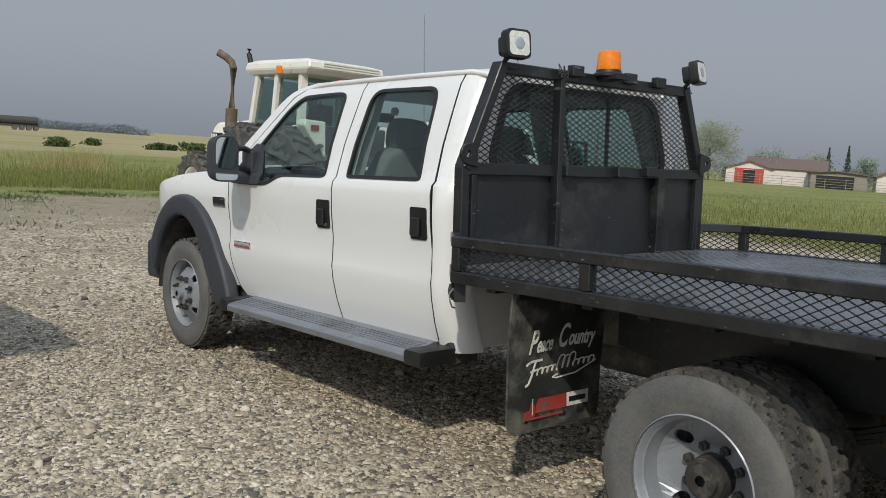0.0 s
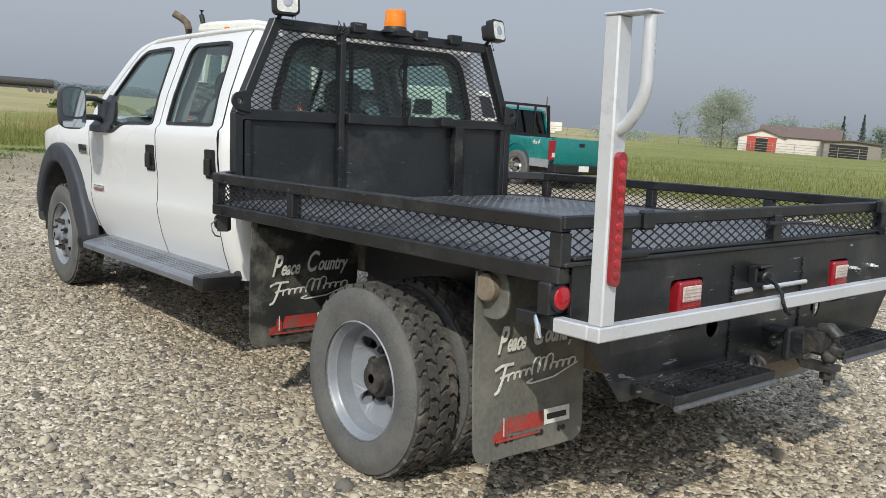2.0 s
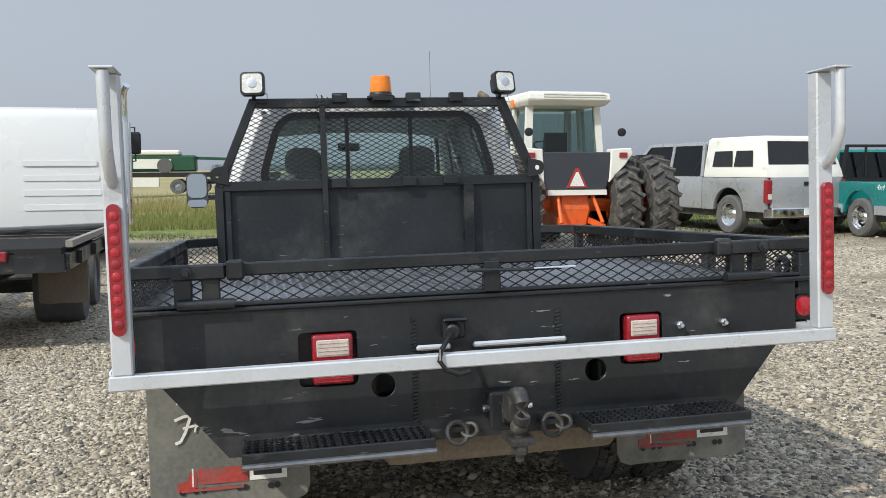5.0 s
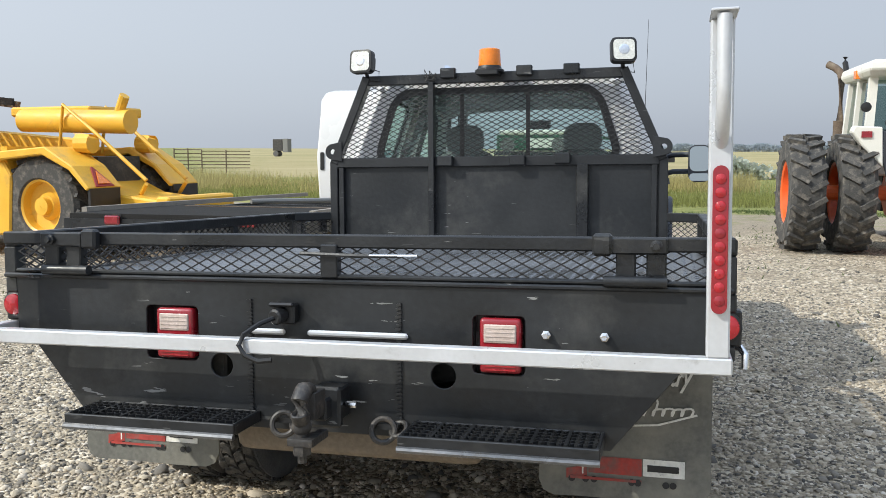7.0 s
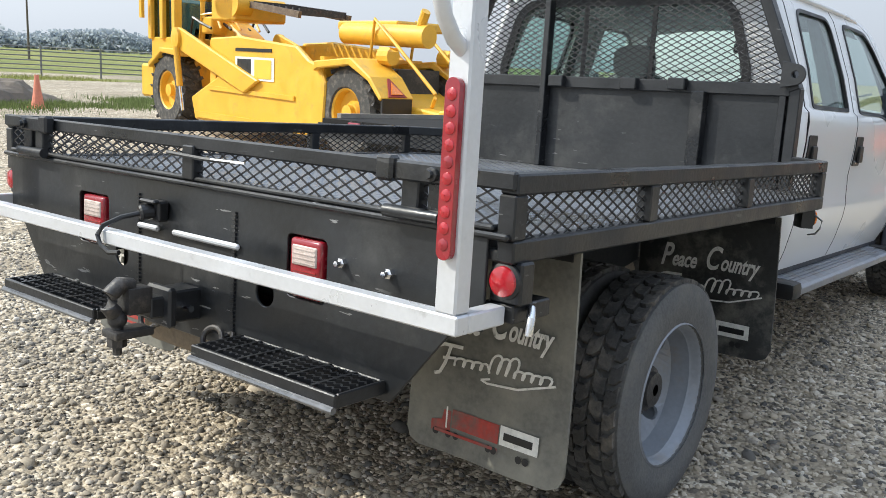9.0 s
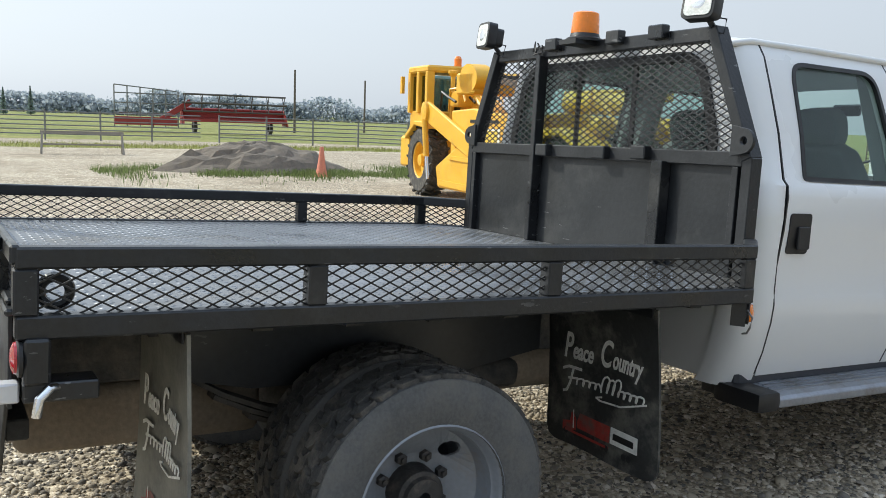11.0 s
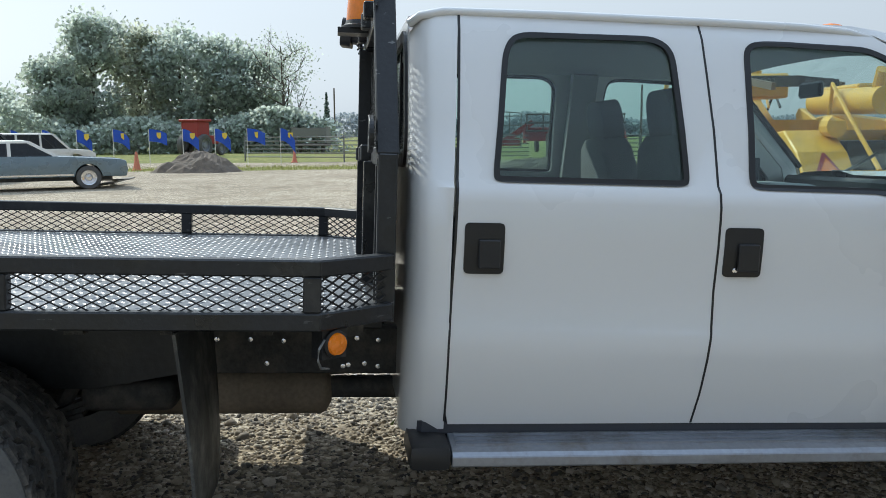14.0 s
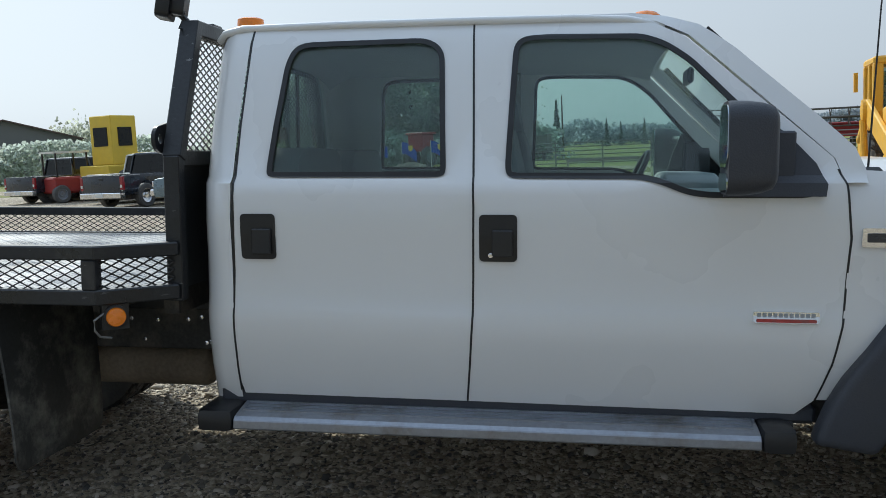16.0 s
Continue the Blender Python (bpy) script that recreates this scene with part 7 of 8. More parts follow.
    part("guard_pipe", bm, YELLOW, t, smooth=True)
    # elevator frame over the bowl
    el = part("elevator_frame", beam(B(), (-0.62, 2.0, 2.42), (-0.62, 3.2, 2.66), 0.08, 0.12), RUST, t)
    part("elevator_frame", beam(B(), (0.62, 2.0, 2.42), (0.62, 3.2, 2.66), 0.08, 0.12), RUST, t)
    for k in range(9):
        y = 2.05 + 0.13 * k
        part("elevator_flight", box(B(), -0.58, 0.58, y - 0.015, y + 0.015, 2.28 + 0.16 * (y - 1.2), 2.40 + 0.16 * (y - 1.2)), HUB, t)
    part("elevator_motor", rod(B(), [(-0.95, 3.3, 2.62), (-0.55, 3.3, 2.62)], 0.30, 18), YELLOW, t, smooth=True)
    part("elevator_box", box(B(), -0.95, 0.4, 3.1, 3.75, 2.30, 2.75), YELLOW, t, bevel=0.04)
    # gooseneck and hoses
    part("gooseneck", loft(B(), [[(-0.32, y, z0), (0.32, y, z0), (0.32, y, z1), (-0.32, y, z1)] for y, z0, z1 in ((3.4, 1.2, 1.9), (4.2, 1.7, 2.35), (4.9, 1.6, 2.3), (5.1, 0.8, 1.9))]), YELLOW, t, bevel=0.05)
    rng_ = random.Random(4)
    for k in range(7):
        x = -0.9 + 0.25 * k
        part("hydraulic_hose", rod(B(), [(x, 4.9, 1.95), (x + rng_.uniform(-.1, .1), 4.6, 2.35 + rng_.uniform(0, .2)), (x + rng_.uniform(-.1, .1), 4.2, 2.3 + rng_.uniform(-.1, .25)), (x, 3.8, 2.15)], 0.03, 6), YELLOW if k % 2 else TRIM, t, smooth=True)
    part("valve_block", box(B(), -0.7, 0.3, 4.1, 4.7, 2.05, 2.4), YELLOW, t, bevel=0.03)
    part("stack_pipe", rod(B(), [(-0.55, 4.95, 1.6), (-0.55, 4.95, 2.75)], 0.06, 10), YELLOW, t)
    part("stack_rain_cap", lathe(B(), [(0.06, 0), (0.13, 0.08), (0.13, 0.14), (0.02, 0.16)], Matrix.Translation((-0.55, 4.95, 2.72)), 12), YELLOW, t)
    # tractor unit with cab
    part("unit_body", loft(B(), [[(-0.75, y, 0.6), (0.75, y, 0.6), (0.75, y, z1), (-0.75, y, z1)] for y, z1 in ((4.9, 1.5), (6.6, 1.5), (7.3, 1.35))]), YELLOW, t, bevel=0.05)
    part("unit_skirt", box(B(), -1.2, 1.2, 6.45, 7.3, 0.62, 1.35), YELLOW, t, bevel=0.05)
    cab = part("cab_base", box(B(), -1.05, 0.55, 5.35, 6.95, 1.35, 1.95), YELLOW, t, bevel=0.03)
    for x in (-1.02, 0.52):
        for y in (5.40, 6.15, 6.9):
            part("cab_pillar", box(B(), x - 0.10, x + 0.10, y - 0.10, y + 0.10, 1.9, 2.85), YELLOW, cab, bevel=0.02)
        for a, b in ((5.45, 6.10), (6.2, 6.86)):
            part("cab_pane", box(B(), x - 0.006, x + 0.006, a, b, 1.95, 2.75), TGLASS, cab)
    for y in (5.40, 6.9):
        part("cab_pane", box(B(), -0.97, 0.47, y - 0.006, y + 0.006, 1.95, 2.75), TGLASS, cab)
    part("cab_roof", box(B(), -1.12, 0.62, 5.28, 7.0, 2.82, 2.98), YELLOW, cab, bevel=0.04)
    part("cab_beacon", lathe(B(), [(0.10, 0), (0.10, 0.18), (0.06, 0.24), (0.01, 0.25)], Matrix.Translation((-0.2, 5.6, 2.98)), 14), AMBER, cab)
    part("cab_mirror", box(B(), -1.32, -1.24, 6.9, 7.05, 2.35, 2.75), YELLOW, cab)
    part("cab_seat", loft(B(), [rect(0.25, 5.7, 6.1, 1.95), rect(0.25, 5.65, 6.1, 2.15), rect(0.22, 5.62, 5.75, 2.2), rect(0.2, 5.6, 5.7, 2.6)]), TRIM, cab)
    # maker's plate as plain bars
    pl = part("maker_plate", box(B(), -1.275, -1.265, 1.95, 2.75, 1.20, 1.62), PAINTW, t)
    part("plate_mark", box(B(), -1.285, -1.275, 2.42, 2.70, 1.24, 1.58), TRIM, pl)
    part("plate_bar", box(B(), -1.285, -1.275, 2.0, 2.34, 1.24, 1.58), YELLOW2, pl)
    part("name_bar", box(B(), -1.275, -1.265, 2.0, 2.75, 1.72, 1.78), TRIM, t)
    done = set()
    for o in t.children_recursive:
        if "wheel" in o.name or any("wheel" in q.name for q in (o.parent,) if q) or o.data.name in done:
            continue
        done.add(o.data.name)
        for v in o.data.vertices:
            y = v.co.y
            v.co.z, v.co.x = v.co.z * 1.27, v.co.x * 1.14
            v.co.y = y * (1.42 if y < 0 and v.co.z < 2.4 else 1) + 2.8 * step(0.8, 4.2, y)
    return t


scraper(place(-7.93, 8.81, 81.0) @ Matrix.Diagonal((0.78, 0.78, 0.78, 1)))


# ---- second flat-deck truck ----
def deck_truck(m):
    t = thing("deck_truck", m, "white flat-deck truck with wooden deck edging and chrome exhaust", "truck")
    L = 7.25
    part("deck", box(B(), -1.22, 1.22, 0.0, 2.5, 1.0, 1.05), DECKTOP, t)
    for k in range(5):
        part("cross_member", box(B(), -1.22, 1.22, 3.1 + 1.05 * k, 3.2 + 1.05 * k, 0.88, 1.0), BLACK, t)
    for sx in (-1, 1):
        part("deck_edge", box(B(), sx * 1.22, sx * 1.28, 0.3, L - 0.05, 1.04, 1.10), WOOD, t, "worn wooden deck edging")
        part("deck_rail", box(B(), sx * 1.22, sx * 1.29, 0.0, L, 0.86, 1.0), BLACK, t)
        for k in range(6):
            part("stake_pocket", box(B(), sx * 1.292, sx * 1.335, 0.5 + 1.2 * k, 0.58 + 1.2 * k, 0.88, 1.0), BLACK, t)
        lamp = part("tail_lamp", box(B(), sx * 0.72 - 0.08, sx * 0.72 + 0.08, -0.075, -0.032, 0.945, 1.035), RED, t, bevel=0.012)
        part("lamp_base", box(B(), sx * 0.72 - 0.09, sx * 0.72 + 0.09, -0.034, -0.02, 0.935, 1.045), TRIM, lamp)
        for y in (2.15, 3.35):
            road_wheel(t, sx * 0.93, y, 0.42, 0.48, sx, RIM, rim_r=0.55)
        road_wheel(t, sx * 0.95, 9.3, 0.46, 0.28, sx, RIM, rim_r=0.55)
        part("mud_flap", slab(B(), [rounded(sx * 1.02 - 0.24, sx * 1.02 + 0.24, 0.28, 0.88, 0.04)], 0.012, Matrix.Translation((0, 1.58, 0)) @ XZ), TAN, t, "dusty tan mud flap")
        part("frame_rail", box(B(), sx * 0.42 - 0.04, sx * 0.42 + 0.04, 0.1, 9.8, 0.55, 0.74), DARK, t)
    part("tail_beam", box(B(), -1.25, 1.25, -0.03, 0.06, 0.84, 1.0), BLACK, t)
    part("cross_bar", rod(B(), [(-1.0, 4.1, 1.04), (1.0, 6.3, 1.04)], 0.04, 8), GALV, t)
    part("load_strap", box(B(), -0.95, 1.28, 1.95, 2.01, 1.052, 1.06), RUST, t)
    for y, w in ((2.15, 0.9), (3.35, 0.9), (9.3, 0.9)):
        part("axle", rod(B(), [(-w, y, 0.42), (w, y, 0.42)], 0.07, 8), DARK, t)
    # cab: sloped screen, rounded roof, a ribbed back wall with a window beside the middle
    y0 = L + 0.1
    cab = part("cab_body", loft(B(), [rect(1.06, y0, y0 + 2.0, 0.85), rect(1.11, y0, y0 + 2.05, 1.65), rect(1.08, y0 + 0.01, y0 + 1.85, 1.95), rect(1.03, y0 + 0.04, y0 + 1.45, 2.66), rect(0.96, y0 + 0.09, y0 + 1.36, 2.79), rect(0.82, y0 + 0.2, y0 + 1.25, 2.84)]), WHITE, t, bevel=0.05, seg=3, smooth=True)
    for k in range(4):
        z = 1.15 + 0.24 * k
        part("wall_rib", slab(B(), [rounded(-0.30, 0.92 - 0.03 * k, z, z + 0.10, 0.03)], 0.014, Matrix.Translation((0, y0 - 0.001, 0)) @ XZ), WHITE, cab, bevel=0.006)
    part("window_seal", slab(B(), [rounded(-0.92, 0.86, 2.08, 2.60, 0.08), rounded(-0.88, 0.82, 2.12, 2.56, 0.06)], 0.02, Matrix.Translation((0, y0 + 0.018, 0)) @ Matrix.Rotation(radians(-2.4), 4, "X") @ XZ), TRIM, cab)
    part("rear_window", slab(B(), [rounded(-0.88, 0.82, 2.12, 2.56, 0.06)], 0.006, Matrix.Translation((0, y0 + 0.012, 0)) @ Matrix.Rotation(radians(-2.4), 4, "X") @ XZ), TGLASS, cab)
    part("cab_vent", slab(B(), [rounded(-1.03, -0.96, 1.40, 1.72, 0.02)], 0.016, Matrix.Translation((0, y0 - 0.002, 0)) @ XZ), TRIM, cab, "black upright air vent")
    part("hood", loft(B(), [rect(0.93, y0 + 1.9, y0 + 3.1, 0.7), rect(0.95, y0 + 1.9, y0 + 3.2, 1.3), rect(0.85, y0 + 1.9, y0 + 3.0, 1.58)]), WHITE, t, bevel=0.06, seg=2, smooth=True)
    pipe = part("exhaust_pipe", rod(B(), [(1.28, y0 - 0.10, 2.55), (1.28, y0 - 0.10, 3.02), (1.29, y0 - 0.13, 3.10), (1.34, y0 - 0.20, 3.18)], 0.06, 12), CHROME, t, "chrome upright exhaust pipe", smooth=True)
    part("heat_shield", rod(B(), [(1.28, y0 - 0.10, 0.9), (1.28, y0 - 0.10, 2.58)], 0.10, 14), CHROME, pipe, smooth=True)
    for sx in (-1, 1):
        arm = part("mirror_arm", rod(B(), [(sx * 1.04, y0 + 1.35, 2.62), (sx * 1.36, y0 + 1.30, 2.60), (sx * 1.36, y0 + 1.30, 2.0), (sx * 1.08, y0 + 1.5, 1.95)], 0.016, 6), TRIM, t)
        part("mirror", box(B(), sx * 1.27, sx * 1.46, y0 + 1.25, y0 + 1.32, 2.12, 2.52), TRIM, arm, bevel=0.03)
        part("side_window", slab(B(), [[(y0 + 0.35, 1.93), (y0 + 1.62, 1.93), (y0 + 1.28, 2.60), (y0 + 0.42, 2.60)]], 0.008, Matrix.Translation((sx * 1.06 - 0.004, 0, 0)) @ YZ), TRIM, cab)
    # the deck sits low on its frame
    for o in t.children_recursive:
        if o.name.split(".")[0] in {"deck", "deck_edge", "deck_rail", "stake_pocket", "tail_lamp", "lamp_base", "tail_beam", "cross_member", "load_strap", "cross_bar"}:
            for v in o.data.vertices:
                v.co.z -= 0.11
    return t


deck_truck(place(-3.68, 4.3, 3.8) @ Matrix.Rotation(radians(-1.5), 4, "X"))

# ---- fields, trees and buildings round the yard ----
def leaf_material(name, base, spread_=0.35, through_light=0.58):
    m = bpy.data.materials.new(name)
    m.use_nodes = True
    n, l = m.node_tree.nodes, m.node_tree.links
    b = n["Principled BSDF"]
    b.inputs["Roughness"].default_value = 0.7
    b.inputs["Specular IOR Level"].default_value = 0.2
    g, mr, mx = n.new("ShaderNodeNewGeometry"), n.new("ShaderNodeMapRange"), n.new("ShaderNodeMixRGB")
    mr.inputs["To Min"].default_value, mr.inputs["To Max"].default_value = 1 - spread_, 1 + spread_
    mx.blend_type = "MULTIPLY"
    mx.inputs["Fac"].default_value = 1
    mx.inputs["Color1"].default_value = (*base, 1)
    l.new(g.outputs["Random Per Island"], mr.inputs["Value"]), l.new(mr.outputs[0], mx.inputs["Color2"]), l.new(mx.outputs[0], b.inputs["Base Color"])
    tr, ad = n.new("ShaderNodeBsdfTranslucent"), n.new("ShaderNodeMixShader")
    l.new(mx.outputs[0], tr.inputs["Color"])
    ad.inputs["Fac"].default_value = through_light
    l.new(b.outputs[0], ad.inputs[1]), l.new(tr.outputs[0], ad.inputs[2]), l.new(ad.outputs[0], n["Material Output"].inputs["Surface"])
    return m


# these two leaf colours are paled, and pass more light, to paint in haze
LEAF = leaf_material("hazed_poplar_leaves", (0.52, 0.57, 0.50), 0.25, 0.8)
LEAF2 = leaf_material("hazed_yellowing_leaves", (0.54, 0.56, 0.46), 0.25, 0.8)
LEAFD = leaf_material("dark_leaves", (0.05, 0.075, 0.042))
SPRUCE = leaf_material("spruce_needles", (0.17, 0.22, 0.20))
# far belts: distance haze is painted into the leaf colour as pale blue-grey
PALE = leaf_material("haze_painted_leaves", (0.40, 0.44, 0.47), 0.05)
BLADE = leaf_material("grass_blades", (0.25, 0.26, 0.085), 0.45)
DRYBLADE = leaf_material("dry_grass_blades", (0.42, 0.36, 0.16), 0.35)
WEED = leaf_material("weed_leaves", (0.13, 0.165, 0.06), 0.4)


def quads(name, centres, sizes, seed, upright=0.0):
    """Many small leaf quads in one mesh."""
    rs = np.random.RandomState(seed)
    n = len(centres)
    a, b = rs.normal(size=(n, 3)), rs.normal(size=(n, 3))
    b[:, 2] += upright
    a /= np.linalg.norm(a, axis=1)[:, None]
    b -= (a * b).sum(1)[:, None] * a
    b /= np.linalg.norm(b, axis=1)[:, None]
    s = np.asarray(sizes)[:, None]
    pts = np.stack([centres - a * s * 0.5, centres - b * s * 0.5, centres + a * s * 0.5, centres + b * s * 0.6], 1).reshape(-1, 3)
    gm = bpy.data.meshes.new(name)
    gm.vertices.add(len(pts))
    gm.vertices.foreach_set("co", pts.ravel())
    gm.loops.add(4 * n)
    gm.loops.foreach_set("vertex_index", np.arange(4 * n))
    gm.polygons.add(n)
    gm.polygons.foreach_set("loop_start", np.arange(0, 4 * n, 4))
    gm.update()
    return gm


def tree(x, y, h, w, seed, material, label, leaves=2600, leaf=0.32, low=0.18, bare=0.0, name="tree", gap=0.0):
    """A tapered trunk with limbs and a ragged crown of leaf clumps."""
    rs = random.Random(seed)
    t = thing(name, Matrix.Translation((x, y, ground_z(x, y) - 0.05)), label, "tree")
    bm = B()
    rod(bm, [(0, 0, 0), (rs.uniform(-.1, .1) * w * .3, rs.uniform(-.1, .1) * w * .3, h * 0.45), (rs.uniform(-.2, .2) * w * .3, rs.uniform(-.2, .2) * w * .3, h * 0.92)], h * 0.022, 8, h * 0.004)
    tips = []
    for k in range(16):
        z = h * rs.uniform(max(0.12, low), 0.85)
        a = rs.uniform(0, 6.283)
        r = w * 0.5 * rs.uniform(0.55, 1.0) * (1 - 0.75 * max(0, (z / h - 0.45)))
        tip = Vector((r * math.cos(a), r * math.sin(a), min(h, z + h * rs.uniform(0.05, 0.22))))
        rod(bm, [(0, 0, z), (tip.x * 0.5, tip.y * 0.5, z + (tip.z - z) * 0.4), tip], h * 0.008, 5, h * 0.002)
        tips.append(tip)
        for q in range(3 if bare else 0):
            e = tip + Vector((rs.uniform(-1, 1), rs.uniform(-1, 1), rs.uniform(0.2, 1.6))) * w * 0.16
            rod(bm, [tip * 0.8 + Vector((0, 0, z * 0.2)), e], h * 0.004, 4, h * 0.001)
    for k in range(0 if bare else 44):
        zf = rs.uniform(low * 0.5, 0.97)
        r = w * 0.46 * math.sqrt(max(0.02, 1 - ((zf - 0.42) / 0.60) ** 2)) * math.sqrt(rs.random())
        a = rs.uniform(0, 6.283)
        tips.append(Vector((r * math.cos(a), r * math.sin(a), h * zf)))
    tips += [Vector((rs.uniform(-.15, .15) * w, rs.uniform(-.15, .15) * w, h * rs.uniform(0.75, 0.97))) for _ in range(5)]
    part("trunk", bm, BARK, t)
    npr = np.random.RandomState(seed)
    per = max(20, int(leaves * (1 - bare) / len(tips)))
    cs = []
    for tip in tips:
        k = w * rs.uniform(0.10, 0.19)
        c = npr.normal(size=(per, 3)) * np.array([k, k, k * 0.85]) * 0.62 + np.array(tip)
        cs.append(c)
    gm = quads("crown", np.concatenate(cs), npr.uniform(leaf * 0.6, leaf * 1.3, per * len(tips)), seed)
    gm.materials.append(material)
    crown = new("crown", gm)
    crown.parent = t
    return t


def spruce(x, y, h, seed, label="dark narrow spruce on the far edge"):
    t = thing("spruce", Matrix.Translation((x, y, ground_z(x, y))), label, "tree")
    part("trunk", rod(B(), [(0, 0, 0), (0, 0, h)], h * 0.02, 6, h * 0.003), BARK, t)
    rs = np.random.RandomState(seed)
    n = 900
    z = rs.rand(n) ** 1.4
    r = (1 - z) * h * 0.17 * (0.55 + 0.45 * np.abs(np.sin(z * 22)))
    a = rs.uniform(0, 6.283, n)
    rr = r * np.sqrt(rs.rand(n))
    gm = quads("crown", np.stack([rr * np.cos(a), rr * np.sin(a), (0.08 + 0.92 * z) * h - rr * 0.25], -1), rs.uniform(0.2, 0.5, n) * h / 9, seed)
    gm.materials.append(SPRUCE)
    crown = new("crown", gm)
    crown.parent = t


def hedge(name, pts, width, h, count, seed, material, label, leaf=0.5, base=0.0, kind="stuff", category="bushes"):
    """A ragged belt of bushes or far trees along a line, as one mesh."""
    rs = np.random.RandomState(seed)
    pts = np.array(pts, float)
    seg = rs.randint(0, len(pts) - 1, count)
    f = rs.rand(count)
    p = pts[seg] * (1 - f)[:, None] + pts[seg + 1] * f[:, None]
    t = np.array([noise.noise((float(q[0]) / (h * 1.6), float(q[1]) / (h * 1.6), seed)) for q in p])
    top = h * (0.72 + 0.5 * t)
    z = rs.rand(count) ** 0.8 * top
    off = rs.normal(size=(count, 2)) * width * 0.35 * np.sqrt(np.maximum(0.05, 1 - z / (h * 1.2)))[:, None]
    g = np.array([ground_z(float(q[0]), float(q[1])) for q in p])
    gm = quads(name, np.stack([p[:, 0] + off[:, 0], p[:, 1] + off[:, 1], z + g + base], -1), rs.uniform(leaf * 0.6, leaf * 1.4, count), seed)
    gm.materials.append(material)
    return tagged(new(name, gm), label, category, kind=kind)


def tufts(name, region, count, seed, h, material, label, lean=0.5, width=0.012):
    """Upright blades scattered over a region, as one mesh."""
    rs = np.random.RandomState(seed)
    p = region(rs, count)
    n = len(p)
    g = np.array([ground_z(float(a), float(b)) for a, b in p])
    hh = rs.uniform(h * 0.45, h * 1.1, n)
    a = rs.uniform(0, 6.283, n)
    d = np.stack([np.cos(a), np.sin(a)], -1)
    tip = p + rs.normal(size=(n, 2)) * (hh * lean * 0.5)[:, None]
    w = np.maximum(width, hh * 0.02)[:, None]
    v = np.stack([np.c_[p - d * w, g - 0.03], np.c_[p + d * w, g - 0.03], np.c_[tip, g + hh]], 1).reshape(-1, 3)
    gm = bpy.data.meshes.new(name)
    gm.vertices.add(len(v))
    gm.vertices.foreach_set("co", v.ravel())
    gm.loops.add(3 * n)
    gm.loops.foreach_set("vertex_index", np.arange(3 * n))
    gm.polygons.add(n)
    gm.polygons.foreach_set("loop_start", np.arange(0, 3 * n, 3))
    gm.update()
    gm.materials.append(material)
    return tagged(new(name, gm), label, "grass", kind="stuff")


def edge_y(x):
    return 18.4 + 0.30 * np.maximum(0, -x - 2.0) + 1.2 * np.sin(x * 0.35) - 0.10 * np.maximum(0, x)


def clumped(rs, p, scale, thr):
    keep = np.array([noise.noise((float(a) * scale, float(b) * scale, 7.0)) for a, b in p])
    return p[keep + rs.normal(size=len(p)) * 0.12 > thr]


def verge_ahead(rs, n):
    x = rs.uniform(-22, 15, n)
    y = edge_y(x) + 1.5 + rs.exponential(6.0, n)
    return np.stack([x, y], -1)


def verge_tall(rs, n):
    x = rs.uniform(-26, 10, n)
    y = edge_y(x) + np.where(x < -6, rs.uniform(4, 18, n), rs.uniform(11, 22, n))
    return clumped(rs, np.stack([x, y], -1), 0.25, 0.02)


def verge_right(rs, n):
    return np.stack([12 + rs.exponential(10.0, n), rs.uniform(-4, 30, n)], -1)


def yard_weeds(rs, n):
    x = rs.uniform(-10, 12, n)
    y = edge_y(x) + 0.5 - rs.exponential(2.8, n)
    return clumped(rs, np.stack([x, y], -1), 0.55, 0.06)


def left_weeds(rs, n):
    p = np.stack([-21.6 + rs.normal(size=n) * 1.3, rs.uniform(3.0, 14.5, n)], -1)
    return clumped(rs, p, 0.5, 0.02)


def strip_grass(rs, n):
    return np.stack([rs.uniform(-43, -38, n), rs.uniform(-22, 22, n)], -1)


tufts("grass", verge_ahead, 42000, 21, 0.26, BLADE, "green grass with seed heads beyond the gravel")
tufts("dry_grass", verge_tall, 26000, 22, 0.75, DRYBLADE, "tall dry yellow grass in the verge")
tufts("grass", verge_right, 36000, 23, 0.22, BLADE, "green meadow grass beside the yard")
tufts("weeds", yard_weeds, 22000, 24, 0.06, WEED, "low weeds at the edge of the gravel", lean=2.2, width=0.016)
tufts("weeds", left_weeds, 20000, 25, 0.19, WEED, "weeds round the soil heaps")
tufts("grass", strip_grass, 12000, 26, 0.16, BLADE, "mown grass strip beside the road")

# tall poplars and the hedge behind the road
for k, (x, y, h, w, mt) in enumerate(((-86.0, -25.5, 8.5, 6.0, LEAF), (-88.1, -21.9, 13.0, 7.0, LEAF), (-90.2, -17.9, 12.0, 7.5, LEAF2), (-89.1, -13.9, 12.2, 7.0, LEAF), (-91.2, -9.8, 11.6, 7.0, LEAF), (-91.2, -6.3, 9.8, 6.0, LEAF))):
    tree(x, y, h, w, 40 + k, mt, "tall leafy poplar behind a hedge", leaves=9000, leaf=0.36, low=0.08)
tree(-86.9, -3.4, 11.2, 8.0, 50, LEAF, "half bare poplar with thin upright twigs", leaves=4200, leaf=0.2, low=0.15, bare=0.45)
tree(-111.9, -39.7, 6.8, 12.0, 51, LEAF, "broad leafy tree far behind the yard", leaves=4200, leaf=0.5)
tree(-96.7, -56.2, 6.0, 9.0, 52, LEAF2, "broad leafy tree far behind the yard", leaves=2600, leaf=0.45)
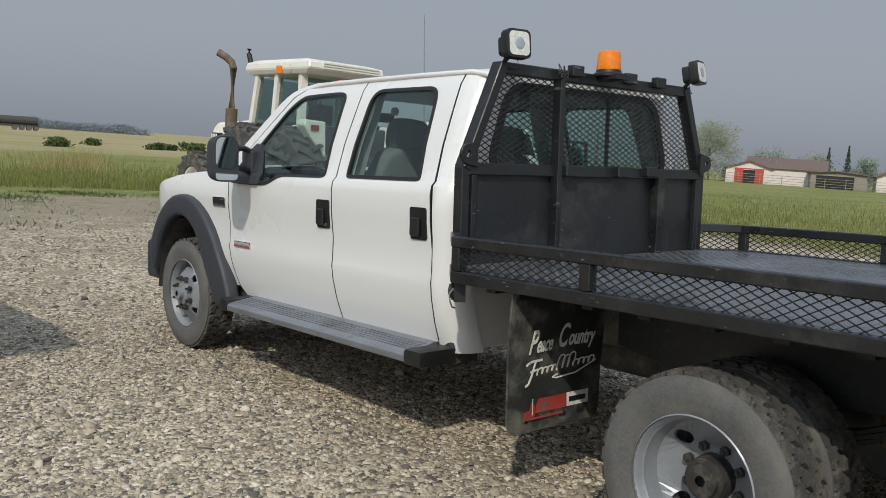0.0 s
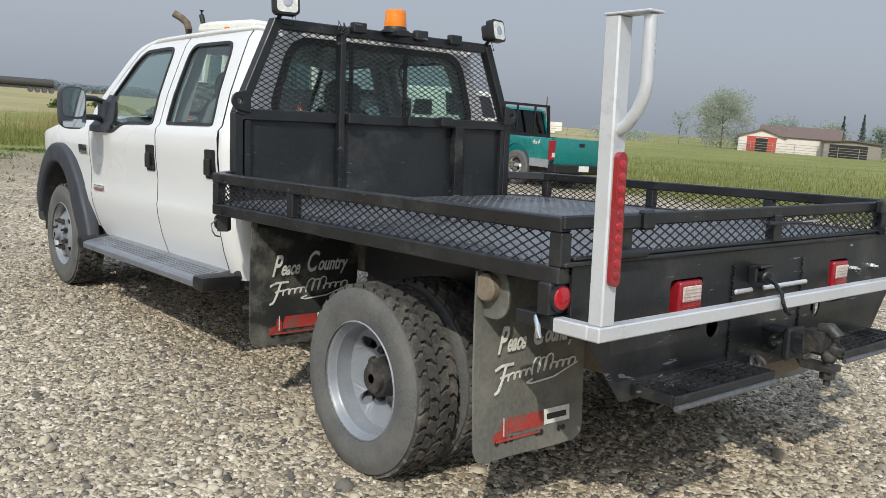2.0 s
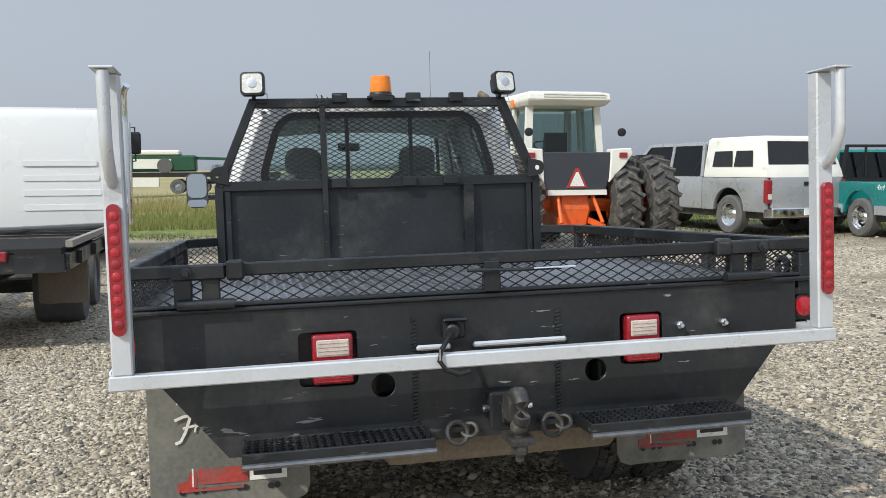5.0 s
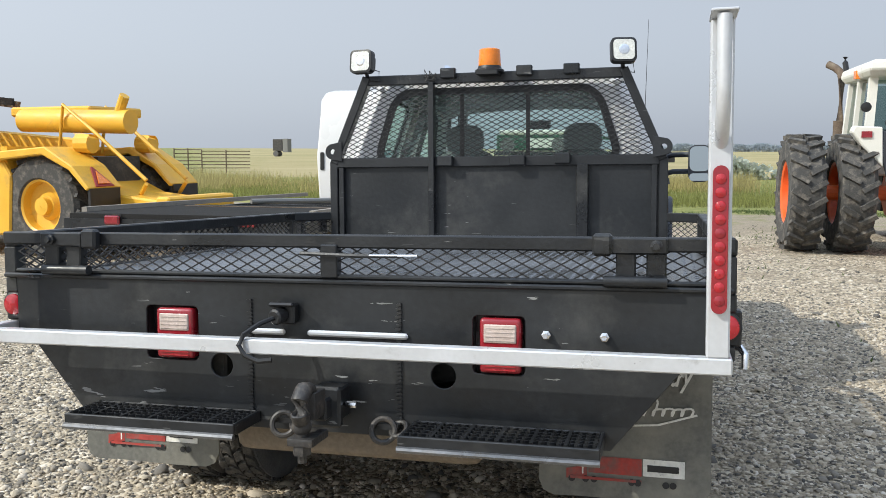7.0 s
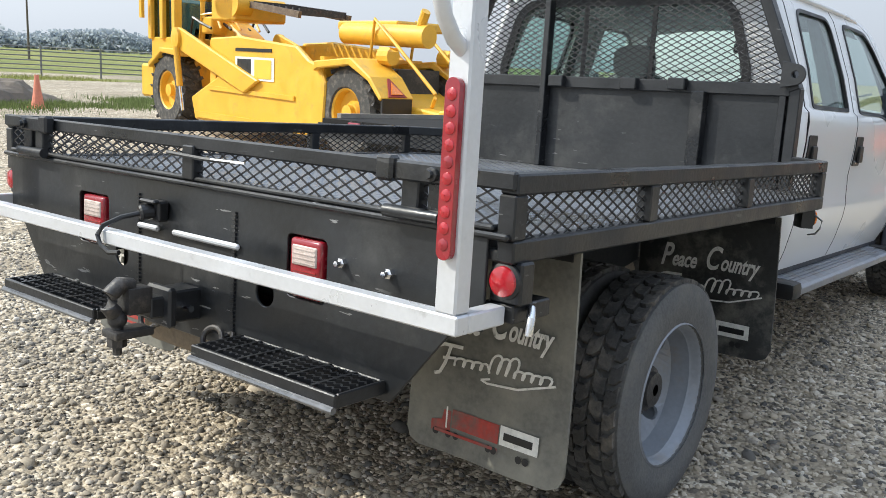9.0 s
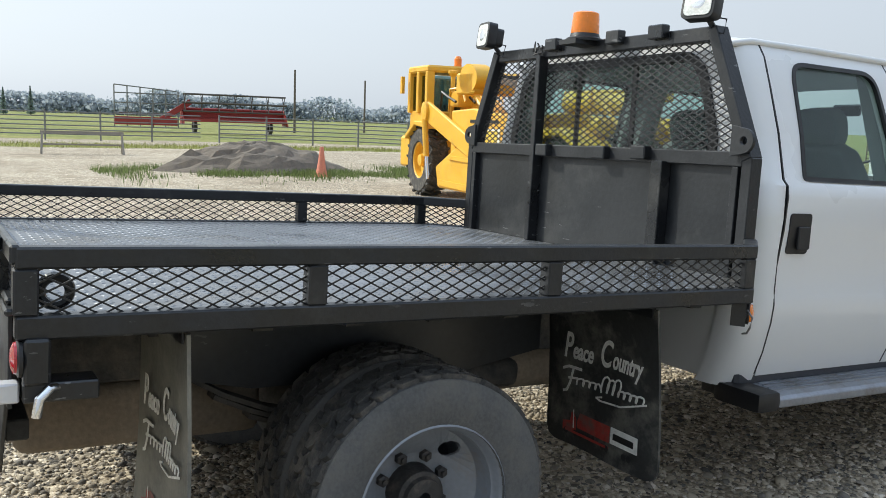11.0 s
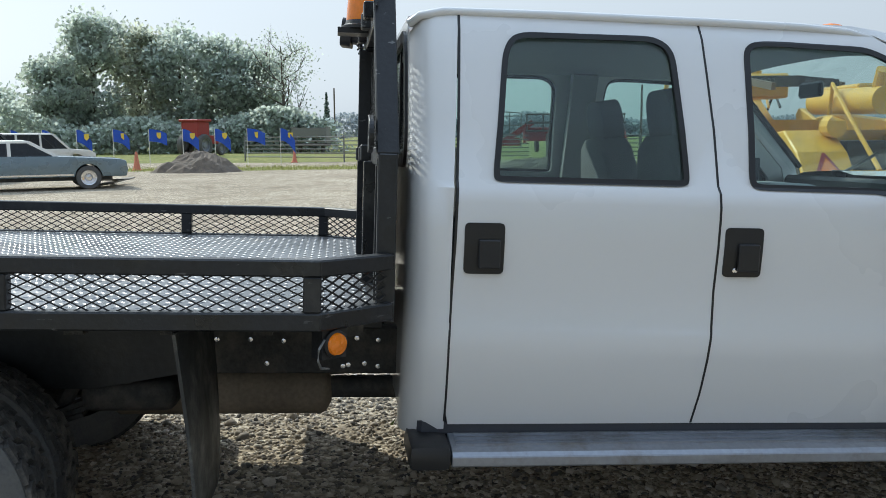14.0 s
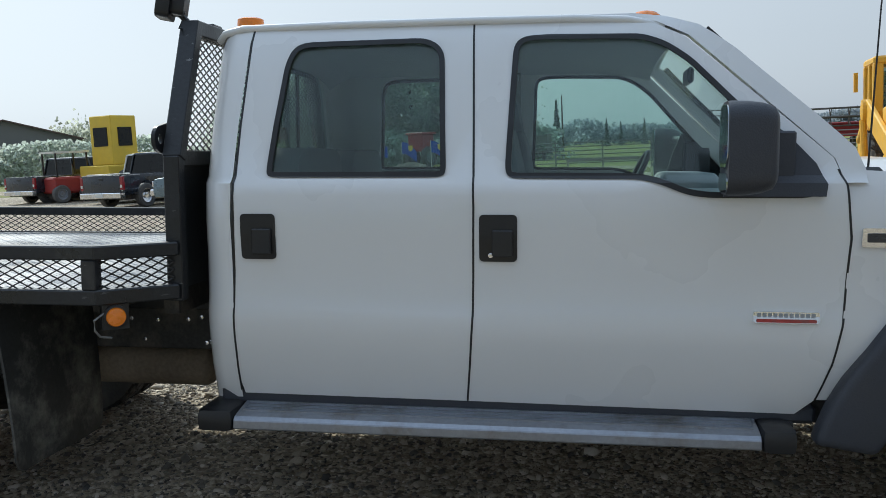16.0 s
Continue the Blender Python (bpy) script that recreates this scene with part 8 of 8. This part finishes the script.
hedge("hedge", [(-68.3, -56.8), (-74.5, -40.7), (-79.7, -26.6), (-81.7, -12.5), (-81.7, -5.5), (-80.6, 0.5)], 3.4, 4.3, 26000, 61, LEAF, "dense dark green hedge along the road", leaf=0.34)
hedge("far_trees", [(-290, -60), (-300, 20), (-290, 80), (-280, 110), (-240, 170)], 10, 8.5, 22000, 62, PALE, "far belt of trees with haze painted into its leaf colour", leaf=1.0, category="trees")
for k, (x, y, h) in enumerate(((-158.4, 0.1, 9), (-169.0, 9.3, 5.5), (-184.8, 17.6, 5.5), (-179.5, 12.5, 5))):
    spruce(x, y, h, 70 + k)
hedge("far_trees", [(-30, 640), (60, 640), (150, 620)], 8, 6, 22000, 64, PALE, "far shelter belt of trees, haze painted in as blue-grey", leaf=0.8, category="trees")
hedge("far_trees", [(95, 430), (165, 410)], 8, 5.5, 22000, 65, PALE, "far shelter belt of trees, haze painted in as blue-grey", leaf=0.6, category="trees")
hedge("willow_bush", [(2.7, 46.1), (5.3, 46.2)], 1.6, 1.35, 2200, 66, LEAF2, "yellow-green willow bush beyond the verge", leaf=0.2)
hedge("willow_bush", [(6.5, 46.2), (7.1, 46.3)], 1.0, 0.8, 500, 67, LEAF2, "yellow-green willow bush beyond the verge", leaf=0.2)
# low bushes scattered over the far field
for k, (x, y, w) in enumerate(((27.0, 70.0, 1.6), (30.7, 72.0, 1.2), (32.7, 78.2, 2.0), (23.3, 76.2, 0.9), (25.3, 67.9, 1.1), (19.0, 72.1, 1.0), (15.1, 59.8, 1.2), (36.1, 84.4, 1.6), (39.6, 90.5, 1.4))):
    hedge("field_bush", [(x, y), (x + w, y + 0.3)], 0.8, 0.75, 350, 120 + k, WEED, "low green bush in the dry field", leaf=0.2)


def heap(x, y, rx, ry, h, seed, label):
    bm = B()
    n, k = 36, 12
    rows = []
    for j in range(k + 1):
        f = j / k
        row = []
        for i in range(n):
            a = 2 * math.pi * i / n
            c = 1 + 0.30 * noise.noise((math.cos(a) * 1.5, math.sin(a) * 1.5, seed))
            px, py = rx * c * (1 - f) * math.cos(a), ry * c * (1 - f) * math.sin(a)
            z = h * (1 - (1 - f) ** 1.6) + 0.22 * h * noise.noise((px * 2.2, py * 2.2, seed + 3)) * math.sin(math.pi * min(1, f + 0.1)) + 0.10 * h * noise.noise((px * 7, py * 7, seed))
            row.append(bm.verts.new((px, py, z - 0.06)))
        rows.append(row)
    for q, w in zip(rows, rows[1:]):
        for i in range(n):
            bm.faces.new((q[i], q[(i + 1) % n], w[(i + 1) % n], w[i]))
    ob = part("soil_heap", bm, SOIL)
    ob.location = (x, y, ground_z(x, y))
    return tagged(ob, label, "soil heap")


heap(-37.8, -4.6, 1.9, 1.9, 1.0, 3.0, "dark heap of turned soil beside the road")
heap(-22.9, 7.7, 1.7, 3.1, 0.95, 5.0, "long heap of brown soil with weeds")
heap(-41.9, -22.4, 2.0, 2.5, 1.0, 7.0, "dark heap of turned soil beside the road")


def cone(x, y, h):
    t = thing("traffic_cone", Matrix.Translation((x, y, ground_z(x, y))), "faded orange traffic cone standing on the gravel", "traffic cone")
    part("cone_body", lathe(B(), [(h * 0.20, 0.03), (h * 0.12, h * 0.5), (h * 0.06, h), (h * 0.03, h)], Matrix.Identity(4), 14), CONE, t)
    part("cone_base", box(B(), -h * 0.26, h * 0.26, -h * 0.26, h * 0.26, 0, 0.04), CONE, t)


cone(-20.32, 8.8, 0.85), cone(-49.4, -0.9, 0.75), cone(-40.0, -7.9, 0.9)


def flag(x, y, k):
    t = thing("flag", Matrix.Translation((x, y, ground_z(x, y))), "small blue flag with yellow crest on a thin pole", "flag", "row of flags")
    part("flag_pole", rod(B(), [(0, 0, 0), (0, 0, 2.0)], 0.02, 6), CASEW, t)
    bm = B()
    rows = []
    rs = random.Random(k)
    ph, dr = rs.uniform(0, 6), rs.uniform(0.15, 0.55)
    for i in range(9):
        u = i / 8
        rows.append([bm.verts.new((0.15 * math.sin(u * 7 + ph) * u, u * 1.1 * (1 - dr * 0.5), 2.0 - v * 0.68 - dr * 1.3 * u * u)) for v in (0, 0.5, 1)])
    for q, w in zip(rows, rows[1:]):
        for j in range(2):
            bm.faces.new((q[j], q[j + 1], w[j + 1], w[j]))
    part("flag_cloth", bm, FLAG, t, smooth=True)
    bm = B()
    vs = [bm.verts.new((0.05 + 0.15 * math.sin(0.5 * 7 + ph) * 0.5, 0.55 + px, 1.68 - dr * 0.17 + pz)) for px, pz in ((-0.14, 0.16), (0.14, 0.16), (0.12, -0.08), (0, -0.2), (-0.12, -0.08))]
    bm.faces.new(vs)
    part("flag_crest", bm, FLAGY, t)


for k in range(9):
    f = k / 8
    flag(-47.5 + 0.7 * f + 0.6 * math.sin(k), -16.1 + 14.6 * f, k)


# pipe fences
def pipe_panel(f, material, a, b, h=1.5, rails=6):
    ax, ay, bx, by = *a, *b
    za, zb = ground_z(ax, ay), ground_z(bx, by)
    for k in range(rails):
        z = 0.3 + (h - 0.32) * k / (rails - 1)
        part("rail", rod(B(), [(ax, ay, za + z), (bx, by, zb + z)], 0.032, 5), material, f)


def fence_line(pts, label, step_len=5.5, h=1.5, rails=6, material=GALV):
    f = thing("pipe_fence", Matrix.Identity(4), label, "fence")
    for a, b in zip(pts, pts[1:]):
        n = max(1, round(math.dist(a, b) / step_len))
        for k in range(n):
            p = tuple(a[i] + (b[i] - a[i]) * k / n for i in range(2))
            q = tuple(a[i] + (b[i] - a[i]) * (k + 1) / n for i in range(2))
            pipe_panel(f, material, p, q, h, rails)
            z = ground_z(*p)
            part("post", rod(B(), [(p[0], p[1], z - 0.1), (p[0], p[1], z + h + 0.08)], 0.05, 6), material, f)


fence_line([(-51.9, -4.0), (-48.7, 2.0), (-47.7, 7.4), (-47.7, 12.8)], "dark pipe corral fence along the pasture", 3.0)
fence_line([(-47.4, 13.8), (-44.7, 21.3), (-37.8, 27.6), (-28.7, 33.6)], "dark pipe corral fence along the pasture", 3.0)
fence_line([(-32.4, 55.1), (-29.4, 56.8)], "rusty pipe gate panels standing in the grass", 1.7, 1.55, 6, RUST)
fence_line([(-34.0, 54.0), (-32.4, 55.1)], "rusty pipe gate panel standing at an angle", 0.9, 1.65, 6, RUST)


def sawhorse(x, y, yaw):
    t = thing("barrier", Matrix.Translation((x, y, ground_z(x, y))) @ Matrix.Rotation(radians(yaw), 4, "Z"), "weathered wooden road barrier on splayed legs", "barrier")
    part("top_rail", box(B(), -1.45, 1.45, -0.05, 0.05, 0.74, 0.85), WOOD, t)
    part("low_rail", box(B(), -1.4, 1.4, -0.03, 0.03, 0.32, 0.38), WOOD, t)
    for sx in (-1, 1):
        for sy in (-1, 1):
            part("leg", beam(B(), (sx * 1.38, 0, 0.82), (sx * 1.42, sy * 0.32, 0), 0.07, 0.07), WOOD, t)


sawhorse(-32.3, 4.2, 84)


def wood_pole(x, y, h, label="bare wooden utility pole"):
    ob = part("utility_pole", rod(B(), [(x, y, ground_z(x, y)), (x, y, h)], 0.14, 8, 0.10), BARK)
    tagged(ob, label, "utility pole")


for x, y, h in ((-85.1, 32.8, 6.2), (-126.8, 1.5, 8.0), (118.0, 98.1, 7.2), (111.6, 107.0, 6.5), (-96.0, 46.0, 6)):
    wood_pole(x, y, h)


# combine header in the pasture
HEADERDK = mat("grey_brown_steel", (0.10, 0.085, 0.075), 0.7, vary=0.3, scale=4, bump=0.0)


def header(x, y, yaw):
    t = thing("crop_header", place(x, y, yaw) @ Matrix.Diagonal((1.2, 1.2, 1.25, 1)), "dark red swather header with reel standing in the pasture", "farm implement")
    L = 7.0
    part("table", box(B(), 0, L, -0.3, 0.9, 0.75, 0.95), REDM, t)
    part("back_sheet", box(B(), 0, L, 0.85, 0.95, 0.9, 1.55), REDM, t)
    part("back_tube", rod(B(), [(0, 0.9, 1.55), (L, 0.9, 1.55)], 0.09, 8), REDM, t)
    for k in range(6):
        a = 2 * math.pi * k / 6
        part("reel_bat", rod(B(), [(0.1, 0.1 + 0.62 * math.cos(a), 1.95 + 0.62 * math.sin(a)), (L - 0.1, 0.1 + 0.62 * math.cos(a), 1.95 + 0.62 * math.sin(a))], 0.06, 6), HEADERDK, t)
    for i in range(7):
        x_ = 0.15 + (L - 0.3) * i / 6
        bm = B()
        for k in range(6):
            a = 2 * math.pi * k / 6
            rod(bm, [(x_, 0.1, 1.95), (x_, 0.1 + 0.62 * math.cos(a), 1.95 + 0.62 * math.sin(a))], 0.03, 5)
        part("reel_spider", bm, HEADERDK, t)
    part("reel_tube", rod(B(), [(0, 0.1, 1.95), (L, 0.1, 1.95)], 0.07, 8), HEADERDK, t)
    for x_ in (0.0, L):
        part("end_sheet", slab(B(), [[(-0.5, 0.6), (1.0, 0.6), (1.0, 1.7), (0.4, 1.5)]], 0.05, Matrix.Translation((x_, 0, 0)) @ YZ), REDM, t)
    for x_ in (1.0, 6.2):
        road_wheel(t, x_, 1.2, 0.42, 0.25, 1, RIM)
        part("wheel_leg", rod(B(), [(x_, 0.9, 0.95), (x_, 1.2, 0.42)], 0.06, 6), REDM, t)
    part("drive_arm", beam(B(), (-1.6, 0.6, 0.6), (0.6, 0.5, 2.0), 0.18, 0.35), REDM, t)
    bm = B()
    for z in (0.5, 1.2, 1.8, 2.4, 2.9):
        rod(bm, [(-4.2, 0.5, z), (-0.2 if z < 1.8 else -0.3, 0.5, z if z < 2.8 else 2.6)], 0.04, 6)
    for k in range(6):
        rod(bm, [(-4.2 + 0.8 * k, 0.5, 0.3), (-4.2 + 0.8 * k, 0.5, 2.9 - 0.06 * k)], 0.04, 6)
    part("wire_cage", bm, GALV, t)
    part("cage_base", box(B(), -4.2, -0.3, 0.2, 0.8, 0.45, 0.95), REDM, t)
    return t


header(-68.3, 17.0, 86)


# parked farm lorry and deck trailer on the far track
def far_trailer(x, y, yaw):
    t = thing("deck_trailer", place(x, y, yaw), "dark long deck trailer carrying green machinery", "trailer")
    part("deck", box(B(), -8.5, 3.6, -1.2, 1.2, 1.15, 1.45), TRIM, t)
    part("deck_tail", box(B(), 1.6, 3.8, -1.2, 1.2, 0.75, 1.15), TRIM, t)
    for k, xx in enumerate((-3.2, -1.6, 0.2, -7.0)):
        for sy in (-1, 1):
            m = Matrix.Translation((xx, sy * 1.0, 0.5)) @ Matrix.Rotation(-sy * math.pi / 2, 4, "X")
            w = part("wheel", lathe(B(), [(0.28, -0.14), (0.5, -0.14), (0.5, 0.14), (0.28, 0.14), (0.26, 0.05), (0.01, 0.05)], m, 20, closed=False), TYRE, t)
            part("rim", lathe(B(), [(0.29, 0.13), (0.26, 0.06), (0.1, 0.08), (0.01, 0.12)], m, 16, closed=False), RIM, w)
    part("tool_box", box(B(), -6.2, -4.4, -1.25, -0.8, 0.5, 1.1), CASEW, t)
    part("machine_body", box(B(), -8.4, -2.0, -1.0, 1.0, 1.5, 2.6), GREEN, t, bevel=0.1)
    part("machine_cover", box(B(), -8.2, -3.0, -1.05, 0.9, 2.6, 2.95), CASEW, t, bevel=0.1)
    part("machine_panel", box(B(), -6.0, -3.6, -1.05, -0.98, 1.7, 2.35), CASEW, t)
    part("machine_arm", beam(B(), (-3.0, 0, 2.45), (1.4, 0, 2.3), 0.15, 0.2), GREEN, t)
    for xx in (-7.6, -4.0):
        part("machine_wheel", lathe(B(), [(0.01, -0.15), (0.5, -0.15), (0.5, 0.15), (0.01, 0.15)], Matrix.Translation((xx, -0.95, 1.9)) @ Matrix.Rotation(math.pi / 2, 4, "X"), 20), TYRE, t)


far_trailer(-2.7, 59.2, 0)


def far_lorry(x, y, yaw):
    t = thing("tank_trailer", place(x, y, yaw), "dark tank trailer on the distant road", "trailer")
    part("tank", rod(B(), [(-9, 0, 2.2), (3.0, 0, 2.2)], 1.0, 16), DARK, t, smooth=True)
    part("tank_frame", box(B(), -9, 3.4, -0.6, 0.6, 0.9, 1.3), DARK, t)
    for k in range(4):
        part("wheel", rod(B(), [(2.6 - 1.5 * k, -1.1, 0.55), (2.6 - 1.5 * k, 1.1, 0.55)], 0.55, 14), TYRE, t)


far_lorry(58.7, 219.9, -10)


# farmstead
def gable(name, x, y, yaw, w, d, wall, ridge, wallm, label, doors=()):
    t = thing(name, place(x, y, yaw), label, "building")
    part("wall", slab(B(), [[(-w / 2, 0), (w / 2, 0), (w / 2, wall), (0, ridge), (-w / 2, wall)]], d, Matrix.Translation((0, d, 0)) @ XZ), wallm, t)
    for sx in (-1, 1):
        part("roof", beam(B(), (sx * (w / 4 + 0.12), -0.4, (wall + ridge) / 2 + 0.02), (sx * (w / 4 + 0.12), d + 0.4, (wall + ridge) / 2 + 0.02), math.hypot(w / 2 + 0.3, (ridge - wall) * (1 + 0.6 / w)), 0.14, (-sx * -(ridge - wall), 0, w / 2)), ROOF, t)
    for x0, x1, z0, z1, mt in doors:
        part("door", box(B(), x0, x1, -0.06, -0.01, z0, z1), mt, t)
    return t


def farm(x, y):
    """Places of the farmstead, laid out in its own axes."""
    return 1.3183 * x - -0.0872 * y + 1.58, -0.0872 * x + 1.3183 * y + 7.62


gable("barn", *farm(90.4, 55.7), -58, 7.0, 17, 2.3, 3.5, SIDING, "white barn with red sliding doors and brown roof", ((-2.2, -0.9, 0, 2.2, BARNRED), (0.9, 2.2, 0, 2.2, BARNRED), (-0.9, 0.9, 0, 2.1, TRIM), (-2.3, 2.3, 2.2, 2.35, BARNRED)))
gable("farmhouse", *farm(101, 52), 25, 9, 12, 2.6, 4.3, SIDING, "low farmhouse with brown shingle roof")
gable("shed", *farm(95.5, 47.2), -60, 8, 7, 2.4, 2.7, WOOD, "open weathered pole shed", ((-3.2, 2.2, 0, 2.0, TRIM),))
gable("shed", *farm(98.0, 42.3), -60, 4, 4, 2.3, 3.2, SIDING, "small pale pink shed", ())
gable("metal_barn", -76.7, -52.4, 125, 14, 24, 4.2, 6.2, GALV, "blue-grey metal barn with low gable", ((3.0, 4.2, 0, 2.4, SIDING),))
fence_line([farm(70, 78), farm(80, 68), farm(88, 58.5), farm(93, 50), farm(98, 40), farm(104, 24)], "weathered rail fence in front of the barn", 3.0, 1.5, 4, WOOD)
fence_line([farm(46, 62), farm(70, 78)], "weathered rail fence across the meadow", 4.0, 1.4, 3, WOOD)
tree(*farm(92.5, 63.0), 9.0, 9.0, 80, LEAF2, "broad grey-green tree behind the barn", leaves=8000, leaf=0.26)
tree(*farm(99, 58.5), 5.2, 7.5, 81, LEAF, "rounded tree behind the barn", leaves=4500, leaf=0.26)
tree(*farm(104, 55), 4.9, 6, 82, LEAF2, "rounded tree behind the barn", leaves=4000, leaf=0.26)
tree(*farm(104, 48.5), 5.0, 4, 83, LEAF, "rounded tree behind the barn", leaves=4000, leaf=0.26)
tree(*farm(99, 75), 5.6, 5.5, 84, LEAF, "small open tree near the fence", leaves=1100, leaf=0.22, bare=0.5)
hedge("bushes", [farm(85, 78), farm(98, 80)], 3, 2.4, 1500, 68, LEAF, "low bushes along the fence", leaf=0.3)
for k, (x, y, h) in enumerate(((104, 53.5, 5.4), (106, 52.0, 5.8), (107, 46.0, 5.0), (108, 44.5, 5.3), (107, 43.5, 4.8))):
    spruce(*farm(x, y), h * 1.25, 90 + k)
t_ = thing("box_trailer", place(125.9, 120.4, -50), "pale stacked box trailer in the meadow", "trailer")
part("box", box(B(), -2.6, 2.0, -1.0, 1.0, 0.2, 2.3), SIDING, t_)
part("box_end", box(B(), 2.0, 3.2, -1.0, 1.0, 0.5, 2.3), CASEW, t_)
t_ = thing("cab_unit", place(-78.6, 169.0, 0), "distant grey cab and frame on the field", "vehicle")
part("cab_box", box(B(), -1.6, 0.4, -1, 1, 1.2, 3.6), DARK, t_)
part("cab_frame", box(B(), 0.6, 1.7, -1, 1, 0.9, 3.7), GALV, t_)
part("wheel", rod(B(), [(-1.0, -1, 0.6), (-1.0, 1, 0.6)], 0.6, 12), TYRE, t_)
t_ = thing("tractor", place(-70.1, -9.5, 60), "small red tractor in front of the hedge", "tractor")
part("cab", box(B(), -0.8, 0.8, -1.0, 0.5, 1.3, 2.7), REDM, t_, bevel=0.05)
part("cab_roof", box(B(), -0.95, 0.95, -1.15, 0.65, 2.7, 2.9), REDM, t_, bevel=0.05)
part("hood", box(B(), -0.4, 0.4, 0.5, 2.2, 0.9, 1.6), REDM, t_, bevel=0.05)
for sx in (-1, 1):
    road_wheel(t_, sx * 0.9, -0.4, 0.85, 0.5, sx, RIM)
    road_wheel(t_, sx * 0.8, 1.9, 0.5, 0.3, sx, RIM)
t_ = thing("hay_trailer", place(-76.3, -0.6, 80), "small frame trailer with pale rack beside the hedge", "trailer")
part("bed", box(B(), -1.6, 1.6, -1, 1, 0.6, 0.85), DARK, t_)
for x in (-1.5, 1.5):
    part("end_rack", box(B(), x - 0.05, x + 0.05, -1, 1, 0.85, 2.3), GALV, t_)
part("rack_board", box(B(), -1.5, 1.5, -1.02, -0.95, 1.5, 2.2), GALV, t_)
for sx in (-1, 1):
    road_wheel(t_, sx * 1.0, 0, 0.38, 0.22, sx, RIM)
# yellow loader and orange lift in the row
t_ = thing("loader", place(-32.3, -16.6, 70), "old yellow machine with boxy windowed cab", "earthmover")
cb = part("cab", box(B(), -0.65, 0.65, -0.8, 0.6, 1.5, 3.6), YELLOW2, t_, bevel=0.04)
for sx in (-1, 1):
    part("cab_window", box(B(), sx * 0.65, sx * 0.675, -0.45, 0.3, 2.3, 3.1), SMOKE, cb)
part("cab_window", box(B(), -0.42, 0.42, -0.825, -0.8, 2.3, 3.1), SMOKE, cb)
part("engine_cover", box(B(), -0.65, 0.65, 0.6, 3.0, 1.1, 2.0), YELLOW2, t_, bevel=0.04)
part("base", box(B(), -0.9, 0.9, -1.3, 3.0, 0.7, 1.5), YELLOW2, t_, bevel=0.04)
for k in range(5):
    part("grille_slat", box(B(), -0.82, 0.82, 3.0, 3.03, 1.2 + 0.14 * k, 1.27 + 0.14 * k), TRIM, t_)
for sx in (-1, 1):
    for y in (-0.4, 2.0):
        road_wheel(t_, sx * 0.95, y, 0.65, 0.4, sx, YELLOW2)
t_ = thing("lift_truck", place(-31.5, -18.6, 60), "small faded red lift truck with pale canopy", "forklift")
part("body", box(B(), -0.6, 0.6, -0.9, 0.9, 0.4, 1.1), REDM, t_, bevel=0.08)
part("canopy", box(B(), -0.6, 0.6, -0.8, 0.8, 2.1, 2.18), CASEW, t_)
for x in (-0.55, 0.55):
    for y in (-0.7, 0.7):
        part("canopy_post", box(B(), x - 0.03, x + 0.03, y - 0.03, y + 0.03, 1.1, 2.1), TRIM, t_)
for sx in (-1, 1):
    for y in (-0.6, 0.6):
        road_wheel(t_, sx * 0.6, y, 0.38, 0.25, sx, RIM)
ob = part("scrap_boards", beam(beam(beam(B(), (-1.2, -0.3, 0.08), (1.1, 0.2, 0.12), 0.2, 0.04), (-1.0, 0.4, 0.2), (1.3, -0.2, 0.06), 0.25, 0.04), (-0.5, -0.5, 0.15), (0.6, 0.6, 0.22), 0.22, 0.05), WOOD)
ob.location = (-27.4, -6.0, ground_z(-27.4, -6.0))
tagged(ob, "loose weathered boards lying on the gravel", "boards", kind="stuff")
